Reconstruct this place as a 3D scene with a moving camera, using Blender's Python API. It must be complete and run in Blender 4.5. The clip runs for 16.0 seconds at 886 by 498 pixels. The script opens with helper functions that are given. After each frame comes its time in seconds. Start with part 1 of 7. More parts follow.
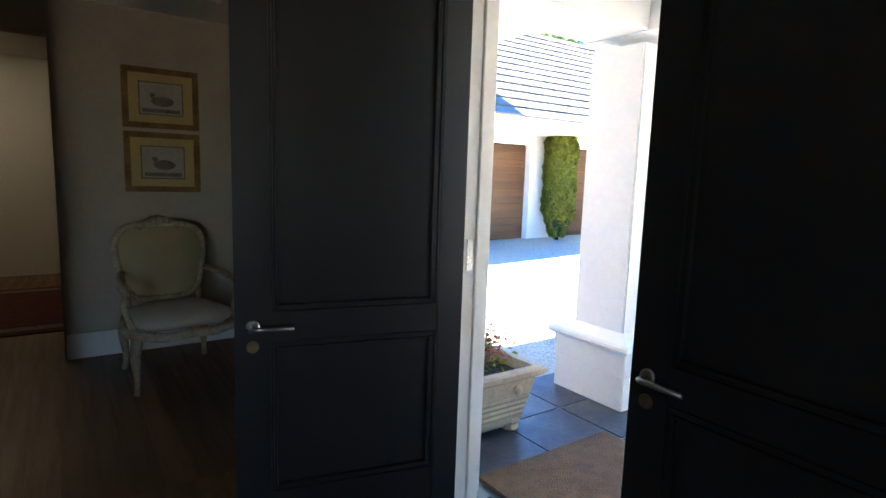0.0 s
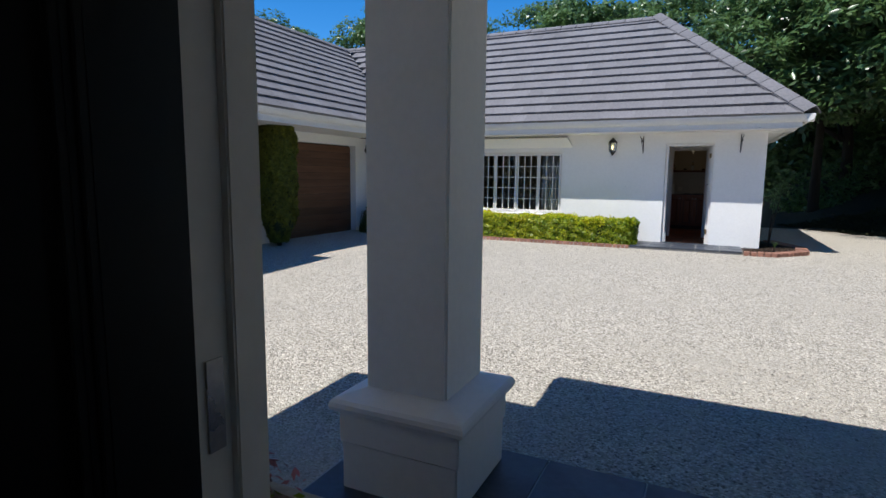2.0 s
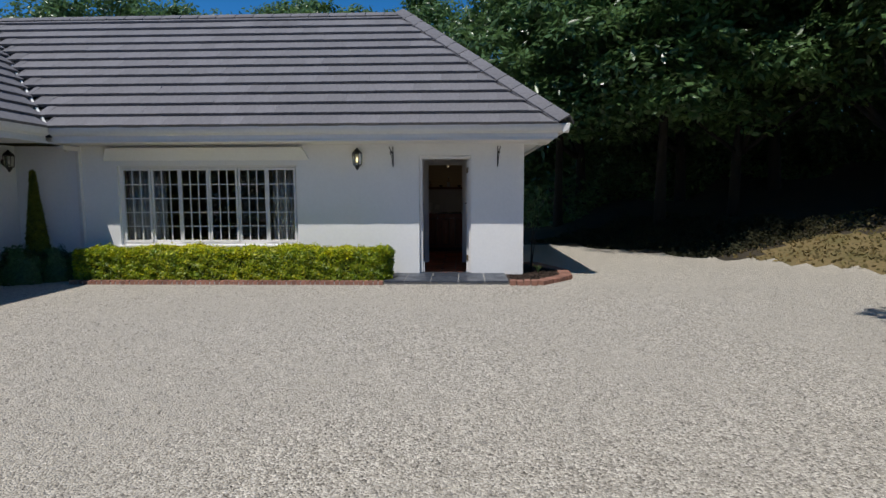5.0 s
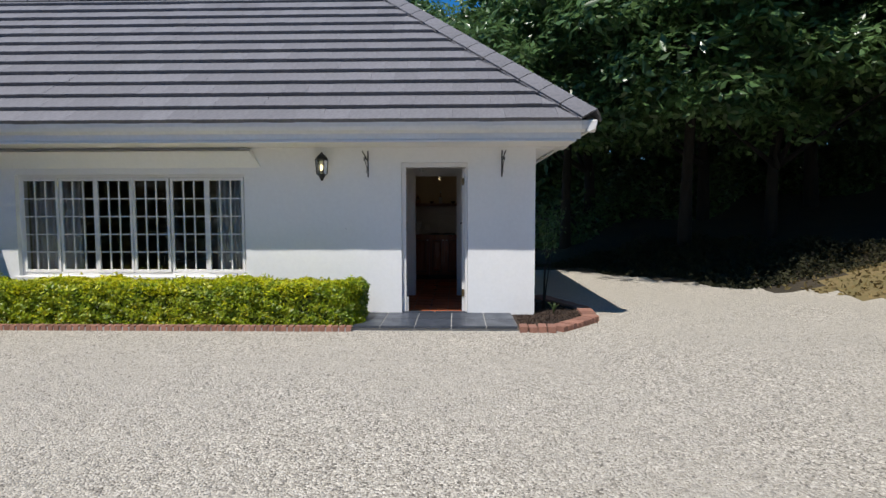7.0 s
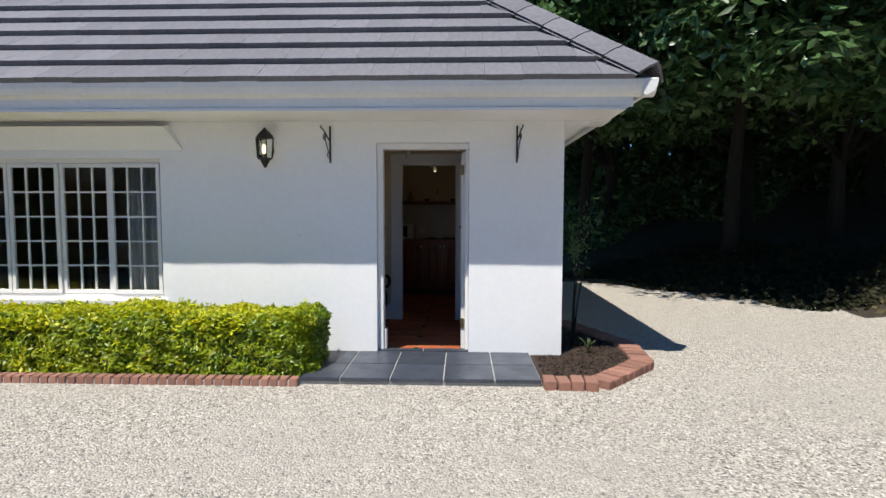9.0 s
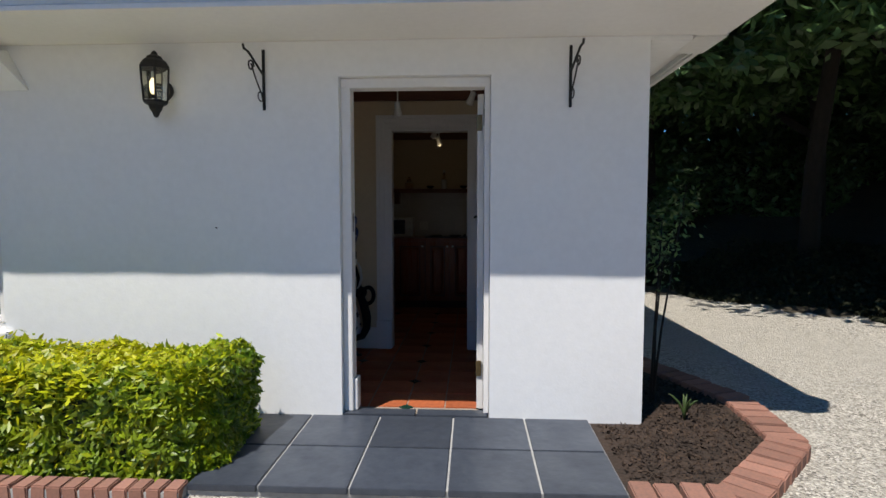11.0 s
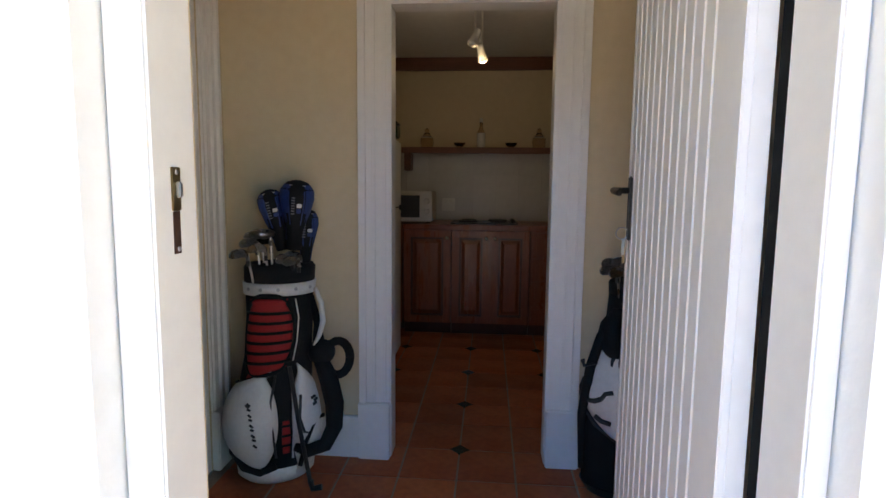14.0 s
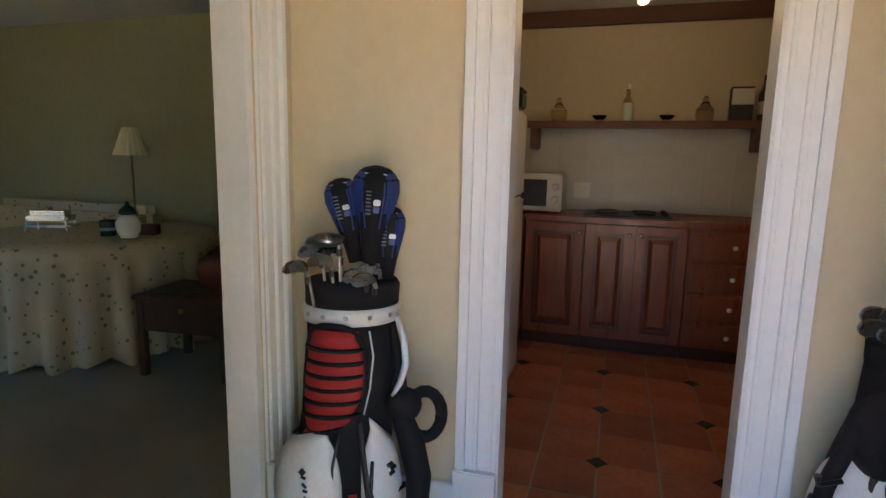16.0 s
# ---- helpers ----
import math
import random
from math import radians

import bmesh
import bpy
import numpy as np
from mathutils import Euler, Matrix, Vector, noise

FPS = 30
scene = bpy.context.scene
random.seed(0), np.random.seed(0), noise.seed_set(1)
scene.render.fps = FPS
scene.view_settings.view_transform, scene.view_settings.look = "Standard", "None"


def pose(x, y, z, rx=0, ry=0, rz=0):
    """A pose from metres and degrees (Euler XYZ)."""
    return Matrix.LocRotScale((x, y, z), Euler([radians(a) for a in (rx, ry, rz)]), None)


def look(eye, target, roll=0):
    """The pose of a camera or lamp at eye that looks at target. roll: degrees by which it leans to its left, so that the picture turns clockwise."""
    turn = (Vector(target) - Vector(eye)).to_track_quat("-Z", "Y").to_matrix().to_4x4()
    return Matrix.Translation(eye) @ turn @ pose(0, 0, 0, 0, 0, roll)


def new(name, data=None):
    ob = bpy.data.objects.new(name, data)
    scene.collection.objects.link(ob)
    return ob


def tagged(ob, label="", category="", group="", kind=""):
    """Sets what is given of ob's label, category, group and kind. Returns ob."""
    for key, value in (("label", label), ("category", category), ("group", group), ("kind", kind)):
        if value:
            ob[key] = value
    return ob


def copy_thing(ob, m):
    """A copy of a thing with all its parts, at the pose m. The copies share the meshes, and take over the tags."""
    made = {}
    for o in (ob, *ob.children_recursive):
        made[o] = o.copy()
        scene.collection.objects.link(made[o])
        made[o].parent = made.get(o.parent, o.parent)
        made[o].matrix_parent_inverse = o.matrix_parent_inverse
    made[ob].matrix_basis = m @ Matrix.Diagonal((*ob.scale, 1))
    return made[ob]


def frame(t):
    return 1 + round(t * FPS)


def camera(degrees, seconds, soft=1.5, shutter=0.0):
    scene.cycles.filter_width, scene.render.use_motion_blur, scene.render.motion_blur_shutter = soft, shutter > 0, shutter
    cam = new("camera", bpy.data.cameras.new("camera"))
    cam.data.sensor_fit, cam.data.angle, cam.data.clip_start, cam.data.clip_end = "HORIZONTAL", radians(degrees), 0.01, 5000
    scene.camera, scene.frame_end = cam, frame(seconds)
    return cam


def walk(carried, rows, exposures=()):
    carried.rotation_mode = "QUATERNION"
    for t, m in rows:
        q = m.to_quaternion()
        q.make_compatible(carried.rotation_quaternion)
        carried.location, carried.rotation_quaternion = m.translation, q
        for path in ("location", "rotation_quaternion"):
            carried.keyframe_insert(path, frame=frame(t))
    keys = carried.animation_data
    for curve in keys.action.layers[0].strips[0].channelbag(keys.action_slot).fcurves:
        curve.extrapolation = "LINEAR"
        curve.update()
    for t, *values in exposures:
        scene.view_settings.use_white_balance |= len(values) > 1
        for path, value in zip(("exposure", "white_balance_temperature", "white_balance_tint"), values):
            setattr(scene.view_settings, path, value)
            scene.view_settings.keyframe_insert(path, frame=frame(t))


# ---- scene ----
cam = camera(77.2, 16.0)
PATH = [
    (0, (0.768, -1.038, 1.438), (-0.856, 0.098, 1.169), 1.9),
    (0.5, (0.362, -0.877, 1.439), (-1.109, 0.456, 1.192), 0.6),
    (1, (0.005, -0.664, 1.448), (-1.278, 0.847, 1.186), 1.0),
    (1.5, (-0.28, -0.419, 1.435), (-1.341, 1.256, 1.172), 1.0),
    (2, (-0.485, -0.137, 1.429), (-1.339, 1.653, 1.167), 0.6),
    (2.5, (-0.59, 0.202, 1.434), (-1.263, 2.067, 1.171), 0.5),
    (3, (-0.64, 0.66, 1.425), (-1.146, 2.577, 1.166), 0.1),
    (3.5, (-0.65, 1.19, 1.42), (-0.956, 3.15, 1.165), 0.0),
    (4, (-0.625, 1.68, 1.444), (-0.767, 3.66, 1.201), -0.2),
    (6.5, (-0.604, 4.326, 1.481), (-0.653, 6.321, 1.345), -0.2),
    (7, (-0.601, 4.879, 1.475), (-0.652, 6.874, 1.34), -0.1),
    (7.5, (-0.568, 5.433, 1.477), (-0.621, 7.428, 1.341), -0.1),
    (8, (-0.561, 5.977, 1.483), (-0.619, 7.972, 1.347), 0.0),
    (8.5, (-0.546, 6.512, 1.479), (-0.61, 8.506, 1.345), 0.1),
    (9, (-0.52, 7.061, 1.472), (-0.589, 9.055, 1.337), 0.1),
    (9.2, (-0.521, 7.265, 1.456), (-0.59, 9.259, 1.326), 0.2),
    (11.3, (-0.587, 9.539, 1.331), (-0.702, 11.531, 1.195), 0.2),
    (11.5, (-0.62, 9.761, 1.328), (-0.743, 11.752, 1.193), 0.4),
    (12, (-0.69, 10.307, 1.301), (-0.836, 12.296, 1.151), 0.5),
    (12.5, (-0.758, 10.807, 1.315), (-0.916, 12.794, 1.156), 0.6),
    (13, (-0.822, 11.23, 1.298), (-0.982, 13.217, 1.133), 0.6),
    (13.5, (-0.853, 11.62, 1.299), (-1.011, 13.605, 1.109), 0.7),
    (14, (-0.883, 11.945, 1.303), (-1.044, 13.926, 1.077), 0.6),
    (14.5, (-0.928, 12.215, 1.313), (-1.107, 14.189, 1.052), 0.7),
    (15, (-0.95, 12.391, 1.305), (-1.193, 14.353, 1.004), 0.7),
    (15.5, (-0.957, 12.543, 1.327), (-1.357, 14.478, 1.015), 0.9),
    (16, (-0.994, 12.689, 1.341), (-1.58, 14.575, 1.025), 1.2),
]
EXPOSURES = [  # seconds, stops, kelvin, tint
    (0, 4.4, 7600, 10), (0.5, 3.6, 7100, 10), (1, 2.1, 6900, 10), (1.5, 1.1, 6800, 10), (2, 0.6, 6500, 10), (2.5, 0.36, 6500, 10), (3, 0.22, 6450, 10), (4, -0.05, 6650, 10),
    (7, 0.38, 6700, 10), (9, 0.68, 6750, 10), (11.5, 0.42, 6750, 10), (12, 0.55, 6900, 10), (12.5, 0.95, 6900, 10), (13, 1.9, 7200, 10), (13.5, 2.55, 8000, 11), (14, 3.1, 8000, 12), (14.5, 3.5, 7900, 12), (15, 3.9, 7900, 12), (16, 4.15, 8800, 12)]
walk(cam, [(t, look(eye, target, roll)) for t, eye, target, roll in PATH], EXPOSURES)

# ---- light ----
SUN_WAY = Vector((0.27, 0.41, -1.0))
world = bpy.data.worlds.new("sky")
scene.world = world
world.use_nodes = True
wn = world.node_tree.nodes
sky = wn.new("ShaderNodeTexSky")
sky.sky_type = 'NISHITA'
sky.sun_disc = False
sky.sun_elevation = radians(66)
sky.sun_rotation = radians(215)
sky.air_density, sky.dust_density, sky.ozone_density = 1.0, 0.0, 3.0
sky.altitude = 3500
vivid = wn.new("ShaderNodeHueSaturation")
vivid.inputs["Saturation"].default_value = 1.35
world.node_tree.links.new(sky.outputs[0], vivid.inputs["Color"])
world.node_tree.links.new(vivid.outputs[0], wn["Background"].inputs[0])
wn["Background"].inputs[1].default_value = 0.13
sun = new("sun", bpy.data.lights.new("sun", 'SUN'))
sun.data.energy = 4.0
sun.data.angle = radians(0.5)
sun.data.color = (1.0, 0.975, 0.94)
sun.matrix_world = look((0, 0, 30), Vector((0, 0, 30)) + SUN_WAY)


# ---- materials ----
def mat(name, c1, c2=None, scale=3.0, fine=60.0, rough=0.7, rough2=None, bump=0.0, bump_scale=None, metal=0.0, per_object=0.0, per_island=0.0, stretch=None, spec=0.5):
    """Two scales of noise between two colours, with fine relief."""
    m = bpy.data.materials.new(name)
    m.use_nodes = True
    n, l = m.node_tree.nodes, m.node_tree.links
    b = n["Principled BSDF"]
    c2 = c2 or tuple(v * 0.8 for v in c1)
    tc = n.new("ShaderNodeTexCoord")
    src = tc.outputs["Object"]
    if stretch:
        mp = n.new("ShaderNodeMapping")
        mp.inputs["Scale"].default_value = stretch
        l.new(src, mp.inputs[0])
        src = mp.outputs[0]
    n1, n2 = n.new("ShaderNodeTexNoise"), n.new("ShaderNodeTexNoise")
    n1.inputs["Scale"].default_value, n2.inputs["Scale"].default_value = scale, fine
    n1.inputs["Detail"].default_value = n2.inputs["Detail"].default_value = 5
    l.new(src, n1.inputs["Vector"]), l.new(src, n2.inputs["Vector"])
    mx = n.new("ShaderNodeMath")
    mx.operation = 'MULTIPLY_ADD'
    l.new(n2.outputs[0], mx.inputs[0])
    mx.inputs[1].default_value = 0.5
    sc = n.new("ShaderNodeMath")
    sc.operation = 'MULTIPLY'
    l.new(n1.outputs[0], sc.inputs[0])
    sc.inputs[1].default_value = 0.5
    l.new(sc.outputs[0], mx.inputs[2])
    ramp = n.new("ShaderNodeValToRGB")
    ramp.color_ramp.elements[0].position, ramp.color_ramp.elements[1].position = 0.35, 0.65
    ramp.color_ramp.elements[0].color, ramp.color_ramp.elements[1].color = (*c1, 1), (*c2, 1)
    l.new(mx.outputs[0], ramp.inputs[0])
    out = ramp.outputs[0]
    if per_object or per_island:
        hsv = n.new("ShaderNodeHueSaturation")
        rnd = n.new("ShaderNodeObjectInfo").outputs["Random"] if per_object else n.new("ShaderNodeNewGeometry").outputs["Random Per Island"]
        mr = n.new("ShaderNodeMapRange")
        k = per_object or per_island
        mr.inputs[3].default_value, mr.inputs[4].default_value = 1 - k, 1 + k
        l.new(rnd, mr.inputs[0]), l.new(mr.outputs[0], hsv.inputs["Value"]), l.new(out, hsv.inputs["Color"])
        out = hsv.outputs[0]
    l.new(out, b.inputs["Base Color"])
    b.inputs["Metallic"].default_value = metal
    b.inputs["Specular IOR Level"].default_value = spec
    if rough2 is not None:
        mr2 = n.new("ShaderNodeMapRange")
        mr2.inputs[1].default_value, mr2.inputs[2].default_value = 0.35, 0.65
        mr2.inputs[3].default_value, mr2.inputs[4].default_value = rough, rough2
        l.new(n1.outputs[0], mr2.inputs[0]), l.new(mr2.outputs[0], b.inputs["Roughness"])
    else:
        b.inputs["Roughness"].default_value = rough
    if bump:
        bp = n.new("ShaderNodeBump")
        bp.inputs["Strength"].default_value, bp.inputs["Distance"].default_value = 0.6, bump
        h = n2
        if bump_scale:
            h = n.new("ShaderNodeTexNoise")
            h.inputs["Scale"].default_value = bump_scale
            l.new(src, h.inputs["Vector"])
        l.new(h.outputs[0], bp.inputs["Height"]), l.new(bp.outputs[0], b.inputs["Normal"])
    return m


def leaf_mat(name, c1, c2, shine=0.45):
    m = mat(name, c1, c2, 0.8, 9.0, shine, per_island=0.35)
    n, l = m.node_tree.nodes, m.node_tree.links
    b, out = n["Principled BSDF"], n["Material Output"]
    tr, mix = n.new("ShaderNodeBsdfTranslucent"), n.new("ShaderNodeMixShader")
    l.new(b.inputs["Base Color"].links[0].from_socket, tr.inputs[0])
    mix.inputs[0].default_value = 0.38
    l.new(b.outputs[0], mix.inputs[1]), l.new(tr.outputs[0], mix.inputs[2]), l.new(mix.outputs[0], out.inputs[0])
    return m


def gravel_mat():
    m = bpy.data.materials.new("gravel")
    m.use_nodes = True
    n, l = m.node_tree.nodes, m.node_tree.links
    b = n["Principled BSDF"]
    tc = n.new("ShaderNodeTexCoord")
    vor, big, mid = n.new("ShaderNodeTexVoronoi"), n.new("ShaderNodeTexNoise"), n.new("ShaderNodeTexNoise")
    vor.inputs["Scale"].default_value, big.inputs["Scale"].default_value, mid.inputs["Scale"].default_value = 74, 0.38, 5
    big.inputs["Detail"].default_value = mid.inputs["Detail"].default_value = 6
    for t in (vor, big, mid):
        l.new(tc.outputs["Object"], t.inputs["Vector"])
    stone = n.new("ShaderNodeValToRGB")
    e = stone.color_ramp.elements
    e[0].color, e[1].color = (0.10, 0.088, 0.07, 1), (0.74, 0.69, 0.60, 1)
    e.new(0.2).color = (0.33, 0.30, 0.25, 1)
    e.new(0.7).color = (0.50, 0.46, 0.39, 1)
    sep = n.new("ShaderNodeSeparateColor")
    l.new(vor.outputs["Color"], sep.inputs[0]), l.new(sep.outputs[0], stone.inputs[0])
    dust = n.new("ShaderNodeMix")
    dust.data_type = 'RGBA'
    fac = n.new("ShaderNodeMapRange")
    fac.inputs[1].default_value, fac.inputs[2].default_value, fac.inputs[3].default_value, fac.inputs[4].default_value = 0.42, 0.60, 0.0, 0.65
    l.new(big.outputs[0], fac.inputs[0]), l.new(fac.outputs[0], dust.inputs["Factor"])
    l.new(stone.outputs[0], dust.inputs["A"])
    dust.inputs["B"].default_value = (0.43, 0.395, 0.335, 1)
    l.new(dust.outputs["Result"], b.inputs["Base Color"])
    b.inputs["Roughness"].default_value = 0.85
    bp = n.new("ShaderNodeBump")
    bp.invert = True
    bp.inputs["Strength"].default_value, bp.inputs["Distance"].default_value = 0.9, 0.016
    l.new(vor.outputs["Distance"], bp.inputs["Height"])
    bp2 = n.new("ShaderNodeBump")
    bp2.inputs["Strength"].default_value, bp2.inputs["Distance"].default_value = 0.5, 0.05
    l.new(mid.outputs[0], bp2.inputs["Height"]), l.new(bp.outputs[0], bp2.inputs["Normal"]), l.new(bp2.outputs[0], b.inputs["Normal"])
    return m


def glass_mat(name, tint=(0.95, 0.97, 0.97)):
    m = bpy.data.materials.new(name)
    m.use_nodes = True
    b = m.node_tree.nodes["Principled BSDF"]
    b.inputs["Base Color"].default_value = (*tint, 1)
    b.inputs["Transmission Weight"].default_value = 1
    b.inputs["Roughness"].default_value = 0.02
    b.inputs["IOR"].default_value = 1.45
    return m


def glow_mat(name, col, power):
    m = bpy.data.materials.new(name)
    m.use_nodes = True
    b = m.node_tree.nodes["Principled BSDF"]
    b.inputs["Emission Color"].default_value = (*col, 1)
    b.inputs["Emission Strength"].default_value = power
    return m


M = {
    "white_wall": mat("white_wall", (0.84, 0.84, 0.83), (0.79, 0.79, 0.78), 0.9, 25, 0.85, bump=0.0012, bump_scale=70),
    "white_trim": mat("white_trim", (0.80, 0.78, 0.75), (0.75, 0.73, 0.70), 1.3, 30, 0.45, 0.6, bump=0.001),
    "gutter": mat("gutter", (0.78, 0.77, 0.74), (0.70, 0.69, 0.66), 1.5, 20, 0.5, 0.65),
    "roof_tile": mat("roof_tile", (0.18, 0.176, 0.187), (0.112, 0.11, 0.119), 1.2, 22, 0.85, bump=0.004, per_object=0.10),
    "roof_rest": mat("roof_rest", (0.18, 0.176, 0.187), (0.112, 0.11, 0.119), 1.2, 22, 0.85, bump=0.004, per_island=0.10),
    "roof_under": mat("roof_under", (0.03, 0.03, 0.033), (0.02, 0.02, 0.022), 2, 20, 0.95),
    "gravel": gravel_mat(),
    "pebble": mat("pebble", (0.46, 0.43, 0.38), (0.28, 0.255, 0.215), 2, 30, 0.8, per_island=0.55),
    "grass_bank": mat("grass_bank", (0.19, 0.135, 0.06), (0.10, 0.09, 0.03), 1.4, 14, 0.95, bump=0.05, bump_scale=12),
    # brown leaf litter, with part of the tree shade put into its colour
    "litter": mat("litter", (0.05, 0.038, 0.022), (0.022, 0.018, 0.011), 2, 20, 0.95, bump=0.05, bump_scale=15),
    "slate": mat("slate", (0.058, 0.068, 0.086), (0.034, 0.041, 0.056), 3, 25, 0.32, 0.55, bump=0.003, per_object=0.15),
    "grout": mat("grout", (0.42, 0.41, 0.39), (0.3, 0.3, 0.29), 4, 40, 0.9),
    "brick": mat("brick", (0.34, 0.16, 0.11), (0.22, 0.12, 0.09), 8, 60, 0.9, bump=0.004, per_object=0.25),
    "soil": mat("soil", (0.05, 0.03, 0.02), (0.025, 0.016, 0.01), 10, 50, 0.95, bump=0.03, bump_scale=30),
    "cedar": mat("cedar", (0.16, 0.072, 0.034), (0.085, 0.036, 0.017), 1.5, 20, 0.45, 0.6, bump=0.002, stretch=(6, 0.5, 6), per_object=0.25),
    "navy": mat("navy", (0.0105, 0.0112, 0.0132), (0.0075, 0.0082, 0.0098), 1.5, 40, 0.36, 0.48, bump=0.0006, spec=0.45),
    "iron": mat("iron", (0.012, 0.012, 0.013), (0.03, 0.028, 0.026), 8, 60, 0.5, metal=0.4),
    "steel": mat("steel", (0.45, 0.45, 0.46), (0.35, 0.35, 0.36), 8, 90, 0.25, 0.4, metal=1.0),
    "brass": mat("brass", (0.30, 0.22, 0.11), (0.2, 0.14, 0.07), 8, 60, 0.35, 0.5, metal=1.0),
    "leaf_tree": leaf_mat("leaf_tree", (0.125, 0.215, 0.075), (0.065, 0.125, 0.042), 0.30),
    "leaf_hedge": leaf_mat("leaf_hedge", (0.33, 0.385, 0.013), (0.09, 0.185, 0.010), 0.40),
    "leaf_conifer": leaf_mat("leaf_conifer", (0.21, 0.215, 0.018), (0.085, 0.105, 0.013), 0.7),
    "bark": mat("bark", (0.022, 0.017, 0.013), (0.01, 0.008, 0.006), 3, 20, 0.95, bump=0.02, stretch=(4, 4, 0.7)),
    "cream_wall": mat("cream_wall", (0.66, 0.54, 0.36), (0.61, 0.49, 0.32), 0.7, 20, 0.85, bump=0.001),
    "green_wall": mat("green_wall", (0.32, 0.30, 0.17), (0.28, 0.26, 0.145), 0.7, 20, 0.85, bump=0.001),
    "hall_wall": mat("hall_wall", (0.45, 0.40, 0.33), (0.40, 0.35, 0.29), 0.7, 20, 0.85, bump=0.001),
    "ceiling": mat("ceiling", (0.75, 0.74, 0.72), (0.68, 0.67, 0.65), 1, 20, 0.9),
    "glass": glass_mat("glass"),
}


# ---- building helpers ----
def bx(bm, x0, y0, z0, x1, y1, z1, bevel=0.0):
    r = bmesh.ops.create_cube(bm, size=1.0)
    for v in r["verts"]:
        v.co = Vector(((x0 + x1) / 2 + v.co.x * (x1 - x0), (y0 + y1) / 2 + v.co.y * (y1 - y0), (z0 + z1) / 2 + v.co.z * (z1 - z0)))
    if bevel:
        es = {e for v in r["verts"] for e in v.link_edges}
        bmesh.ops.bevel(bm, geom=list(es), offset=bevel, segments=2, affect='EDGES', clamp_overlap=True)
    return bm


def box(x0, y0, z0, x1, y1, z1, bevel=0.0):
    return bx(bmesh.new(), x0, y0, z0, x1, y1, z1, bevel)


def lathe(profile, centre=(0, 0, 0), seg=20, bm=None):
    """A turned shape from (radius, height) pairs."""
    bm = bm or bmesh.new()
    rings = []
    for r, z in profile:
        rings.append([bm.verts.new((centre[0] + r * math.cos(2 * math.pi * i / seg), centre[1] + r * math.sin(2 * math.pi * i / seg), centre[2] + z)) for i in range(seg)])
    for a, b in zip(rings, rings[1:]):
        for i in range(seg):
            bm.faces.new((a[i], a[(i + 1) % seg], b[(i + 1) % seg], b[i]))
    bm.faces.new(rings[0][::-1]), bm.faces.new(rings[-1])
    return bm


def tube(points, radius, bm=None, seg=8):
    """A round bar along points; radius may be one number or one a point."""
    bm = bm or bmesh.new()
    pts = [Vector(p) for p in points]
    rad = radius if isinstance(radius, (list, tuple)) else [radius] * len(pts)
    rings = []
    side = None
    for i, p in enumerate(pts):
        d = (pts[min(i + 1, len(pts) - 1)] - pts[max(i - 1, 0)]).normalized()
        ref = side if side is not None else (Vector((0, 0, 1)) if abs(d.z) < 0.9 else Vector((1, 0, 0)))
        u = d.cross(ref).cross(d)
        u = u.normalized() if u.length > 1e-6 else d.orthogonal().normalized()
        side = u
        w = d.cross(u)
        rings.append([bm.verts.new(p + rad[i] * (math.cos(2 * math.pi * k / seg) * u + math.sin(2 * math.pi * k / seg) * w)) for k in range(seg)])
    for a, b in zip(rings, rings[1:]):
        for k in range(seg):
            bm.faces.new((a[k], a[(k + 1) % seg], b[(k + 1) % seg], b[k]))
    bm.faces.new(rings[0][::-1]), bm.faces.new(rings[-1])
    return bm


def mesh_of(name, bm, material, smooth=False):
    bmesh.ops.recalc_face_normals(bm, faces=bm.faces)
    me = bpy.data.meshes.new(name)
    bm.to_mesh(me)
    bm.free()
    me.materials.append(M[material] if isinstance(material, str) else material)
    if smooth:
        for p in me.polygons:
            p.use_smooth = True
    return me


def part(name, bm, material, parent=None, label="", smooth=False):
    ob = new(name, mesh_of(name, bm, material, smooth))
    ob.parent = parent
    return tagged(ob, label)


def thing(name, label, category, group="", at=None, kind=""):
    ob = new(name)
    if at is not None:
        ob.matrix_world = at
    return tagged(ob, label, category, group, kind)


def setting(name, bm, material, label="", category=""):
    return tagged(part(name, bm, material), label, category or name.split("_")[0], kind="structure")


def raw(name, verts, faces, material, parent=None, smooth=False):
    me = bpy.data.meshes.new(name)
    me.from_pydata(verts, [], faces)
    me.update()
    me.materials.append(M[material])
    if smooth:
        me.polygons.foreach_set("use_smooth", [True] * len(me.polygons))
    ob = new(name, me)
    ob.parent = parent
    return ob


def wall_with_holes(x0, x1, z0, z1, y0, y1, holes, swap=False):
    """A wall along x between y0 and y1, with holes (xa, xb, za, zb) through it; swap: along y."""
    bm = bmesh.new()
    xs = sorted({x0, x1, *[v for h in holes for v in h[:2]]})
    for a, b in zip(xs, xs[1:]):
        cuts = sorted((h[2], h[3]) for h in holes if h[0] <= a + 1e-6 and h[1] >= b - 1e-6)
        z = z0
        for za, zb in cuts + [(z1, z1)]:
            if za - z > 1e-4:
                if swap:
                    bx(bm, y0, a, z, y1, b, za)
                else:
                    bx(bm, a, y0, z, b, y1, za)
            z = zb
    bmesh.ops.remove_doubles(bm, verts=bm.verts, dist=1e-4)
    seen = {}
    for f in bm.faces:
        seen.setdefault(tuple(round(c, 3) for c in f.calc_center_median()), []).append(f)
    bmesh.ops.delete(bm, geom=[f for fs in seen.values() if len(fs) > 1 for f in fs], context='FACES')
    return bm


rng = np.random.default_rng(4)


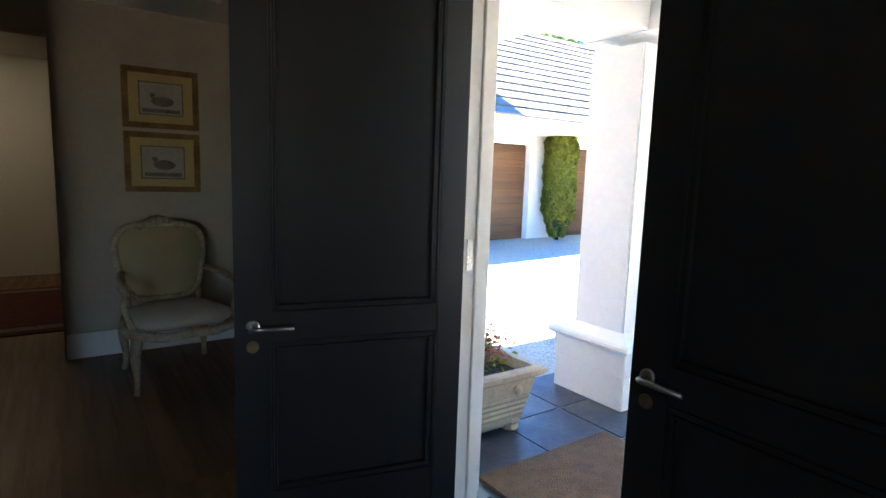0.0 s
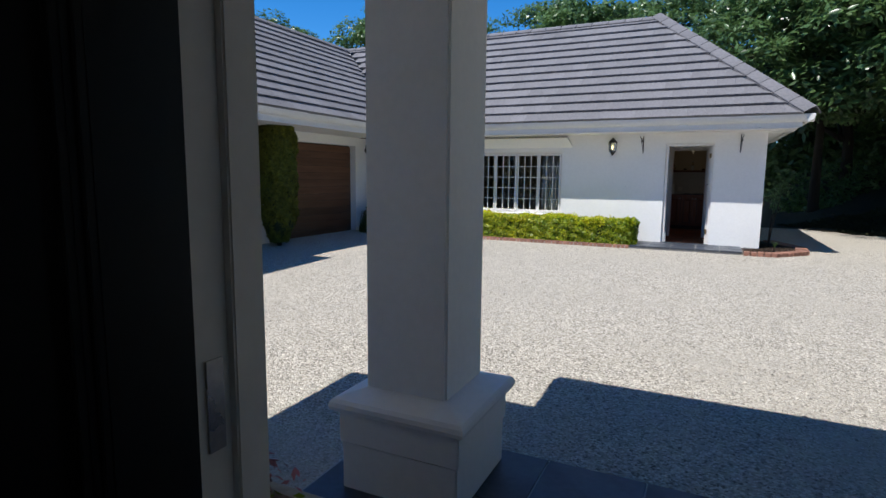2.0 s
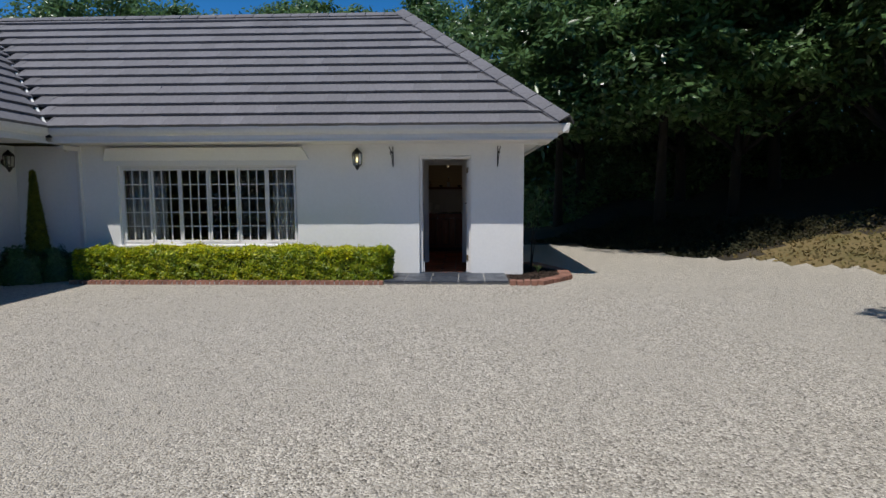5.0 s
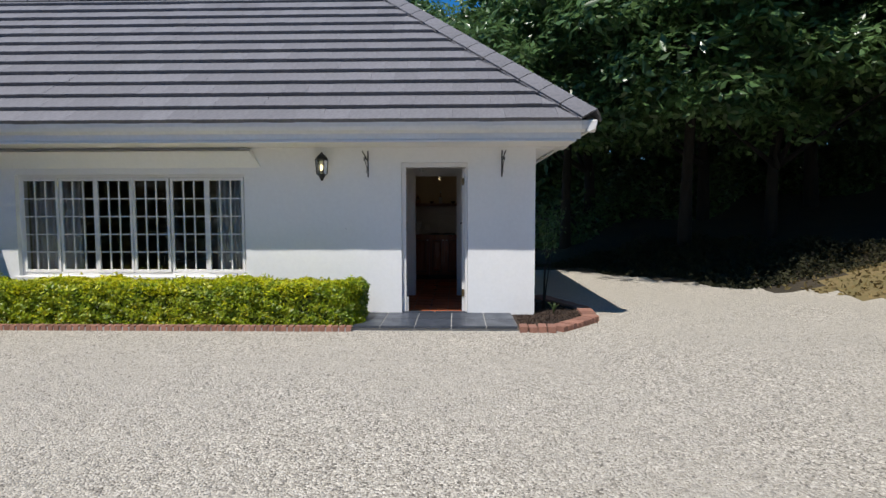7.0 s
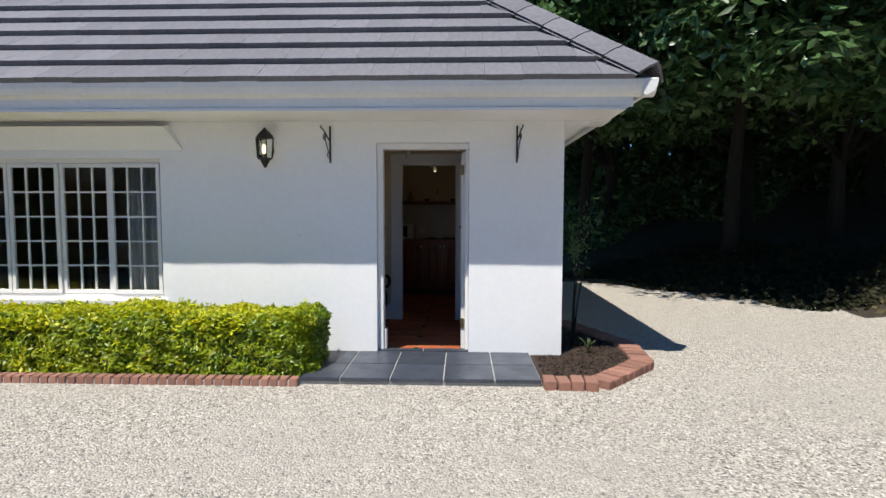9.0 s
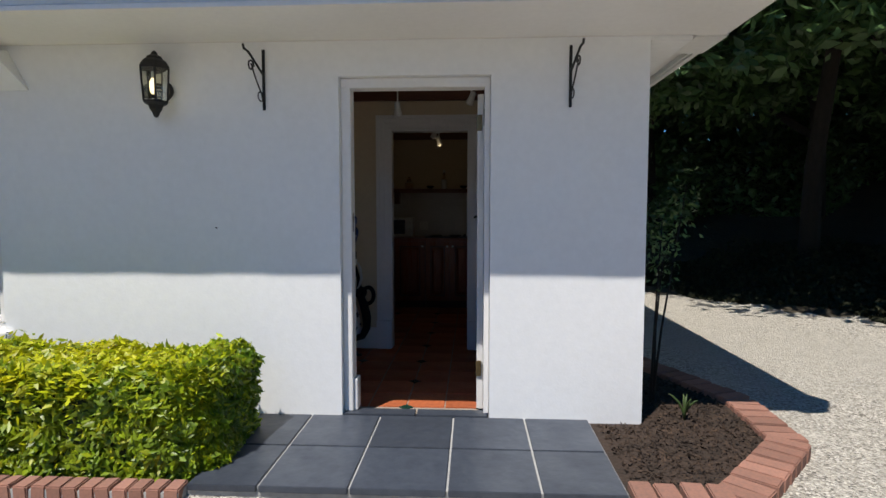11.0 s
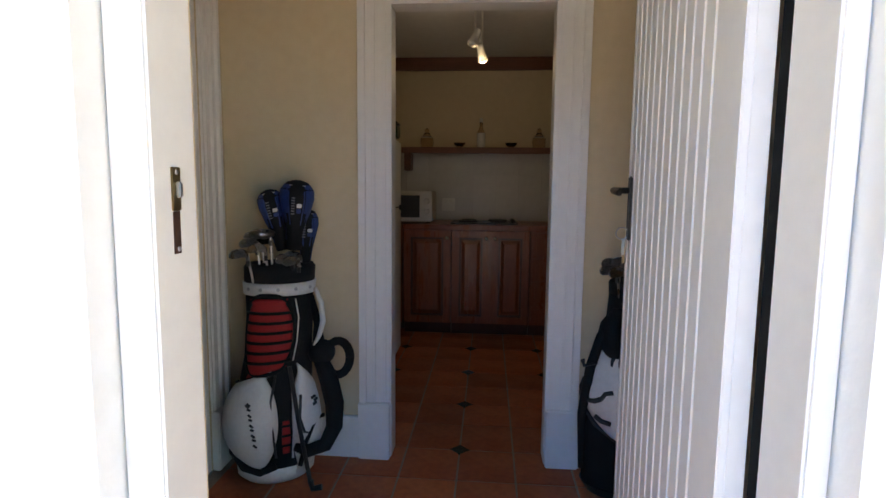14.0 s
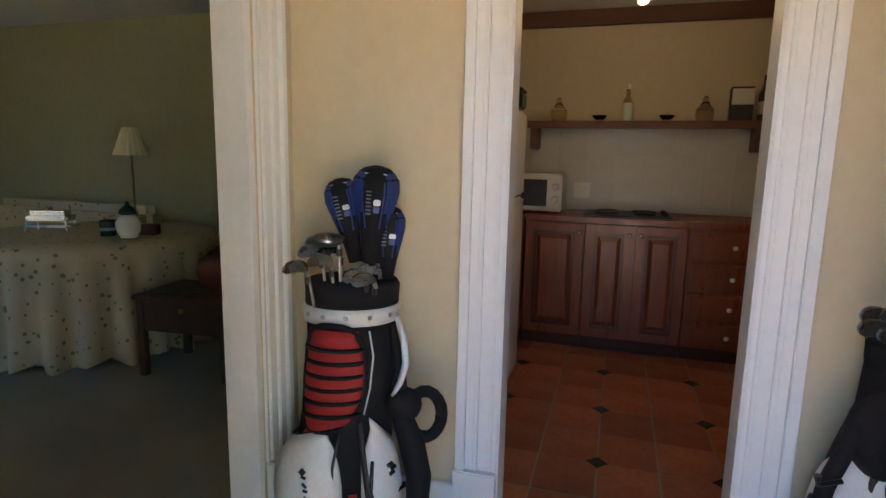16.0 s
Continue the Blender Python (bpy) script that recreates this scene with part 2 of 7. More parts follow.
# ---- ground ----
def ground_z(x, y):
    """Height of the ground: the yard falls a little towards the house, the bank rises in the east."""
    z = -0.125 * max(0.0, min(1.0, (8.2 - y) / 5.2))
    d = x - 5.3 - (14.9 - y) * 0.76
    bank = min(max(d, 0.0), 12.0) * 0.2 + min(max(y - 19.5, 0.0), 10.0) * 0.10
    return z + bank * min(max((x - 0.6) / 2.0, 0.0), 1.0)


def make_ground():
    xs = np.concatenate([[-2000, -400, -90], np.arange(-40, 0.01, 1.0), np.arange(0.3, 26, 0.3), np.arange(26.5, 41, 1.0), [90, 400, 2000]])
    ys = np.concatenate([[-2000, -400, -90], np.arange(-40, 2.01, 0.5), np.arange(2.3, 32, 0.3), np.arange(32.5, 46, 1.0), [90, 400, 2000]])
    verts = [(float(x), float(y), ground_z(x, y)) for y in ys for x in xs]
    nx = len(xs)
    faces = [(j * nx + i, j * nx + i + 1, (j + 1) * nx + i + 1, (j + 1) * nx + i) for j in range(len(ys) - 1) for i in range(nx - 1)]
    g = raw("ground", verts, faces, "gravel", smooth=True)
    g.data.materials.append(M["grass_bank"])
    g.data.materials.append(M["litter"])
    for p in g.data.polygons:
        c = p.center
        if c.x > 0.5 and (ground_z(c.x, c.y) > 0.05 or c.x > 30) or c.y > 24 or c.x < -20 or c.y < -25:
            p.material_index = 1
        # litter begins where the tree shade begins; its colour carries part of it
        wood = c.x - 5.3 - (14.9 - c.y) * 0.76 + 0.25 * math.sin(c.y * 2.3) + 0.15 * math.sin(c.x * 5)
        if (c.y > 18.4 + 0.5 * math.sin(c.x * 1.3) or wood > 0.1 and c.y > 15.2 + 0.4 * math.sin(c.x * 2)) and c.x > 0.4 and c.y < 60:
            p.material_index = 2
    tagged(g, "pale gravel yard with a dry grass bank", "ground", kind="structure")


make_ground()

# ---- cottage ----
WY, WX = 12.58, 0.475          # front wall face, east wall face
D0, D1, DTOP = -1.375, -0.455, 2.15
W0, W1, WZ0, WZ1 = -6.83, -3.56, 0.57, 2.0
cw = wall_with_holes(-9.1, WX, -0.05, 2.36, WY, WY + 0.23, [(D0, D1, -0.05, DTOP), (W0, W1, WZ0, WZ1)])
setting("wall_south", cw, "white_wall", "white plastered cottage wall lit by the sun below the eave", "wall")
setting("wall_east", box(WX - 0.23, WY + 0.232, -0.05, WX, 18.1, 2.36), "white_wall", "white plastered end wall of the cottage", "wall")
setting("wall_back", box(-12, 17.87, -0.05, WX - 0.232, 18.1, 2.36), "white_wall", "white plastered back wall of the cottage", "wall")

EX, EY, EZ = 1.08, 11.98, 2.60   # eave corner of the cottage
RX, RY, RZ = -1.91, 15.36, 5.40  # end of its ridge
GX, GRX = -7.62, -11.4           # garage eave and ridge


def roof_shell():
    """The boards below the tiles of the cottage and the garage, and the soffits."""
    bm = bmesh.new()

    def face(*c):
        bm.faces.new([bm.verts.new(v) for v in c])
    back = 2 * RY - EY
    face((EX, EY, EZ), (RX, RY, RZ), (GRX, RY, RZ), (GX, EY, EZ))
    face((EX, EY, EZ), (EX, back, EZ), (RX, RY, RZ))
    face((EX, back, EZ), (-15.2, back, EZ), (GRX, RY, RZ), (RX, RY, RZ))
    face((GX, EY, EZ), (GRX, RY, RZ), (GRX, 2.0, RZ), (GX, 2.0, EZ))
    face((GRX, RY, RZ), (-15.2, back, EZ), (-15.2, 2.0, EZ), (GRX, 2.0, RZ))
    return bm


setting("roof_boards", roof_shell(), "roof_under", "dark underlay below the roof tiles", "roof")
soff = bmesh.new()
bx(soff, GX - 0.1, EY + 0.02, 2.36, 0.90, WY - 0.002, 2.385)
setting("soffit", soff, "white_trim", "white boarded soffit under the front eave", "soffit")
setting("soffit_garage", box(-9.2, 2.0, 2.36, GX, EY, 2.385), "white_trim", "white boarded soffit under the garage eave", "soffit")
setting("soffit_east", box(WX - 0.1, WY + 0.1, 2.46, 0.928, 18.6, 2.485), "white_trim", "white boarded soffit under the end eave", "soffit")
setting("fascia_east", box(0.93, EY + 0.062, 2.43, 0.955, 18.6, 2.56, 0.003), "gutter", "white painted fascia under the end eave", "fascia")
setting("eave_box", box(WX + 0.002, WY + 0.003, 2.335, 0.72, 18.6, 2.458, 0.006), "white_wall", "white boxed eave along the end wall", "eave")
setting("eave_gutter", box(0.722, WY + 0.001, 2.35, 0.925, 12.95, 2.428, 0.012), "gutter", "white box gutter along the end eave", "gutter")


def gutter_run(name, a, b, out, drop=0.235):
    """A white moulded fascia and gutter from a to b; out points away from the wall."""
    a, b, out = Vector(a), Vector(b), Vector(out)
    prof = [(-0.06, -drop), (-0.03, -drop), (-0.03, -0.13), (0.03, -0.10), (0.055, -0.05), (0.065, 0.0), (0.055, 0.012), (0.045, -0.0), (0.0, -0.02), (-0.06, -0.02)]
    bm = bmesh.new()
    ends = []
    for p, sgn in ((a, -1), (b, 1)):
        ends.append([bm.verts.new(p + out * o + Vector((0, 0, h))) for o, h in prof])
    n = len(prof)
    for i in range(n):
        bm.faces.new((ends[0][i], ends[0][(i + 1) % n], ends[1][(i + 1) % n], ends[1][i]))
    bm.faces.new(ends[0]), bm.faces.new(ends[1][::-1])
    return setting(name, bm, "gutter", "white painted fascia with a moulded gutter", "gutter")


gutter_run("gutter_south", (GX + 0.06, EY, EZ), (0.96, EY, EZ), (0, -1, 0), 0.21)
gutter_run("gutter_corner", (0.962, EY, EZ), (EX + 0.055, EY, EZ), (0, -1, 0), 0.131)
gutter_run("gutter_east", (EX, EY - 0.064, EZ), (EX, 18.7, EZ), (1, 0, 0), 0.131)
gutter_run("gutter_garage", (GX, 2.0, EZ), (GX, EY + 0.0, EZ), (1, 0, 0))

# ---- garage wing ----
GWX = -8.7
G1, G2 = (5.0, 7.95), (8.72, 11.84)
gw = wall_with_holes(2.0, WY - 0.002, -0.05, 2.36, GWX - 0.23, GWX, [(*G1, -0.05, 2.15), (*G2, -0.05, 2.15)], swap=True)
setting("wall_garage", gw, "white_wall", "white plastered garage wall in the shade of a deep eave", "wall")
setting("wall_garage_back", box(-15, 2.0, -0.05, -14.8, 18.0, 2.36), "white_wall", "white plastered rear wall of the garage", "wall")


def garage_door(y0, y1):
    d = thing("garage_door", "closed sectional garage door of horizontal reddish cedar boards", "garage door", "pair of garage doors", pose(GWX - 0.16, y0, 0))
    part("door_backing", box(-0.05, 0, -0.05, -0.03, y1 - y0, 2.15), "soil", d)
    n = 13
    h = 2.15 / n
    for i in range(n):
        part("board", box(-0.03, 0.005, i * h + 0.004 - 0.02, 0.0, y1 - y0 - 0.005, (i + 1) * h - 0.004 - 0.02, 0.003), "cedar", d)


garage_door(*G1)
garage_door(*G2)


def wall_lantern(m, lit):
    """A black lantern on a back plate, with glass panes, a domed cap and a pointed foot. Local y points out of the wall as -y."""
    t = thing("wall_lantern", "black cast-metal wall lantern with six glass panes" + (", lit" if lit else ""), "wall lamp", "wall lanterns", m)
    part("back_plate", lathe([(0.05, -0.012), (0.06, 0.0), (0.045, 0.012)], seg=18), "iron", t).matrix_basis = pose(0, -0.012, 0.0, 90, 0, 0)
    part("arm", tube([(0, 0, -0.02), (0, -0.05, -0.05), (0, -0.11, -0.055)], 0.012), "iron", t)
    c = (0, -0.11, 0)
    part("cap", lathe([(0.088, 0.105), (0.092, 0.115), (0.07, 0.15), (0.05, 0.165), (0.045, 0.178), (0.022, 0.19), (0.016, 0.205), (0.006, 0.215)], c, 6), "iron", t)
    part("base", lathe([(0.008, -0.175), (0.02, -0.16), (0.024, -0.145), (0.04, -0.125), (0.045, -0.105), (0.072, -0.09), (0.075, -0.08)], c, 6), "iron", t)
    for i in range(6):
        a = 2 * math.pi * i / 6
        p0 = Vector((c[0] + 0.073 * math.cos(a), c[1] + 0.073 * math.sin(a), -0.08))
        p1 = Vector((c[0] + 0.086 * math.cos(a), c[1] + 0.086 * math.sin(a), 0.108))
        part("post", tube([p0, p1], 0.006, seg=5), "iron", t)
        b = a + 2 * math.pi / 6
        bm = bmesh.new()
        q0, q1 = Vector((c[0] + 0.07 * math.cos(b), c[1] + 0.07 * math.sin(b), -0.078)), Vector((c[0] + 0.083 * math.cos(b), c[1] + 0.083 * math.sin(b), 0.105))
        s0, s1 = Vector((c[0] + 0.07 * math.cos(a), c[1] + 0.07 * math.sin(a), -0.078)), Vector((c[0] + 0.083 * math.cos(a), c[1] + 0.083 * math.sin(a), 0.105))
        bm.faces.new([bm.verts.new(v) for v in (s0, q0, q1, s1)])
        part("pane", bm, "lantern_glass", t).visible_shadow = False
    part("bulb", lathe([(0.008, -0.04), (0.016, -0.03), (0.021, 0.0), (0.019, 0.03), (0.008, 0.05)], c, 10), "lantern_bulb" if lit else "milk_glass", t, smooth=True)


M["lantern_glass"] = glass_mat("lantern_glass", (0.9, 0.92, 0.8))
M["lantern_bulb"] = glow_mat("lantern_bulb", (1.0, 0.84, 0.5), 1.6)
M["white_plastic"] = mat("white_plastic", (0.72, 0.71, 0.66), (0.66, 0.65, 0.6), 3, 30, 0.35)
M["milk_glass"] = mat("milk_glass", (0.75, 0.74, 0.7), (0.7, 0.69, 0.65), 2, 20, 0.2)
wall_lantern(pose(-2.45, WY, 2.07), True)
wall_lantern(pose(GWX, 12.3, 2.06, 0, 0, 90), False)
sn = thing("sensor", "small white security sensor under the eave", "sensor", at=pose(-7.72, WY, 2.29))
part("case", box(-0.03, -0.05, -0.035, 0.03, 0, 0.035, 0.008), "white_plastic", sn)
part("lens", lathe([(0.018, 0), (0.016, 0.008), (0.006, 0.012)], seg=12), "milk_glass", sn).matrix_basis = pose(0, -0.05, -0.005, 90, 0, 0)


def hanging_bracket(m):
    """A wrought-iron hanging-basket bracket: upright, sloping arm and two scrolls."""
    t = thing("basket_bracket", "black wrought-iron hanging basket bracket with scrolls", "bracket", "basket brackets", m)
    part("upright", box(-0.008, -0.012, -0.19, 0.008, 0, 0.17, 0.002), "iron", t)
    part("arm", tube([(0, -0.01, 0.02), (0, -0.16, 0.12), (0, -0.2, 0.125), (0, -0.21, 0.15)], 0.007, seg=6), "iron", t)
    pts = []
    for i in range(22):
        a = i / 21 * 2.2 * math.pi
        r = 0.035 * (1 - 0.6 * i / 21)
        pts.append((0, -0.135 + r * math.cos(a) * 0.9, 0.045 + r * math.sin(a)))
    part("scroll", tube(pts, 0.005, seg=5), "iron", t)
    pts = [(0, -0.012, -0.15)] + [(0, -0.012 - 0.12 * k / 8, -0.15 + 0.21 * (k / 8) ** 0.6 - 0.03 * math.sin(k / 8 * math.pi)) for k in range(1, 9)]
    part("brace", tube(pts, 0.005, seg=5), "iron", t)
    pts = [(0, -0.04 + 0.028 * math.cos(i / 12 * 2 * math.pi), -0.115 + 0.028 * math.sin(i / 12 * 2 * math.pi)) for i in range(13)]
    part("scroll", tube(pts, 0.004, seg=5), "iron", t)


hanging_bracket(pose(-1.83, WY, 2.14, 0, 0, -12))
hanging_bracket(pose(0.012, WY, 2.14, 0, 0, 10))


# ---- cottage window ----
def cottage_window():
    w = tagged(new("window_1"), "wide white cottage-pane window of six casements with curtains behind", "window", kind="structure")
    y0, y1 = WY + 0.07, WY + 0.12
    fr = bmesh.new()
    for a, b, c, d in ((W0, W1, WZ0, WZ0 + 0.04), (W0, W1, WZ1 - 0.04, WZ1)):
        bx(fr, a, y0, c, b, y1, d, 0.003)
    bx(fr, W0, y0, WZ0 + 0.04, W0 + 0.04, y1, WZ1 - 0.04), bx(fr, W1 - 0.04, y0, WZ0 + 0.04, W1, y1, WZ1 - 0.04)
    part("window_frame", fr, "white_trim", w)
    part("window_sill", box(W0 - 0.05, WY - 0.05, WZ0 - 0.07, W1 + 0.05, WY + 0.069, WZ0 - 0.002, 0.008), "white_trim", w)
    n = 6
    cw_ = (W1 - W0 - 0.08) / n
    for i in range(n):
        xa, xb = W0 + 0.04 + i * cw_, W0 + 0.04 + (i + 1) * cw_
        bm = bmesh.new()
        yo = y0 - 0.012 if i in (0, 5, 2, 3) else y0 + 0.01
        za, zb = WZ0 + 0.045, WZ1 - 0.045
        bx(bm, xa + 0.004, yo, za, xa + 0.04, yo + 0.035, zb, 0.002), bx(bm, xb - 0.04, yo, za, xb - 0.004, yo + 0.035, zb, 0.002)
        bx(bm, xa + 0.04, yo, za, xb - 0.04, yo + 0.035, za + 0.04), bx(bm, xa + 0.04, yo, zb - 0.04, xb - 0.04, yo + 0.035, zb)
        gx0, gx1, gz0, gz1 = xa + 0.04, xb - 0.04, za + 0.04, zb - 0.04
        c = part("casement", bm, "white_trim", w)
        for k in (1, 2):
            x = gx0 + (gx1 - gx0) * k / 3
            part("glazing_bar", box(x - 0.008, yo + 0.004, gz0, x + 0.008, yo + 0.028, gz1), "white_trim", c)
        for k in range(1, 5):
            z = gz0 + (gz1 - gz0) * k / 5
            part("glazing_bar", box(gx0, yo + 0.006, z - 0.008, gx1, yo + 0.026, z + 0.008), "white_trim", c)
        p = part("pane", box(gx0, yo + 0.014, gz0, gx1, yo + 0.018, gz1), "glass", c)
        p.visible_shadow = False
    return w


cottage_window()


def curtain(x0, x1, y, z0, z1, name="curtain"):
    n = 60
    verts, faces = [], []
    for i in range(n + 1):
        u = i / n
        yy = y + 0.035 * math.sin(u * 2 * math.pi * 9) + 0.012 * math.sin(u * 37)
        verts += [(x0 + (x1 - x0) * u, yy, z0), (x0 + (x1 - x0) * u, y + 0.6 * (yy - y), z1)]
    faces = [(2 * i, 2 * i + 2, 2 * i + 3, 2 * i + 1) for i in range(n)]
    c = raw(name, verts, faces, "curtain", smooth=True)
    m = c.modifiers.new("thick", 'SOLIDIFY')
    m.thickness = 0.004
    tagged(c, "pale gathered curtain drawn to the side of the window", "curtain", "pair of curtains")


M["curtain"] = mat("curtain", (0.55, 0.54, 0.5), (0.48, 0.47, 0.43), 2, 40, 0.9)
curtain(W0 - 0.15, W0 + 0.72, WY + 0.34, 0.1, 2.15)
curtain(W1 - 0.55, W1 + 0.12, WY + 0.34, 0.1, 2.15)
hood = bmesh.new()
hv = [hood.verts.new(v) for v in ((W0 - 0.24, WY - 0.012, 2.085), (W1 + 0.24, WY - 0.012, 2.085), (W1 + 0.11, WY - 0.13, 2.30), (W0 - 0.11, WY - 0.13, 2.30),
                                  (W0 - 0.24, WY - 0.002, 2.085), (W1 + 0.24, WY - 0.002, 2.085), (W1 + 0.11, WY - 0.002, 2.33), (W0 - 0.11, WY - 0.002, 2.33))]
for q in ((0, 1, 2, 3), (1, 5, 6, 2), (0, 3, 7, 4), (3, 2, 6, 7), (0, 4, 5, 1), (4, 7, 6, 5)):
    hood.faces.new([hv[i] for i in q])
setting("window_hood", hood, "white_wall", "white splayed plaster hood flaring out above the window", "moulding")
dp = thing("downpipe", "white square downpipe below the gutter corner", "downpipe", at=pose(-7.5, WY - 0.04, 0))
part("pipe", box(-0.035, -0.035, 0.0, 0.035, 0.035, 2.3, 0.008), "gutter", dp)
part("outlet", box(-0.04, -0.4, 2.26, 0.04, 0.03, 2.34, 0.01), "gutter", dp)


# ---- foliage ----
def leaves(centres, normals, size, seed, tilt=0.7):
    """Small folded leaves (four corners, two triangles each) at the centres, facing roughly along the normals."""
    r = np.random.default_rng(seed)
    n = len(centres)
    nrm = normals + r.normal(0, tilt, (n, 3))
    nrm /= np.linalg.norm(nrm, axis=1)[:, None] + 1e-9
    t = np.cross(nrm, r.normal(0, 1, (n, 3)))
    t /= np.linalg.norm(t, axis=1)[:, None] + 1e-9
    b = np.cross(nrm, t)
    s = (size * r.uniform(0.6, 1.3, n))[:, None]
    v = np.empty((n, 4, 3))
    v[:, 0] = centres - t * s
    v[:, 1] = centres + b * s * 0.42 - nrm * s * 0.12
    v[:, 2] = centres + t * s
    v[:, 3] = centres - b * s * 0.42 - nrm * s * 0.12
    f = np.arange(n * 4).reshape(n, 4)
    tri = np.concatenate([f[:, [0, 1, 2]], f[:, [0, 2, 3]]], axis=1).reshape(-1, 3)
    return v.reshape(-1, 3), tri


def leaf_mesh(name, v, f, material):
    me = bpy.data.meshes.new(name)
    me.vertices.add(len(v))
    me.vertices.foreach_set("co", v.astype(np.float32).ravel())
    me.loops.add(f.size)
    me.loops.foreach_set("vertex_index", f.astype(np.int32).ravel())
    me.polygons.add(len(f))
    me.polygons.foreach_set("loop_start", np.arange(0, f.size, 3, dtype=np.int32))
    me.update(calc_edges=True)
    me.materials.append(M[material])
    return me


def tree(name, label, h, spread, seed, clumps=120, per=180, leaf=0.13, low=0.3, reach=(0.0, 0.0)):
    """Trunk with limbs, and a crown of many clumps of leaves with gaps between them."""
    r = np.random.default_rng(seed)
    t = thing(name, label, "tree", "trees behind the cottage")
    bm = bmesh.new()
    lean = r.normal(0, 0.25, 2) + np.array(reach)
    tube([(0, 0, -0.3), (0.1 * lean[0], 0.1 * lean[1], h * 0.2), (lean[0], lean[1], h * 0.5), (lean[0] * 1.6, lean[1] * 1.6, h * 0.85)], [0.2, 0.15, 0.1, 0.03], bm, 10)
    u = r.uniform(0, 1, clumps)
    ang = r.uniform(0, 2 * math.pi, clumps)
    zz = h * (low + (1 - low) * u)
    prof = spread * np.sqrt(np.clip(1 - ((u - 0.42) / 0.62) ** 2, 0.05, 1)) * r.uniform(0.45, 1.05, clumps)
    cs = np.stack([prof * np.cos(ang) + lean[0], prof * np.sin(ang) + lean[1], zz], axis=1)
    for c in cs[:9]:
        z0 = max(0.2 * h, c[2] - 0.25 * h)
        tube([(lean[0] * 0.5, lean[1] * 0.5, z0), tuple(0.5 * (c + np.array([0, 0, z0]))), tuple(c)], [0.09, 0.05, 0.015], bm, 6)
    part("trunk", bm, "bark", t, smooth=True)
    rad = r.uniform(0.45, 0.95, clumps) * spread / 3.2
    d = r.normal(0, 1, (clumps, per, 3))
    d /= np.linalg.norm(d, axis=2)[:, :, None]
    d[:, :, 2] = np.where(d[:, :, 2] < -0.3, -d[:, :, 2], d[:, :, 2])
    rr = r.uniform(0.55, 1.05, (clumps, per, 1)) * rad[:, None, None]
    p = cs[:, None, :] + d * rr * np.array([1.15, 1.15, 0.8])
    nrm = d * 0.8 + np.array([0, 0, 0.6])
    v, f = leaves(p.reshape(-1, 3), nrm.reshape(-1, 3), leaf, seed, 0.5)
    crown = new("crown", leaf_mesh("crown", v, f, "leaf_tree"))
    crown.parent = t
    return t


def make_trees():
    lab = "tall broadleaf tree with a dense dark green crown"
    kinds = [tree("tree", lab, 9.5, 3.4, 11, low=0.36), tree("tree", lab, 11.0, 3.9, 12, low=0.25), tree("tree", lab, 8.5, 3.3, 13, low=0.33),
             tree("tree", "broadleaf tree leaning out over the edge of the gravel", 9.2, 3.7, 14, clumps=150, low=0.34, reach=(-0.3, -1.3))]
    r = np.random.default_rng(5)
    spots = []
    # the wood east and north-east of the cottage; unseen trees south-east added for shade
    for x, y, k, s in ((3.6, 22.6, 2, 1.0), (6.4, 20.9, 2, 0.95), (9.0, 20.2, 2, 1.0), (11.6, 18.8, 2, 1.0), (13.8, 16.2, 2, 1.0), (15.8, 18.0, 1, 0.8), (17.0, 13.0, 0, 1.0), (12.2, 6.2, 1, 1.0), (6.0, 5.0, 0, 1.0), (9.4, 16.0, 0, 1.0), (6.9, 18.4, 1, 0.8), (5.0, 18.7, 3, 0.9), (2.5, 20.9, 3, 0.85), (11.5, 14.5, 0, 1.05), (11.0, 2.0, 0, 1.0), (14.5, 9.5, 0, 1.0),
                       (4.6, 27.5, 1, 1.0), (8.0, 26.0, 1, 0.95), (11.6, 25.5, 1, 1.0), (15.2, 23.0, 1, 1.0), (18.5, 20.0, 1, 1.0), (6.0, 31.5, 1, 1.15), (11.0, 31.0, 0, 1.3), (16.0, 29.0, 1, 1.2), (21.0, 25.0, 1, 1.2),
                       (1.2, 29.5, 0, 0.95), (22.0, 17.0, 1, 1.1), (21.5, 11.5, 0, 1.1), (25.0, 21.0, 1, 1.3), (20.5, 6.0, 1, 1.0),
                       (-3.5, 31.0, 0, 1.12), (-9.0, 33.0, 1, 1.0), (-13.5, 29.0, 0, 1.0), (-7.0, 28.5, 2, 1.15), (-18.0, 30.0, 1, 1.0), (-21, 22, 0, 0.95)):
        spots.append((x, y, k, s))
    used = set()
    for x, y, k, s in spots:
        m = pose(x, y, ground_z(x, y) - 0.1, 0, 0, r.uniform(-25, 25) if k == 3 else r.uniform(0, 360)) @ Matrix.Diagonal((s, s, s, 1))
        if k in used:
            o = copy_thing(kinds[k], m)
            o.matrix_world = m
        else:
            kinds[k].matrix_world = m
            used.add(k)


make_trees()


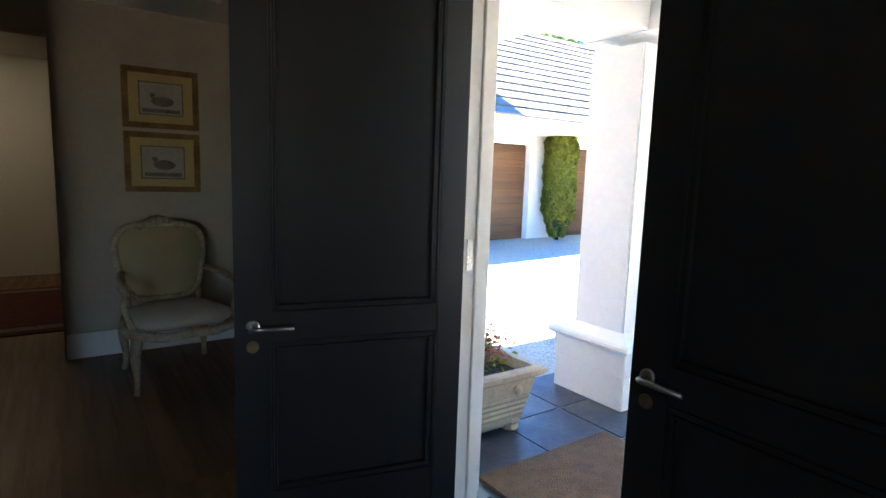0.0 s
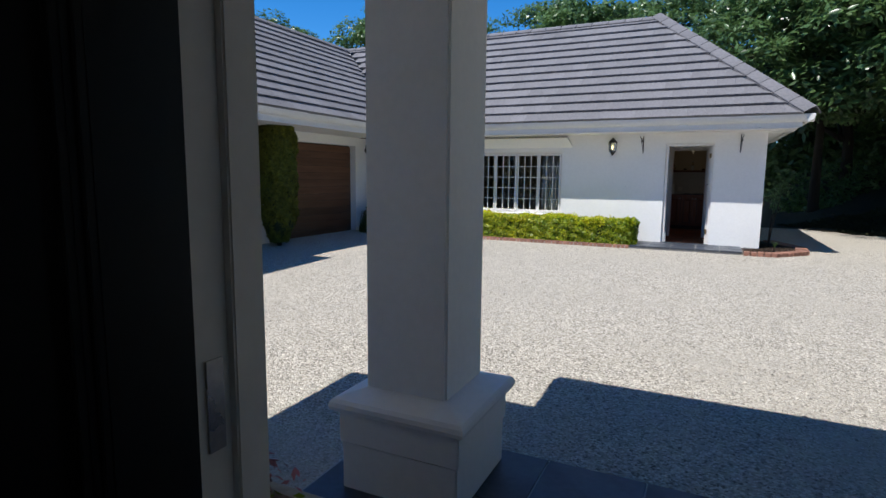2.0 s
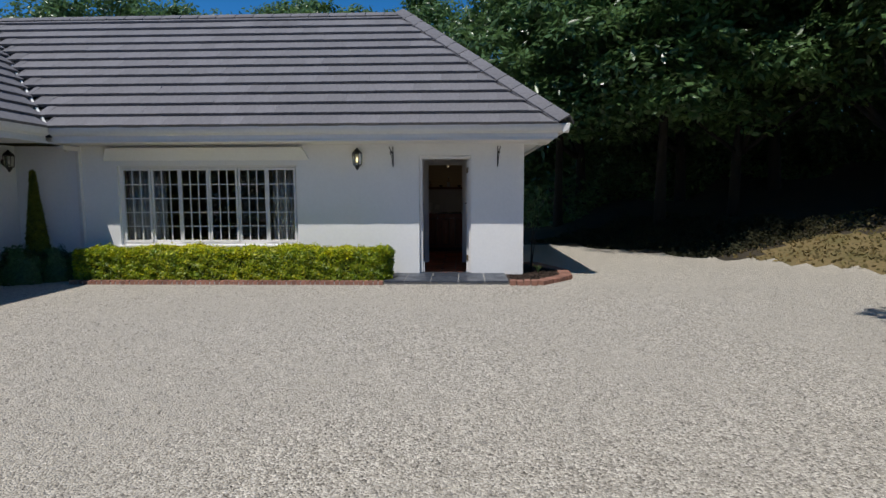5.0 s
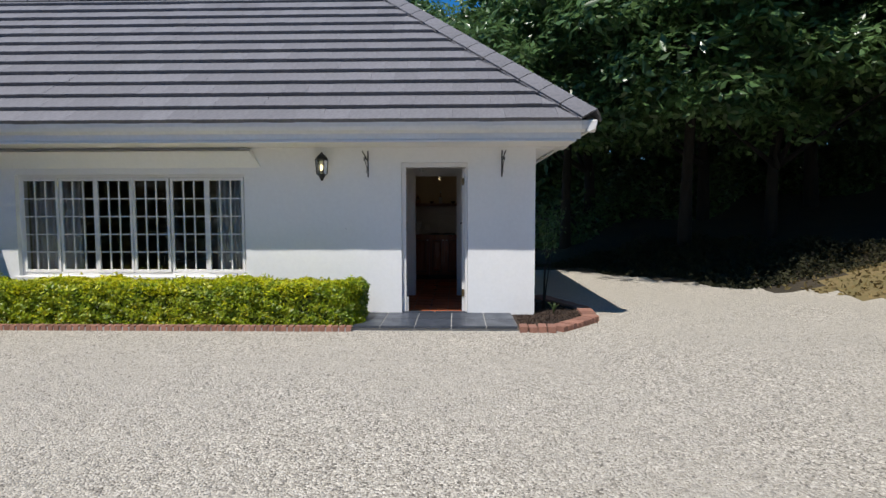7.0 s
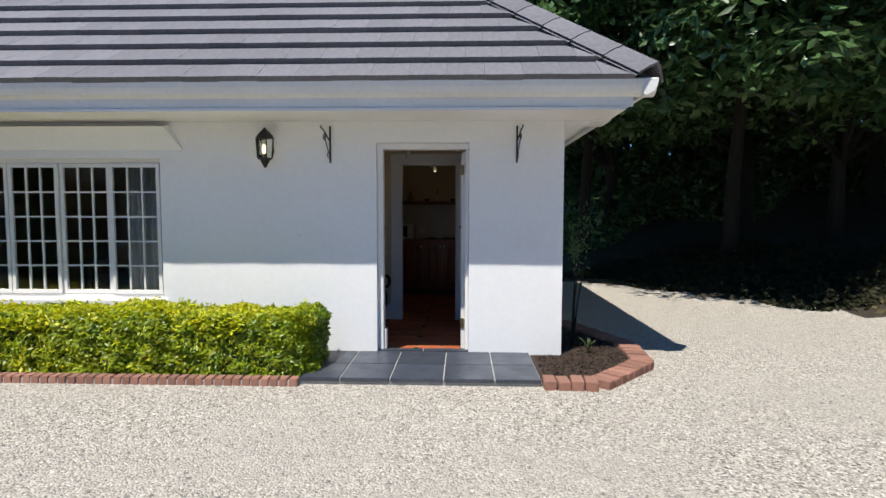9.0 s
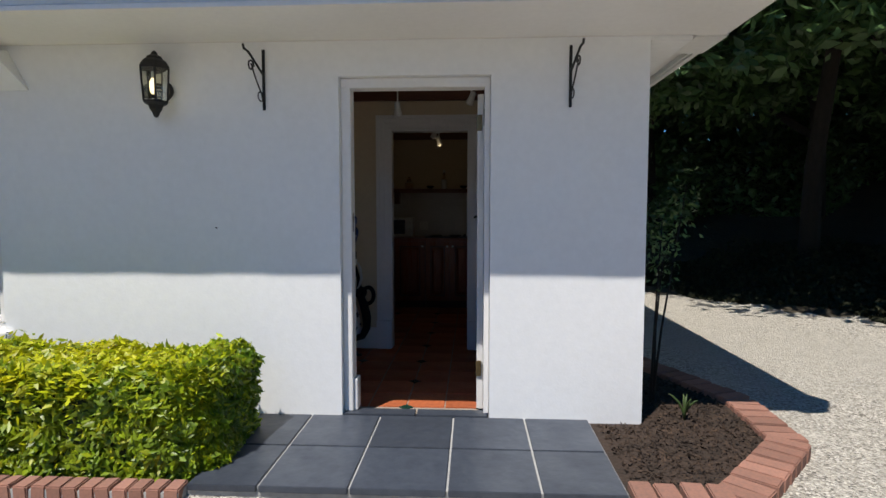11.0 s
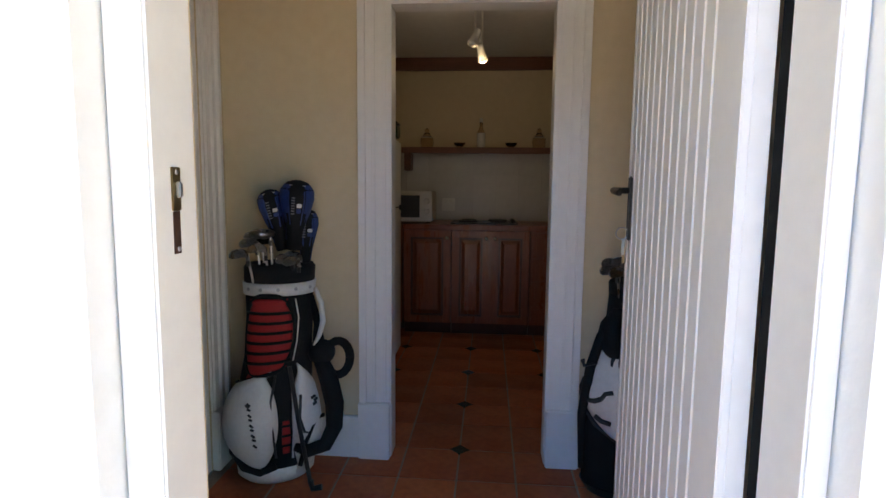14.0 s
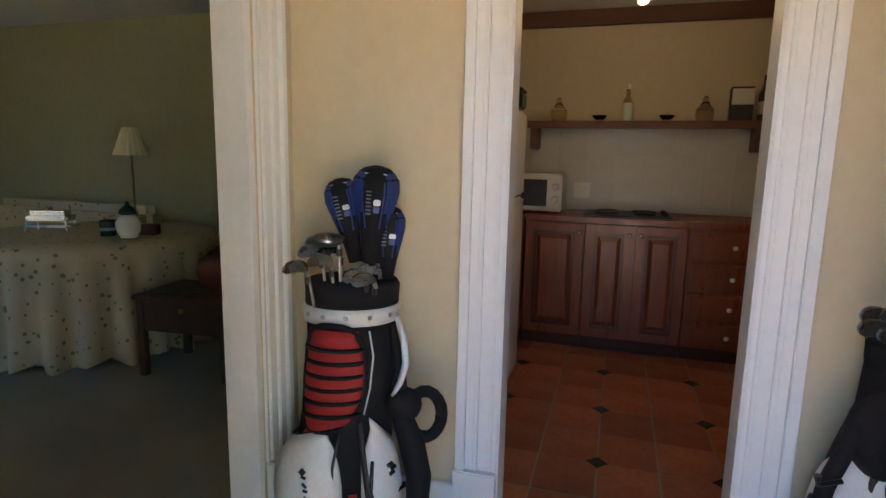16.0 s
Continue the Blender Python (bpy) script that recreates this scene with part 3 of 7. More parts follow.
def undergrowth():
    """Shrubs and fallen leaves below the trees."""
    r = np.random.default_rng(21)
    n = 16000
    x = r.uniform(1.5, 22, n)
    y = 21.4 + np.abs(r.normal(0, 1.6, n)) + np.where(x > 9, -(x - 9) * 0.35, 0) + 0.6 * np.sin(x * 1.7)
    z = np.array([ground_z(a, b) for a, b in zip(x, y)]) + np.abs(r.normal(0, 0.55, n)) * np.clip((y - 21.0 + np.where(x > 9, (x - 9) * 0.35, 0)) / 1.2, 0.05, 1)
    p = np.stack([x, y, z], axis=1)
    v, f = leaves(p, np.tile([0, -0.4, 0.7], (n, 1)), 0.1, 22)
    ob = new("undergrowth", leaf_mesh("undergrowth", v, f, "leaf_tree"))
    tagged(ob, "dark shrubs and ivy growing below the trees", "undergrowth", kind="stuff")
    # low growth added along the edge of the gravel, tree shade in its colour
    n = 15000
    y = 15.3 + 4.4 * r.uniform(0, 1, n) ** 0.9
    ins = r.uniform(0, 1, n) ** 1.3 * 3.4 - 0.35
    x = 5.3 - (y - 14.9) * 0.76 + 0.35 + ins + 0.25 * np.sin(y * 3.1)
    lump = 0.5 + 0.5 * np.sin(x * 3.7 + 1.3) * np.sin(y * 3.1)
    z = np.array([ground_z(a, b) for a, b in zip(x, y)]) + r.uniform(0, 1, n) * (0.06 + np.clip(ins - 0.2, 0, 1.4) * 0.22 * lump)
    v, f = leaves(np.stack([x, y, z], axis=1), np.tile([0, -0.1, 0.9], (n, 1)), 0.05, 26)
    ob = new("undergrowth", leaf_mesh("undergrowth", v, f, "scrub"))
    tagged(ob, "low scrub along the gravel edge, leaves darkened for tree shade", "undergrowth", kind="stuff")
    n = 34000
    x = r.uniform(0.5, 26, n)
    y = 25.0 + r.uniform(0, 3.0, n) + np.where(x > 12, -(x - 12) * 0.55, 0)
    z = np.array([ground_z(a, b) for a, b in zip(x, y)]) + r.uniform(0, 1, n) ** 1.3 * (3.6 + 0.8 * np.sin(x * 1.1))
    v, f = leaves(np.stack([x, y, z], axis=1), np.tile([0, -0.6, 0.5], (n, 1)), 0.2, 25)
    ob = new("thicket", leaf_mesh("thicket", v, f, "leaf_tree"))
    tagged(ob, "dark dense thicket deep in the wood", "undergrowth", kind="stuff")
    n = 26000
    x = r.uniform(5, 24, n)
    y = r.uniform(2, 16.6, n)
    z = np.array([ground_z(a, b) for a, b in zip(x, y)])
    k = z > 0.04
    p = np.stack([x[k], y[k], z[k] + 0.02], axis=1)
    v, f = leaves(p, np.tile([0.0, 0.0, 0.25], (len(p), 1)), 0.06, 23, 1.0)
    ob = new("dry_grass", leaf_mesh("dry_grass", v, f, "dry_grass"))
    tagged(ob, "dry straw-coloured grass and leaf litter on the bank", "grass", kind="stuff")


M["dry_grass"] = leaf_mat("dry_grass", (0.24, 0.17, 0.07), (0.13, 0.12, 0.04), 0.8)
# leaf colour darkened in place of the shade of the trees
M["scrub"] = leaf_mat("scrub", (0.05, 0.048, 0.02), (0.022, 0.026, 0.01), 0.9)
undergrowth()


def hedge():
    t = thing("hedge", "low clipped box-shaped hedge of bright yellow-green leaves below the window", "hedge")
    x0, x1, y0, y1, z1 = -7.15, -1.83, 11.72, 12.36, 0.575
    # dark box whose colour gives the shade between the leaves
    part("dark_core", box(x0 + 0.07, y0 + 0.07, -0.02, x1 - 0.07, y1 - 0.07, z1 - 0.08, 0.05), "core_shade", t)
    r = np.random.default_rng(31)
    n = 66000
    p = r.uniform(0, 1, (n, 3)) * np.array([x1 - x0, y1 - y0, z1]) + np.array([x0, y0, 0.0])
    side = r.uniform(0, 1, n)
    nrm = np.zeros((n, 3))
    top, front, east, back = side < 0.40, (side >= 0.40) & (side < 0.82), (side >= 0.82) & (side < 0.92), side >= 0.92
    dep = np.abs(r.normal(0, 0.06, n))
    p[top, 2] = z1 - dep[top]
    nrm[top] = (0, 0, 1)
    p[front, 1] = y0 + dep[front]
    nrm[front] = (0, -1, 0.3)
    p[east, 0] = x1 - dep[east]
    nrm[east] = (1, 0, 0.3)
    p[back, 1] = y1 - dep[back]
    nrm[back] = (0, 1, 0.3)
    lump = 0.022 * np.sin(p[:, 0] * 3.1) + 0.02 * np.sin(p[:, 0] * 7.3 + p[:, 1] * 5 + p[:, 2] * 6) + 0.022 * np.sin(p[:, 0] * 17 + p[:, 2] * 15) * np.sin(p[:, 0] * 5 - p[:, 2] * 19)
    p += nrm * lump[:, None]
    edge = np.clip((p[:, 2] - z1 + 0.12) / 0.12, 0, 1) ** 2
    p[:, 1] += edge * np.clip((y0 + 0.1 - p[:, 1]) / 0.1, 0, 1) * 0.08
    p[:, 0] -= edge * np.clip((p[:, 0] - x1 + 0.1) / 0.1, 0, 1) * 0.08
    corner = np.clip((p[:, 0] - x1 + 0.16) / 0.16, 0, 1) * np.clip((y0 + 0.16 - p[:, 1]) / 0.16, 0, 1)
    p[:, 0] -= corner * 0.07
    p[:, 1] += corner * 0.07
    stray = r.uniform(0, 1, n) < 0.035
    p[stray & top, 2] += r.uniform(0, 0.055, (stray & top).sum())
    # most top leaves and some side leaves get the brighter yellow material
    yellower = (top & (r.uniform(0, 1, n) < 0.8)) | (r.uniform(0, 1, n) < 0.16 + 0.3 * edge)
    for nm, k, mt, sd in (("foliage", ~yellower, "leaf_hedge", 32), ("new_growth", yellower, "leaf_hedge_yellow", 33)):
        v, f = leaves(p[k], nrm[k] + np.array([0, 0, 0.35]), 0.031, sd, 0.7)
        o = new(nm, leaf_mesh(nm, v, f, mt))
        o.parent = t


M["leaf_hedge_yellow"] = leaf_mat("leaf_hedge_yellow", (0.62, 0.56, 0.012), (0.30, 0.40, 0.013), 0.45)
# near-black green painted as the shade inside hedge and conifers
M["core_shade"] = mat("core_shade", (0.03, 0.045, 0.012), (0.015, 0.022, 0.008), 6, 40, 0.95)
hedge()


def conifer(m, h, rad, seed, pointed=False):
    t = thing("conifer", "slim clipped columnar conifer with golden-green foliage", "conifer", "columnar conifers", m)
    part("trunk", tube([(0, 0, -0.1), (0, 0, h * 0.5), (0, 0, h * 0.9)], [0.05, 0.04, 0.01]), "bark", t)
    r = np.random.default_rng(seed)
    n = 14000
    u = r.uniform(0, 1, n) ** 0.85
    a = r.uniform(0, 2 * math.pi, n)
    prof = rad * np.clip(np.minimum(0.45 + 2.2 * u, 1.0), 0, 1) * np.clip(1.0 - np.clip((u - 0.9) / 0.1, 0, 1) ** 2 * 0.45, 0, 1)
    if pointed:
        prof = rad * np.clip(1.25 - u * 1.2, 0.05, 1)
    prof = prof * (1 + 0.09 * np.sin(a * 5 + u * 21) + 0.06 * np.sin(a * 9 - u * 40)) * (1 - np.abs(r.normal(0, 0.07, n)))
    p = np.stack([prof * np.cos(a), prof * np.sin(a), 0.08 + u * (h - 0.08)], axis=1)
    nrm = np.stack([np.cos(a), np.sin(a), 0.5 + 0 * a], axis=1)
    v, f = leaves(p, nrm, 0.05, seed, 0.5)
    o = new("foliage", leaf_mesh("foliage", v, f, "leaf_conifer"))
    o.parent = t
    # dark filling for the shade behind the foliage
    part("core", lathe([(rad * 0.4, 0.1), (rad * 0.8, 0.4), (rad * (0.3 if pointed else 0.8), h * 0.8), (rad * (0.05 if pointed else 0.5), h * 0.94)], seg=12), "core_shade", t)


conifer(pose(-8.24, 8.46, 0), 2.45, 0.36, 41)
conifer(pose(-7.95, 5.3, -0.03, 0, 0, 40), 2.45, 0.29, 42)
conifer(pose(-8.1, 12.2, 0, 0, 0, 90), 1.88, 0.17, 43, True)


def shrub(m, w, h, seed):
    t = thing("shrub", "dark rounded evergreen shrub in the shaded corner", "shrub", "", m)
    r = np.random.default_rng(seed)
    n = 5000
    d = r.normal(0, 1, (n, 3))
    d /= np.linalg.norm(d, axis=1)[:, None]
    d[:, 2] = np.abs(d[:, 2])
    p = d * (1 + 0.12 * np.sin(d[:, :1] * 9) + 0.1 * np.sin(d[:, 1:2] * 11)) * r.uniform(0.75, 1.0, (n, 1)) * np.array([w, w * 0.8, h])
    v, f = leaves(p, d, 0.035, seed, 0.6)
    o = new("foliage", leaf_mesh("foliage", v, f, "leaf_tree"))
    o.parent = t
    part("stem", tube([(0, 0, -0.05), (0.02, 0, h * 0.5)], [0.03, 0.015]), "bark", t)


shrub(pose(-8.1, 11.75, 0), 0.42, 0.6, 44)
shrub(pose(-7.7, 12.1, 0), 0.4, 0.55, 45)
nail = thing("wall_nail", "small dark nail in the white plaster", "nail", at=pose(-2.149, WY, 1.231))
part("pin", tube([(0, 0.01, 0), (0, -0.018, 0.004)], 0.004, seg=6), "iron", nail)


# ---- slate step, brick edging and bed ----
def brick_mesh(l, w, h):
    return mesh_of("brick", box(-l / 2, -w / 2, 0, l / 2, w / 2, h, 0.006), "brick")


def edging():
    e = tagged(new("brick_edging"), "row of red bricks on edge along the hedge", "edging", kind="structure")
    part("mortar", box(-7.15, 11.60, -0.05, -1.905, 11.69, 0.045), "grout", e)
    me = brick_mesh(0.07, 0.105, 0.115)
    n = 66
    for i in range(n):
        b = new("brick", me)
        b.parent = e
        b.matrix_basis = pose(-7.11 + i * 0.0795, 11.645, -0.05, rng.normal(0, 1.5), rng.normal(0, 1.5), rng.normal(0, 2))
    bed = tagged(new("brick_bed_border"), "weathered red brick border round a corner planting bed", "edging", kind="structure")
    long = brick_mesh(0.21, 0.1, 0.1)
    pts = [(0.16, 11.68), (0.62, 11.66), (1.2, 12.3), (1.25, 13.0), (1.0, 13.6), (0.75, 14.2)]
    for (xa, ya), (xb, yb) in zip(pts, pts[1:]):
        L = math.hypot(xb - xa, yb - ya)
        k = max(1, round(L / 0.112))
        for i in range(k):
            u = (i + 0.5) / k
            b = new("brick", long)
            b.parent = bed
            b.matrix_basis = pose(xa + (xb - xa) * u, ya + (yb - ya) * u, -0.03 + rng.normal(0, 0.004), 0, 0, math.degrees(math.atan2(yb - ya, xb - xa)) + 90 + rng.normal(0, 2))
    bm = bmesh.new()
    bm.faces.new([bm.verts.new((x, y, 0.035)) for x, y in pts + [(0.48, 14.2), (0.48, 12.58), (0.16, 12.58)]])
    setting("bed_soil", bm, "soil", "dark bare soil in the corner bed", "soil")


edging()


def slate_step():
    s = tagged(new("slate_step"), "low doorstep of dark slate tiles with pale joints", "step", kind="structure")
    part("joint_bed", box(-1.9, 11.67, -0.05, 0.15, WY - 0.002, 0.052), "grout", s)
    xs = [-1.9, -1.56, -1.13, -0.675, -0.24, 0.15]
    ys = [11.66, 12.11, WY - 0.004]
    me = {}
    for i in range(5):
        for j in range(2):
            w, d = xs[i + 1] - xs[i] - 0.012, ys[j + 1] - ys[j] - 0.012
            part("slate_tile", box(xs[i] + 0.006, ys[j] + 0.006 - (0.01 if j == 0 else 0), 0.03, xs[i] + 0.006 + w, ys[j] + 0.006 + d, 0.062, 0.003), "slate", s)
    part("slate_tile", box(D0 + 0.01, WY + 0.004, 0.0, -0.92, WY + 0.11, 0.066, 0.003), "slate", s)
    part("slate_tile", box(-0.908, WY + 0.004, 0.0, D1 - 0.01, WY + 0.11, 0.066, 0.003), "slate", s)


slate_step()


def bed_plant(x, y, n, h, seed, label):
    t = thing("garden_plant", label, "plant", at=pose(x, y, 0.03))
    r = np.random.default_rng(seed)
    for i in range(n):
        a, l = r.uniform(0, 6.28), h * r.uniform(0.6, 1.1)
        bend = r.uniform(0.1, 0.5)
        pts = [(math.cos(a) * bend * l * u * u, math.sin(a) * bend * l * u * u, l * u * (1 - 0.25 * u)) for u in (0, 0.3, 0.6, 0.85, 1)]
        bm = tube(pts, [0.003, 0.007, 0.008, 0.006, 0.001], seg=6)
        bmesh.ops.scale(bm, vec=(1, 1, 1), verts=bm.verts)
        part("leaf", bm, "strap_leaf", t, smooth=True)


M["strap_leaf"] = leaf_mat("strap_leaf", (0.12, 0.18, 0.06), (0.06, 0.1, 0.03), 0.4)
bed_plant(0.76, 12.66, 7, 0.22, 51, "small strappy green plant in the corner bed")


def thin_shrub(m, seed):
    t = thing("garden_shrub", "thin-stemmed shrub with sparse dark leaves by the cottage corner", "shrub", at=m)
    r = np.random.default_rng(seed)
    tips = []
    for i in range(3):
        a, w = r.uniform(0, 6.28), r.uniform(0.03, 0.16)
        top = (w * math.cos(a) + 0.12, w * math.sin(a) + 0.05, r.uniform(1.0, 1.5))
        part("stem", tube([(0.01 * i, 0, 0), (0.3 * top[0], 0.3 * top[1], 0.5), top], [0.011, 0.008, 0.003], seg=6), "bark", t, smooth=True)
        tips.append(top)
    n = 300
    q = np.array(tips)[r.integers(0, 3, n)] + np.clip(r.normal(0, 1, (n, 3)), -1.6, 1.6) * np.array([0.06, 0.06, 0.14]) - np.array([0, 0, 0.12])
    v, f = leaves(q, np.tile([0, -0.2, 0.7], (n, 1)), 0.024, seed, 0.8)
    o = new("foliage", leaf_mesh("foliage", v, f, "leaf_tree"))
    o.parent = t


thin_shrub(pose(0.66, 13.0, 0.03), 52)
M["mulch"] = mat("mulch", (0.06, 0.036, 0.022), (0.02, 0.013, 0.009), 10, 50, 0.95, per_island=0.5)


def mulch():
    r = np.random.default_rng(53)
    n = 5000
    q = np.stack([r.uniform(0.2, 1.12, n), r.uniform(11.76, 13.6, n), r.uniform(0.036, 0.05, n)], axis=1)
    q = q[(q[:, 0] < 0.62 + (q[:, 1] - 11.76) * 0.95) & ~((q[:, 1] > 12.56) & (q[:, 0] < 0.5))]
    v, f = leaves(q, np.tile([0, 0, 0.8], (len(q), 1)), 0.014, 54, 0.6)
    tagged(new("mulch", leaf_mesh("mulch", v, f, "mulch")), "dark bark mulch scattered over the corner bed", "mulch", kind="stuff")


mulch()


# ---- main house ----
M["hall_floor"] = mat("hall_floor", (0.21, 0.11, 0.06), (0.12, 0.06, 0.034), 2, 25, 0.35, 0.5, bump=0.001, stretch=(0.6, 8, 8), per_object=0.2)
M["gilt"] = mat("gilt", (0.30, 0.19, 0.07), (0.16, 0.09, 0.03), 8, 60, 0.4, 0.6, metal=0.6)
M["gold_mount"] = mat("gold_mount", (0.55, 0.42, 0.18), (0.48, 0.36, 0.15), 3, 40, 0.8)
M["paper"] = mat("paper", (0.45, 0.42, 0.36), (0.36, 0.33, 0.28), 4, 40, 0.85)
M["ink"] = mat("ink", (0.10, 0.09, 0.075), (0.25, 0.23, 0.2), 14, 90, 0.9)
M["chair_paint"] = mat("chair_paint", (0.52, 0.45, 0.33), (0.28, 0.22, 0.14), 8, 50, 0.5, 0.7, bump=0.001)
M["linen"] = mat("linen", (0.55, 0.52, 0.47), (0.48, 0.45, 0.40), 3, 120, 0.95, bump=0.001)
M["linen_back"] = mat("linen_back", (0.50, 0.41, 0.24), (0.43, 0.35, 0.2), 3, 120, 0.95, bump=0.001)
M["coir"] = mat("coir", (0.20, 0.11, 0.055), (0.11, 0.06, 0.03), 14, 160, 0.98, bump=0.02, bump_scale=140)
M["terracotta_pot"] = mat("terracotta_pot", (0.50, 0.41, 0.30), (0.36, 0.28, 0.2), 5, 40, 0.9, bump=0.004)
M["rug"] = mat("rug", (0.16, 0.03, 0.025), (0.06, 0.02, 0.02), 9, 60, 0.98)
M["pink_leaf"] = leaf_mat("pink_leaf", (0.45, 0.13, 0.12), (0.25, 0.10, 0.08), 0.6)
HF = -0.095

hw = wall_with_holes(-6.0, 5.0, -0.2, 2.75, 0.36, 0.56, [(-1.17, 0.67, -0.2, 2.45)])
setting("wall_house", hw, "white_wall", "white plastered wall of the main house", "wall")
setting("wall_hall_west", box(-4.5, -1.04, -0.2, -4.3, 0.358, 2.75), "hall_wall", "beige hall wall", "wall")
setting("wall_hall_far", box(-9.2, -8.0, -0.2, -9.0, 0.358, 2.75), "hall_wall", "shaded wall of the room beyond the hall", "wall")
setting("wall_hall_south", box(-9.0, -8.2, -0.2, 5.0, -8.0, 2.75), "hall_wall", "beige hall wall", "wall")
# the opening is added for the unseen window that lights the hall
setting("wall_hall_east", wall_with_holes(-8.2, 0.56, -0.2, 2.75, 5.0, 5.2, [(-5.2, -3.8, 0.5, 2.3)], swap=True), "hall_wall", "beige hall wall", "wall")
# added out of view: blocks the fill lamp so the passage stays dark
setting("wall_hall_inner", box(-3.1, -7.998, -0.2, -3.0, -1.42, 2.75), "hall_wall", "unseen wall added to keep the fill light off the passage", "wall")
setting("wall_hall_north", box(-9.0, 0.2, -0.2, -6.002, 0.358, 2.75), "hall_wall", "beige wall", "wall")
setting("wall_lintel_passage", box(-4.5, -3.4, 2.35, -4.3, -1.042, 2.75), "hall_wall", "plaster lintel over the passage", "wall")
setting("wall_hall_west_b", box(-4.5, -8.0, -0.2, -4.3, -3.402, 2.75), "hall_wall", "beige hall wall", "wall")
setting("lining_hall", box(-4.298, 0.335, HF, -1.19, 0.358, 2.75), "hall_wall", "beige plaster inside the front wall", "wall")
setting("ceiling_hall", box(-9.2, -8.2, 2.75, 5.2, 0.56, 2.85), "ceiling", "white hall ceiling", "ceiling")
sk = bmesh.new()
bx(sk, -4.3, -1.03, HF, -4.282, 0.33, HF + 0.2, 0.004)
bx(sk, -9.0, -7.9, HF, -8.98, 0.19, HF + 0.2, 0.004)
setting("baseboard", sk, "white_trim", "tall white skirting board", "baseboard")


def hall_floor():
    f = tagged(new("floor_hall"), "dark polished timber floor of the hall", "floor", kind="structure")
    part("floor_base", box(-9.0, -8.0, -0.25, 5.0, 0.36, HF - 0.022), "soil", f)
    me = mesh_of("plank", box(0, 0.0004, -0.02, 7.0, 0.1396, 0, 0.0008), "hall_floor")
    for i in range(59):
        for j in range(2):
            p = new("plank", me)
            p.parent = f
            p.matrix_basis = pose(-9.0 + 7 * j, -7.95 + 0.14 * i, HF)
    setting("threshold", box(-1.11, 0.352, HF - 0.05, 0.61, 0.60, HF + 0.012, 0.004), "navy", "dark timber door threshold", "threshold")


hall_floor()


def door_leaf(m, label, w=0.93, h=2.42, flip=1):
    """A panelled door: x from the hinge to the free edge; the room face is towards -y*flip."""
    d = thing("front_door", label, "door", "double front door", m)
    t = 0.045
    z0, z1 = 0.02, h
    rails = [(z0, 0.235), (0.865, 0.975), (h - 0.13, z1)]
    part("stile", box(0, 0, z0, 0.115, t, z1, 0.003), "navy", d)
    part("stile", box(w - 0.13, 0, z0, w, t, z1, 0.003), "navy", d)
    for a, b in rails:
        part("rail", box(0.115, 0.0005, a, w - 0.13, t - 0.0005, b), "navy", d)
    for a, b in ((0.235, 0.865), (0.975, h - 0.13)):
        x0, x1 = 0.115, w - 0.13
        part("panel", box(x0, 0.016, a, x1, t - 0.016, b), "navy", d)
        for side in (0, 1):
            bm = bmesh.new()
            for k, (o, hh) in enumerate(((0.0, 0.006), (0.012, -0.001), (0.024, 0.005))):
                ya, yb = (-hh, 0.017) if side == 0 else (t - 0.017, t + hh)
                q = 0.011
                bx(bm, x0 + o, ya, a + o, x0 + o + q, yb, b - o, 0.002), bx(bm, x1 - o - q, ya, a + o, x1 - o, yb, b - o, 0.002)
                bx(bm, x0 + o + q, ya, a + o, x1 - o - q, yb, a + o + q, 0.002), bx(bm, x0 + o + q, ya, b - o - q, x1 - o - q, yb, b - o, 0.002)
            part("moulding", bm, "navy", d)
    for side in (0, 1):
        s = -1 if side == 0 else 1
        y = 0 if side == 0 else t
        hx = w - 0.065
        hd = part("lever_handle", tube([(hx, y, 0.93), (hx, y + s * 0.05, 0.93), (hx - 0.012, y + s * 0.056, 0.93), (hx - 0.15, y + s * 0.056, 0.93)], [0.009, 0.009, 0.01, 0.009], seg=10), "steel", d, "brushed steel lever handle", True)
        part("rose", lathe([(0.026, 0), (0.026, 0.008), (0.022, 0.011)], seg=20), "steel", hd).matrix_basis = pose(hx, y, 0.93, 90 if s < 0 else -90, 0, 0)
        part("escutcheon", lathe([(0.024, 0), (0.024, 0.006), (0.02, 0.008)], seg=20), "brass", d, "round keyhole cover").matrix_basis = pose(hx, y, 0.85, 90 if s < 0 else -90, 0, 0)
    for z in (0.28, 1.175, 2.1):
        part("hinge", tube([(-0.006, t / 2, z), (-0.006, t / 2, z + 0.12)], 0.008, seg=8), "steel", d, "steel butt hinge")
    return d


door_leaf(pose(-1.118, 0.392, HF, 0, 0, -104) @ pose(0, -0.045, 0), "tall dark navy panelled door leaf standing open")
door_leaf(pose(0.61, 0.489, HF, 0, 0, 180), "tall dark navy panelled door leaf, closed", w=0.892)


def door_frame():
    f = tagged(new("door_frame"), "white painted timber frame of the front door", "door frame", kind="structure")
    for xa, xb in ((-1.17, -1.125), (0.625, 0.67)):
        part("jamb", box(xa, 0.37, -0.12, xb, 0.50, 2.40, 0.004), "white_trim", f)
        part("stop", box(xa - (0.0 if xa < 0 else 0.015), 0.455, HF, xb + (0.015 if xa < 0 else 0), 0.52, 2.385, 0.003), "white_trim", f)
        xo = (-1.27, -1.18) if xa < 0 else (0.68, 0.77)
        part("architrave", box(xo[0], 0.558, HF, xo[1], 0.59, 2.5, 0.008), "white_trim", f)
    part("head", box(-1.17, 0.372, 2.40, 0.67, 0.498, 2.45, 0.004), "white_trim", f)
    part("strike_plate", box(-1.124, 0.41, 1.02, -1.12, 0.44, 1.16), "steel", f)


door_frame()


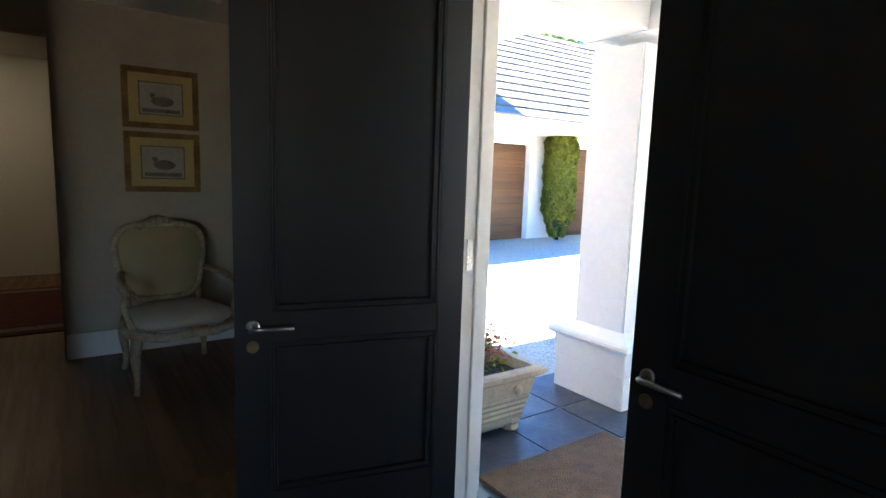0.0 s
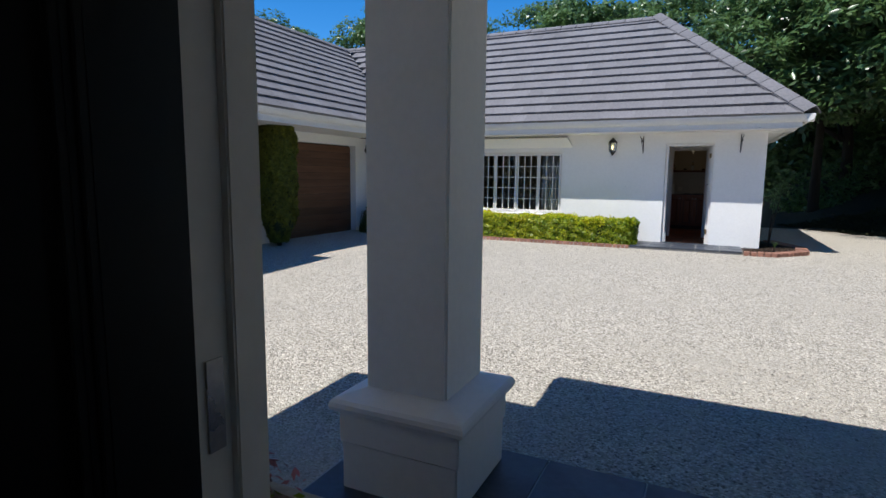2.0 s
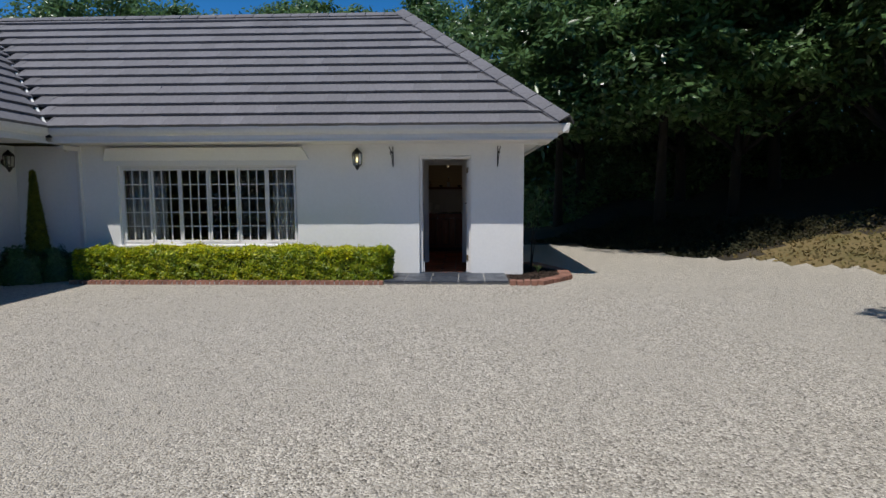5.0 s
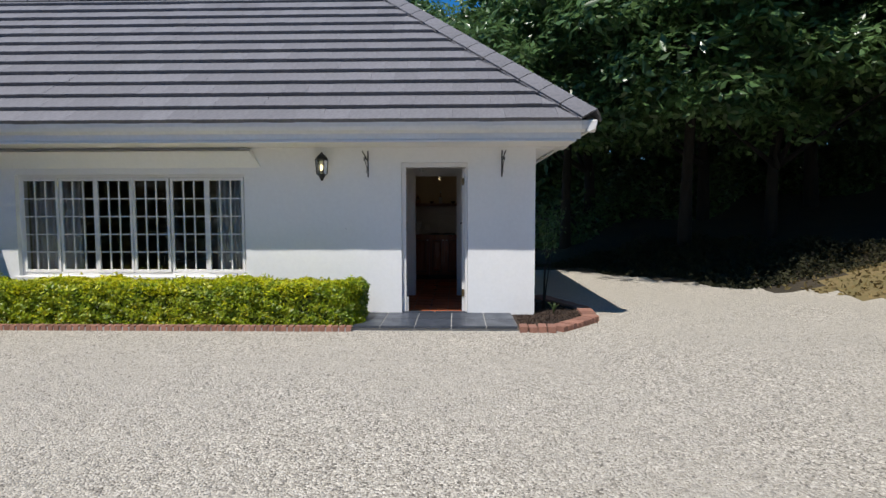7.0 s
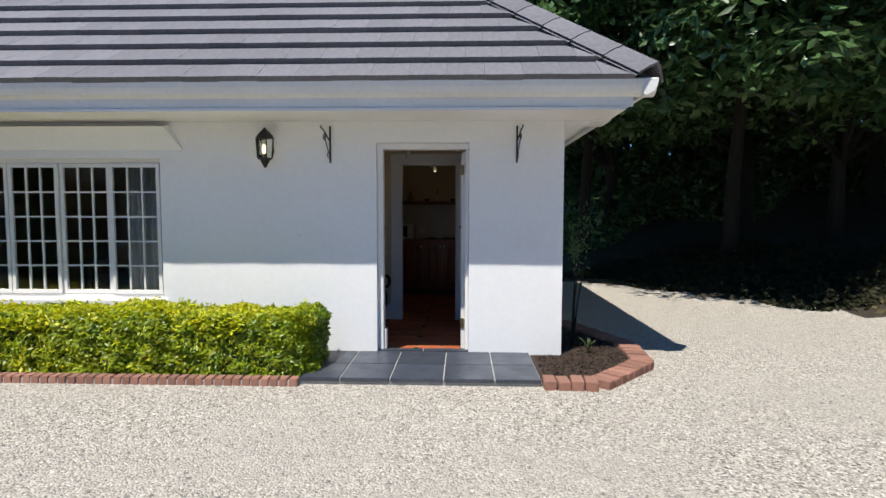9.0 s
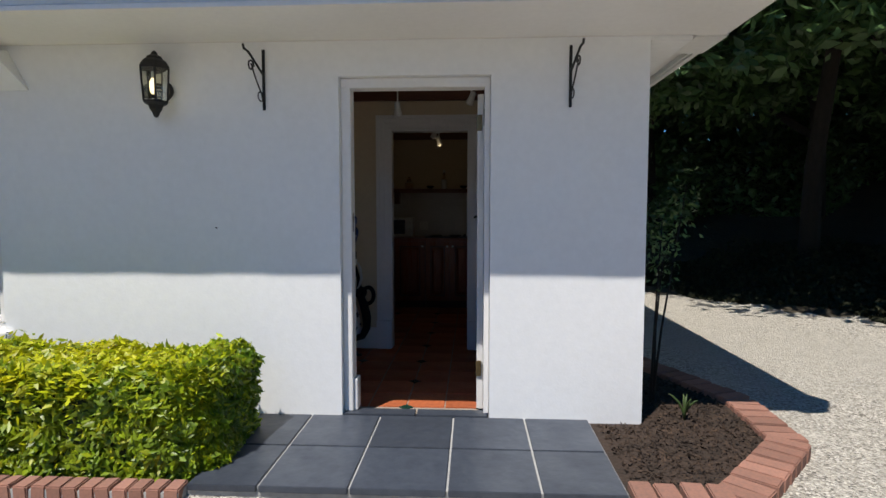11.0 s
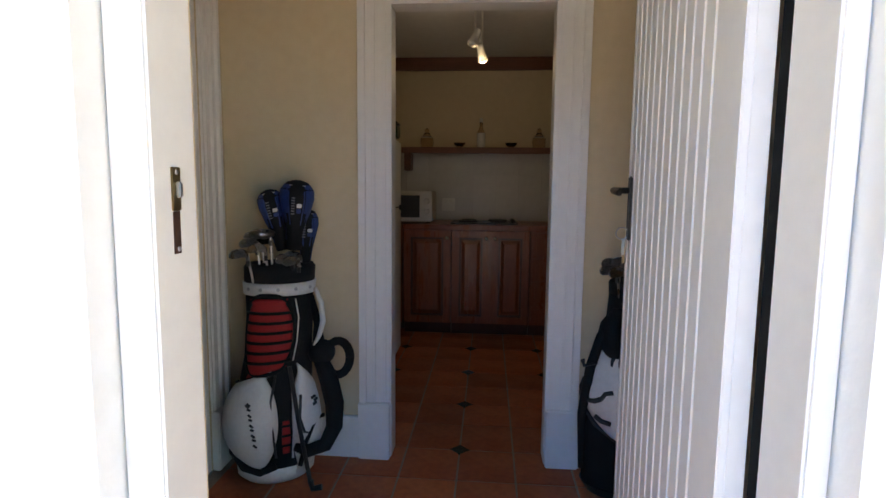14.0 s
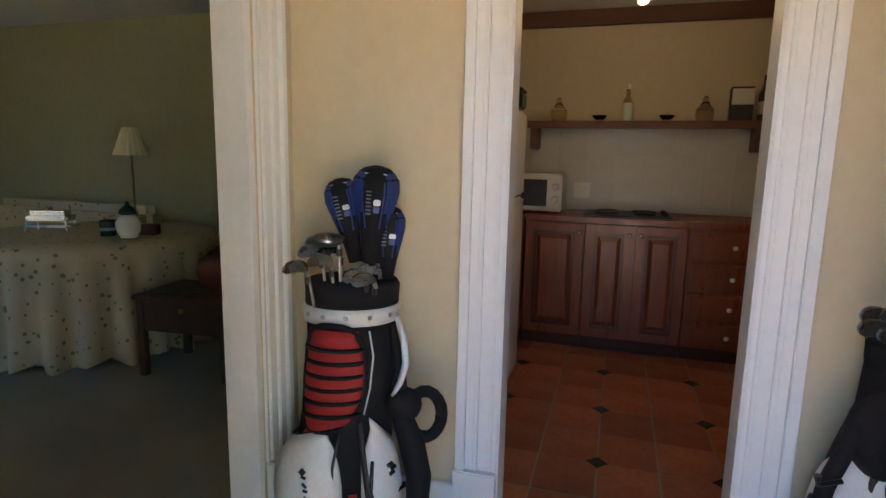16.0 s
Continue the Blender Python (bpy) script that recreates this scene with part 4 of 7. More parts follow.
def porch():
    p = tagged(new("porch_floor"), "porch floor of large dark blue-grey slate tiles with pale joints", "floor", kind="structure")
    part("joint_bed", box(-2.19, 0.562, -0.3, 3.3, 2.6, HF - 0.006), "grout", p)
    me = mesh_of("slate_tile", box(-0.247, -0.247, -0.02, 0.247, 0.247, 0.0, 0.003), "slate")
    for i in range(10):
        for j in range(4):
            o = new("slate_tile", me)
            o.parent = p
            o.matrix_basis = pose(-1.93 + 0.503 * i, 0.94 + 0.503 * j - 0.02, HF)
    part("edge_strip", box(-2.19, 2.66 - 0.06, -0.3, 3.3, 2.66 - 0.02, HF - 0.01), "grout", p)


porch()


def pillar():
    c = thing("porch_pillar", "square white plastered pillar on a stepped base", "pillar", at=pose(-1.715, 2.27, HF))
    part("plinth", box(-0.305, -0.305, 0, 0.305, 0.305, 0.24, 0.006), "white_wall", c)
    part("upper_plinth", box(-0.315, -0.315, 0.24, 0.315, 0.315, 0.40, 0.005), "white_wall", c)
    bm = bmesh.new()
    prof = [(0.315, 0.40), (0.345, 0.405), (0.352, 0.425), (0.348, 0.445), (0.335, 0.462), (0.30, 0.475), (0.205, 0.50)]
    rings = [[bm.verts.new((sx * r, sy * r, z)) for sx, sy in ((-1, -1), (1, -1), (1, 1), (-1, 1))] for r, z in prof]
    for a, b in zip(rings, rings[1:]):
        for i in range(4):
            bm.faces.new((a[i], a[(i + 1) % 4], b[(i + 1) % 4], b[i]))
    bm.faces.new(rings[0][::-1]), bm.faces.new(rings[-1])
    part("cap_moulding", bm, "white_wall", c)
    part("shaft", box(-0.222, -0.215, 0.49, 0.207, 0.215, 2.40, 0.012), "white_wall", c)


pillar()
pr = bmesh.new()
bx(pr, -2.0, 2.032, 2.362, 3.5, 2.48, 2.60, 0.006)
bx(pr, -1.96, 0.562, 2.364, -1.47, 2.03, 2.60, 0.006)
setting("porch_beam", pr, "white_wall", "white plastered beam of the porch", "beam")
setting("ceiling_porch", box(-2.2, 0.562, 2.60, 3.5, 2.80, 2.68), "white_trim", "white boarded ceiling of the porch", "ceiling")
eave = bmesh.new()
bx(eave, -3.68, 0.0, 2.60, -2.202, 2.22, 2.70)
bx(eave, -9.0, -1.0, 2.62, -3.682, 0.95, 2.72)
setting("eave_house", eave, "white_trim", "white eave of the main house", "eave")


def main_roof():
    bm = bmesh.new()

    def face(*c):
        bm.faces.new([bm.verts.new(v) for v in c])
    face((-9.0, 0.9, 2.74), (5.4, 0.9, 2.74), (2.0, -4.0, 5.2), (-6.0, -4.0, 5.2))
    face((-9.0, -9.0, 2.74), (5.4, -9.0, 2.74), (2.0, -4.0, 5.2), (-6.0, -4.0, 5.2))
    face((5.4, 0.9, 2.74), (5.4, -9.0, 2.74), (2.0, -4.0, 5.2))
    face((-9.0, 0.9, 2.74), (-9.0, -9.0, 2.74), (-6.0, -4.0, 5.2))
    bx(bm, -2.2, 0.9, 2.70, 3.5, 2.80, 2.78)
    setting("roof_house", bm, "roof_rest", "grey tiled roof of the main house", "roof")
    # unseen block with a roof, added to cast the shadow on the garage roof
    setting("wall_upper_storey", box(-16.0, -4.0, -0.2, -8.4, 1.98, 6.0), "white_wall", "unseen white block added to shade the garage roof", "wall")
    bm = bmesh.new()
    c = [(-16.4, -4.4, 6.0), (-8.0, -4.4, 6.0), (-8.0, 5.25, 6.0), (-16.4, 5.25, 6.0)]
    v = [bm.verts.new(p) for p in c]
    a, b = bm.verts.new((-12.2, -0.5, 8.4)), bm.verts.new((-12.2, 1.5, 8.4))
    for q in ((v[0], v[1], a), (v[1], v[2], b, a), (v[2], v[3], b), (v[3], v[0], a, b), (v[3], v[2], v[1], v[0])):
        bm.faces.new(q)
    setting("roof_upper_storey", bm, "roof_rest", "unseen grey hipped roof added to shade the garage roof", "roof")
    setting("wall_upper_front", box(-16.0, 2.0, 2.3, -8.6, 4.7, 5.98), "white_wall", "unseen white wall added below the shading roof", "wall")


main_roof()


def door_mat():
    d = thing("door_mat", "thick brown coir door mat on the slate porch", "doormat", at=pose(-1.27, 0.64, HF))
    part("coir_surface", box(0, 0, 0, 1.75, 0.98, 0.022, 0.006), "coir", d)
    r = np.random.default_rng(61)
    for i in range(4):
        x, y = r.uniform(0.05, 0.9), r.uniform(0.1, 0.9)
        lf = thing("fallen_leaf", "tiny dry leaf fallen on the mat", "leaf", "fallen leaves", pose(-1.27 + x, 0.64 + y, HF + 0.0225, 0, 0, r.uniform(0, 360)))
        part("blade", box(-0.008, -0.004, 0, 0.008, 0.004, 0.002), "paper", lf)


door_mat()


def planter():
    p = thing("stone_planter", "square weathered stone planter with ribbed sides and scrolled feet", "planter", at=pose(-1.83, 0.98, HF))
    bm = bmesh.new()
    prof = [(0.235, 0.04), (0.245, 0.06), (0.25, 0.10), (0.262, 0.115), (0.255, 0.13), (0.268, 0.15), (0.26, 0.165), (0.275, 0.185), (0.268, 0.2), (0.285, 0.222), (0.278, 0.235), (0.292, 0.30), (0.30, 0.345), (0.325, 0.355), (0.345, 0.37), (0.345, 0.40), (0.33, 0.41), (0.285, 0.41), (0.275, 0.33)]
    rings = [[bm.verts.new((sx * r, sy * r, z)) for sx, sy in ((-1, -1), (1, -1), (1, 1), (-1, 1))] for r, z in prof]
    for a, b in zip(rings, rings[1:]):
        for i in range(4):
            bm.faces.new((a[i], a[(i + 1) % 4], b[(i + 1) % 4], b[i]))
    bm.faces.new(rings[0][::-1])
    part("pot", bm, "terracotta_pot", p)
    part("soil", box(-0.28, -0.28, 0.30, 0.28, 0.28, 0.345), "soil", p)
    for sx in (-1, 1):
        for sy in (-1, 1):
            part("foot", lathe([(0.045, 0), (0.06, 0.015), (0.05, 0.04), (0.065, 0.06), (0.05, 0.085)], (sx * 0.2, sy * 0.2, 0), 12), "terracotta_pot", p)
    for sx, sy in ((0.302, -0.16), (0.302, 0.16), (-0.16, 0.302), (0.16, 0.302)):
        part("rosette", lathe([(0.03, -0.005), (0.035, 0.005), (0.02, 0.012), (0.008, 0.018)], seg=10), "terracotta_pot", p).matrix_basis = pose(sx, sy, 0.285, 0, 90, 0) if abs(sx) > 0.2 else pose(sx, sy, 0.285, -90, 0, 0)
    pl = thing("potted_plant", "small plant with pink and green leaves in the planter", "plant", at=pose(-1.86, 1.08, HF + 0.345))
    r = np.random.default_rng(62)
    for nm, mt, n, seed in (("pink_foliage", "pink_leaf", 420, 63), ("green_foliage", "leaf_hedge", 120, 64)):
        q = r.normal(0, 1, (n, 3)) * np.array([0.085, 0.085, 0.055]) + np.array([0.0, 0.02, 0.14 if mt == "pink_leaf" else 0.05])
        q[:, 2] = np.abs(q[:, 2])
        v, f = leaves(q, np.tile([0, 0, 0.6], (n, 1)), 0.022, seed, 0.8)
        o = new(nm, leaf_mesh(nm, v, f, mt))
        o.parent = pl
    for i in range(9):
        a = r.uniform(0, 6.28)
        part("stem", tube([(0, 0, -0.01), (0.05 * math.cos(a), 0.05 * math.sin(a), 0.08), (0.09 * math.cos(a), 0.09 * math.sin(a), 0.16)], 0.003, seg=5), "bark", pl)


planter()


def bird_picture(z0, z1, tag):
    y0, y1 = -0.585, -0.03
    p = thing("framed_print", tag, "picture", "pair of bird prints", pose(-4.3, 0, 0))
    bm = bmesh.new()
    for a, b, c, d in ((y0, y1, z0, z0 + 0.045), (y0, y1, z1 - 0.045, z1)):
        bx(bm, 0.0, a, c, 0.03, b, d, 0.006)
    for a, b in ((y0, y0 + 0.045), (y1 - 0.045, y1)):
        bx(bm, 0.0, a, z0 + 0.045, 0.03, b, z1 - 0.045, 0.006)
    part("frame", bm, "gilt", p)
    part("mount", box(0.0, y0 + 0.045, z0 + 0.045, 0.012, y1 - 0.045, z1 - 0.045), "gold_mount", p)
    part("inner_border", box(0.012, y0 + 0.115, z0 + 0.105, 0.0135, y1 - 0.115, z1 - 0.105), "ink", p)
    part("print", box(0.0135, y0 + 0.125, z0 + 0.115, 0.015, y1 - 0.125, z1 - 0.115), "paper", p)
    cy, cz = (y0 + y1) / 2, (z0 + z1) / 2
    bm = bmesh.new()
    bmesh.ops.create_icosphere(bm, subdivisions=2, radius=1, matrix=Matrix.Translation((0.015, cy + 0.01, cz - 0.02)) @ Matrix.Diagonal((0.002, 0.085, 0.04, 1)))
    bmesh.ops.create_icosphere(bm, subdivisions=2, radius=1, matrix=Matrix.Translation((0.015, cy - 0.06, cz + 0.025)) @ Matrix.Diagonal((0.002, 0.022, 0.02, 1)))
    bx(bm, 0.0145, cy - 0.065, cz - 0.02, 0.016, cy - 0.045, cz + 0.02)
    part("drawing", bm, "ink", p)
    part("ground_line", box(0.0145, y0 + 0.14, z0 + 0.125, 0.0158, y1 - 0.14, z0 + 0.155), "ink", p)


bird_picture(1.72, 2.19, "framed print of a bird in a gilt frame with gold mount")
bird_picture(1.215, 1.69, "framed print of a swimming duck in a gilt frame")


def armchair():
    c = thing("armchair", "carved cream-painted French armchair with pale upholstery", "chair", at=pose(-3.62, -0.35, HF, 0, 0, 8) @ Matrix.Diagonal((1.08, 1.13, 1.05, 1)))
    # local x: out into the room (front), y: side
    def cab_leg(x, y, sx, sy, h=0.36):
        part("leg", tube([(x, y, h), (x + sx * 0.025, y + sy * 0.02, h * 0.72), (x + sx * 0.01, y + sy * 0.01, h * 0.35), (x + sx * 0.012, y + sy * 0.012, 0.06), (x + sx * 0.03, y + sy * 0.02, 0.0)], [0.034, 0.03, 0.02, 0.016, 0.02], seg=10), "chair_paint", c, smooth=True)
    cab_leg(0.27, -0.30, 1, -1), cab_leg(0.27, 0.30, 1, 1), cab_leg(-0.24, -0.24, -1, -1), cab_leg(-0.24, 0.24, -1, 1)
    for pts in ([(0.27, -0.30, 0.38), (0.30, -0.15, 0.35), (0.31, 0, 0.36), (0.30, 0.15, 0.35), (0.27, 0.30, 0.38)], [(0.27, -0.30, 0.38), (0.0, -0.31, 0.36), (-0.24, -0.24, 0.38)], [(0.27, 0.30, 0.38), (0.0, 0.31, 0.36), (-0.24, 0.24, 0.38)], [(-0.24, -0.24, 0.38), (-0.24, 0.24, 0.38)]):
        part("seat_rail", tube(pts, 0.034, seg=10), "chair_paint", c, smooth=True)
    bm = bmesh.new()
    bmesh.ops.create_uvsphere(bm, u_segments=24, v_segments=12, radius=1)
    for v in bm.verts:
        x, y, z = v.co
        k = (abs(x) ** 4 + abs(y) ** 4) ** 0.25
        n = math.hypot(x, y) / k if k > 1e-6 else 1
        v.co = (0.02 + 0.28 * x * n, y * n * (0.31 if x > 0 else 0.28), 0.43 + 0.085 * z)
    part("seat", bm, "linen", c, "pale linen seat cushion", True)
    # back: shield shaped panel in a carved frame
    tilt = pose(-0.25, 0, 0.46, 0, -10, 0)
    outline = []
    for i in range(40):
        a = 2 * math.pi * i / 40
        yy = 0.30 * math.copysign(abs(math.cos(a)) ** 0.42, math.cos(a))
        zz = 0.29 + 0.25 * math.copysign(abs(math.sin(a)) ** 0.6, math.sin(a)) + 0.03 * max(0, math.sin(a)) ** 4
        outline.append((0, yy * (0.74 + 0.48 * zz), zz))
    part("back_frame", tube(outline + outline[:2], 0.026, seg=10), "chair_paint", c, smooth=True).matrix_basis = tilt
    bm = bmesh.new()
    fr = [bm.verts.new((0.02, y * 0.95, 0.29 + (z - 0.29) * 0.95)) for _, y, z in outline]
    ctr = bm.verts.new((0.045, 0, 0.3))
    bk = [bm.verts.new((-0.02, y * 0.95, 0.29 + (z - 0.29) * 0.95)) for _, y, z in outline]
    for i in range(40):
        j = (i + 1) % 40
        bm.faces.new((fr[i], fr[j], ctr)), bm.faces.new((bk[j], bk[i], fr[i], fr[j]))
    bm.faces.new(bk)
    part("backrest", bm, "linen_back", c, "straw-coloured upholstered back", True).matrix_basis = tilt
    bm = bmesh.new()
    for k in range(-3, 4):
        bmesh.ops.create_icosphere(bm, subdivisions=1, radius=0.04 - 0.005 * abs(k), matrix=Matrix.Translation((0.01, k * 0.04, 0.605 - 0.006 * k * k)))
    part("crest_carving", bm, "chair_paint", c, "carved floral crest", True).matrix_basis = tilt
    for s in (-1, 1):
        part("arm", tube([(-0.23, s * 0.26, 0.70), (-0.05, s * 0.31, 0.69), (0.12, s * 0.335, 0.66), (0.19, s * 0.33, 0.645), (0.205, s * 0.325, 0.62)], [0.02, 0.022, 0.024, 0.026, 0.022], seg=10), "chair_paint", c, smooth=True)
        part("arm_post", tube([(0.19, s * 0.33, 0.63), (0.14, s * 0.335, 0.54), (0.16, s * 0.315, 0.46), (0.2, s * 0.30, 0.40)], 0.02, seg=10), "chair_paint", c, smooth=True)
        part("back_post", tube([(-0.24, s * 0.22, 0.38), (-0.26, s * 0.23, 0.54)], 0.022, seg=8), "chair_paint", c, smooth=True)


armchair()
rg = thing("rug", "dark red patterned rug on the timber floor", "rug", at=pose(-7.4, -2.6, HF))
part("pile", box(0, 0, 0, 2.2, 2.6, 0.012, 0.004), "rug", rg)
part("border", box(0.12, 0.12, 0.0122, 2.08, 2.48, 0.0135), "ink", rg)
part("field", box(0.26, 0.26, 0.0137, 1.94, 2.34, 0.015), "rug", rg)
M["warm_bulb"] = glow_mat("warm_bulb", (1.0, 0.86, 0.62), 25.0)
dl = thing("downlight", "small recessed ceiling downlight, lit", "ceiling lamp", at=pose(-7.2, -1.95, 2.75))
part("ring", lathe([(0.05, -0.006), (0.05, 0.0)], seg=16), "white_trim", dl)
part("bulb", lathe([(0.035, -0.012), (0.035, -0.007)], seg=16), "warm_bulb", dl)

# unseen window with a warm fill lamp, both added to brighten the hall
hwn = tagged(new("window_2"), "white window added out of view for the hall fill light", "window", kind="structure")
for ya, yb in ((-5.2, -5.14), (-3.86, -3.8)):
    part("window_frame", box(5.05, ya, 0.5, 5.15, yb, 2.3, 0.003), "white_trim", hwn)
for za, zb in ((0.5, 0.56), (2.24, 2.3)):
    part("window_frame", box(5.052, -5.138, za, 5.148, -3.862, zb, 0.003), "white_trim", hwn)
hall_fill = new("hall_fill_light", bpy.data.lights.new("hall_fill_light", 'AREA'))
hall_fill.data.shape, hall_fill.data.size, hall_fill.data.size_y = 'RECTANGLE', 1.25, 1.6
hall_fill.data.energy, hall_fill.data.color = 0.78, (1.0, 0.78, 0.58)
hall_fill.matrix_world = look((4.98, -4.5, 1.4), (-3.5, -0.8, 1.2))


# ---- inside the cottage ----
M["terracotta"] = mat("terracotta", (0.47, 0.128, 0.045), (0.31, 0.082, 0.032), 3, 30, 0.5, 0.7, bump=0.002, per_object=0.22, spec=0.35)
M["floor_joint"] = mat("floor_joint", (0.32, 0.27, 0.22), (0.22, 0.18, 0.15), 6, 40, 0.9)
M["green_tile"] = mat("green_tile", (0.012, 0.05, 0.035), (0.008, 0.03, 0.022), 8, 40, 0.25)
M["carpet"] = mat("carpet", (0.27, 0.255, 0.2), (0.2, 0.19, 0.15), 2, 200, 0.98, bump=0.004, bump_scale=300)
M["brown_beam"] = mat("brown_beam", (0.17, 0.06, 0.03), (0.10, 0.035, 0.02), 2, 30, 0.5, stretch=(0.5, 8, 8))
M["cabinet_wood"] = mat("cabinet_wood", (0.30, 0.074, 0.026), (0.18, 0.04, 0.016), 3, 30, 0.25, 0.4, bump=0.0006, stretch=(6, 6, 0.7))
M["wall_tile"] = mat("wall_tile", (0.62, 0.61, 0.58), (0.56, 0.55, 0.52), 3, 20, 0.12, 0.2, per_object=0.04, spec=0.35)
M["black_plastic"] = mat("black_plastic", (0.012, 0.012, 0.014), (0.02, 0.02, 0.022), 8, 60, 0.4, bump=0.0006)
M["black_cloth"] = mat("black_cloth", (0.008, 0.008, 0.009), (0.014, 0.014, 0.016), 9, 180, 0.8, bump=0.002, bump_scale=250, spec=0.2)
M["white_vinyl"] = mat("white_vinyl", (0.70, 0.69, 0.67), (0.60, 0.59, 0.57), 4, 60, 0.45, bump=0.001)
M["red_mesh"] = mat("red_mesh", (0.36, 0.014, 0.014), (0.25, 0.010, 0.012), 8, 160, 0.75, bump=0.003, bump_scale=220)
M["blue_cover"] = mat("blue_cover", (0.015, 0.055, 0.25), (0.01, 0.03, 0.14), 6, 90, 0.5, bump=0.001)
M["grip"] = mat("grip", (0.02, 0.02, 0.02), (0.03, 0.03, 0.03), 20, 120, 0.8)
M["ceramic"] = mat("ceramic", (0.74, 0.72, 0.66), (0.66, 0.64, 0.58), 4, 30, 0.2)
M["amber_glass"] = glass_mat("amber_glass", (0.80, 0.66, 0.52))
M["dark_wood"] = mat("dark_wood", (0.055, 0.022, 0.013), (0.03, 0.012, 0.008), 3, 30, 0.35, 0.5, stretch=(5, 5, 0.8))
M["lamp_shade"] = mat("lamp_shade", (0.62, 0.53, 0.33), (0.56, 0.47, 0.28), 3, 60, 0.9)
M["silver"] = mat("silver", (0.62, 0.6, 0.56), (0.5, 0.48, 0.44), 6, 60, 0.15, 0.3, metal=1.0)
M["cork_red"] = mat("cork_red", (0.16, 0.04, 0.025), (0.1, 0.025, 0.018), 8, 60, 0.6)


def cloth_mat():
    m = mat("tablecloth", (0.52, 0.43, 0.28), (0.45, 0.37, 0.24), 3, 90, 0.9)
    n, l = m.node_tree.nodes, m.node_tree.links
    b = n["Principled BSDF"]
    base = b.inputs["Base Color"].links[0].from_socket
    tc, vor, mx, th = n.new("ShaderNodeTexCoord"), n.new("ShaderNodeTexVoronoi"), n.new("ShaderNodeMix"), n.new("ShaderNodeMath")
    nz = n.new("ShaderNodeTexNoise")
    nz.inputs["Scale"].default_value = 22
    vor.inputs["Scale"].default_value = 19
    mx.data_type, th.operation = 'RGBA', 'LESS_THAN'
    add = n.new("ShaderNodeMath")
    add.operation = 'MULTIPLY_ADD'
    add.inputs[1].default_value = 0.5
    l.new(tc.outputs["Object"], vor.inputs["Vector"]), l.new(tc.outputs["Object"], nz.inputs["Vector"])
    l.new(nz.outputs[0], add.inputs[0]), l.new(vor.outputs["Distance"], add.inputs[2])
    l.new(add.outputs[0], th.inputs[0])
    th.inputs[1].default_value = 0.46
    l.new(th.outputs[0], mx.inputs["Factor"]), l.new(base, mx.inputs["A"])
    mx.inputs["B"].default_value = (0.16, 0.15, 0.07, 1)
    l.new(mx.outputs["Result"], b.inputs["Base Color"])
    return m


M["tablecloth"] = cloth_mat()
CF, CC = 0.03, 2.47     # floor and ceiling of the cottage

# partition walls, linings, ceilings
pw = wall_with_holes(-2.085, WX - 0.232, CF - 0.08, CC, 14.41, 14.53, [(-1.343, -0.585, CF - 0.08, 2.105)])
setting("wall_partition", pw, "cream_wall", "cream plaster wall between lobby and kitchen", "wall")
sw = wall_with_holes(WY + 0.272, 17.2, CF - 0.08, CC, -2.215, -2.087, [(13.25, 14.2, CF - 0.08, 2.08)], swap=True)
setting("wall_side", sw, "cream_wall", "cream plaster wall with an opening to the sitting room", "wall")
setting("wall_kitchen", box(-1.98, 17.2, CF - 0.08, WX - 0.232, 17.4, CC), "cream_wall", "cream kitchen wall above white tiles", "wall")
setting("wall_room_back", box(-8.9, 16.6, CF - 0.08, -2.217, 16.8, CC), "green_wall", "soft green sitting room wall", "wall")
setting("wall_room_west", box(-9.128, WY + 0.23, CF - 0.08, -8.9, 16.8, CC), "green_wall", "soft green sitting room wall", "wall")
setting("lining_east", box(WX - 0.25, WY + 0.272, CF - 0.08, WX - 0.231, 17.2, CC), "cream_wall", "cream plaster inside the end wall", "wall")
lin = wall_with_holes(-2.085, WX - 0.252, CF - 0.08, CC, WY + 0.231, WY + 0.27, [(D0, D1, CF - 0.08, DTOP)])
setting("lining_south", lin, "cream_wall", "cream plaster inside the front wall", "wall")
lin2 = wall_with_holes(-8.9, -2.217, CF - 0.08, CC, WY + 0.231, WY + 0.27, [(W0, W1, WZ0, WZ1)])
setting("lining_room", lin2, "green_wall", "soft green plaster inside the front wall", "wall")
cl = bmesh.new()
bx(cl, -9.1, WY + 0.231, CC, WX - 0.231, 17.86, CC + 0.06)
setting("ceiling_cottage", cl, "ceiling", "white cottage ceiling", "ceiling")
setting("floor_room", box(-8.9, WY + 0.231, -0.1, -2.0855, 16.6, CF), "carpet", "grey-green carpet of the sitting room", "floor")
bmz = bmesh.new()
bx(bmz, -1.98, 17.15, 2.355, WX - 0.252, 17.198, CC - 0.001, 0.003)
bx(bmz, -2.085, 14.36, 2.355, WX - 0.252, 14.408, CC - 0.001, 0.003)
bx(bmz, -1.98, 14.532, 2.355, WX - 0.252, 14.57, CC - 0.001, 0.003)
setting("cornice", bmz, "brown_beam", "brown stained timber cornice below the ceiling", "trim")


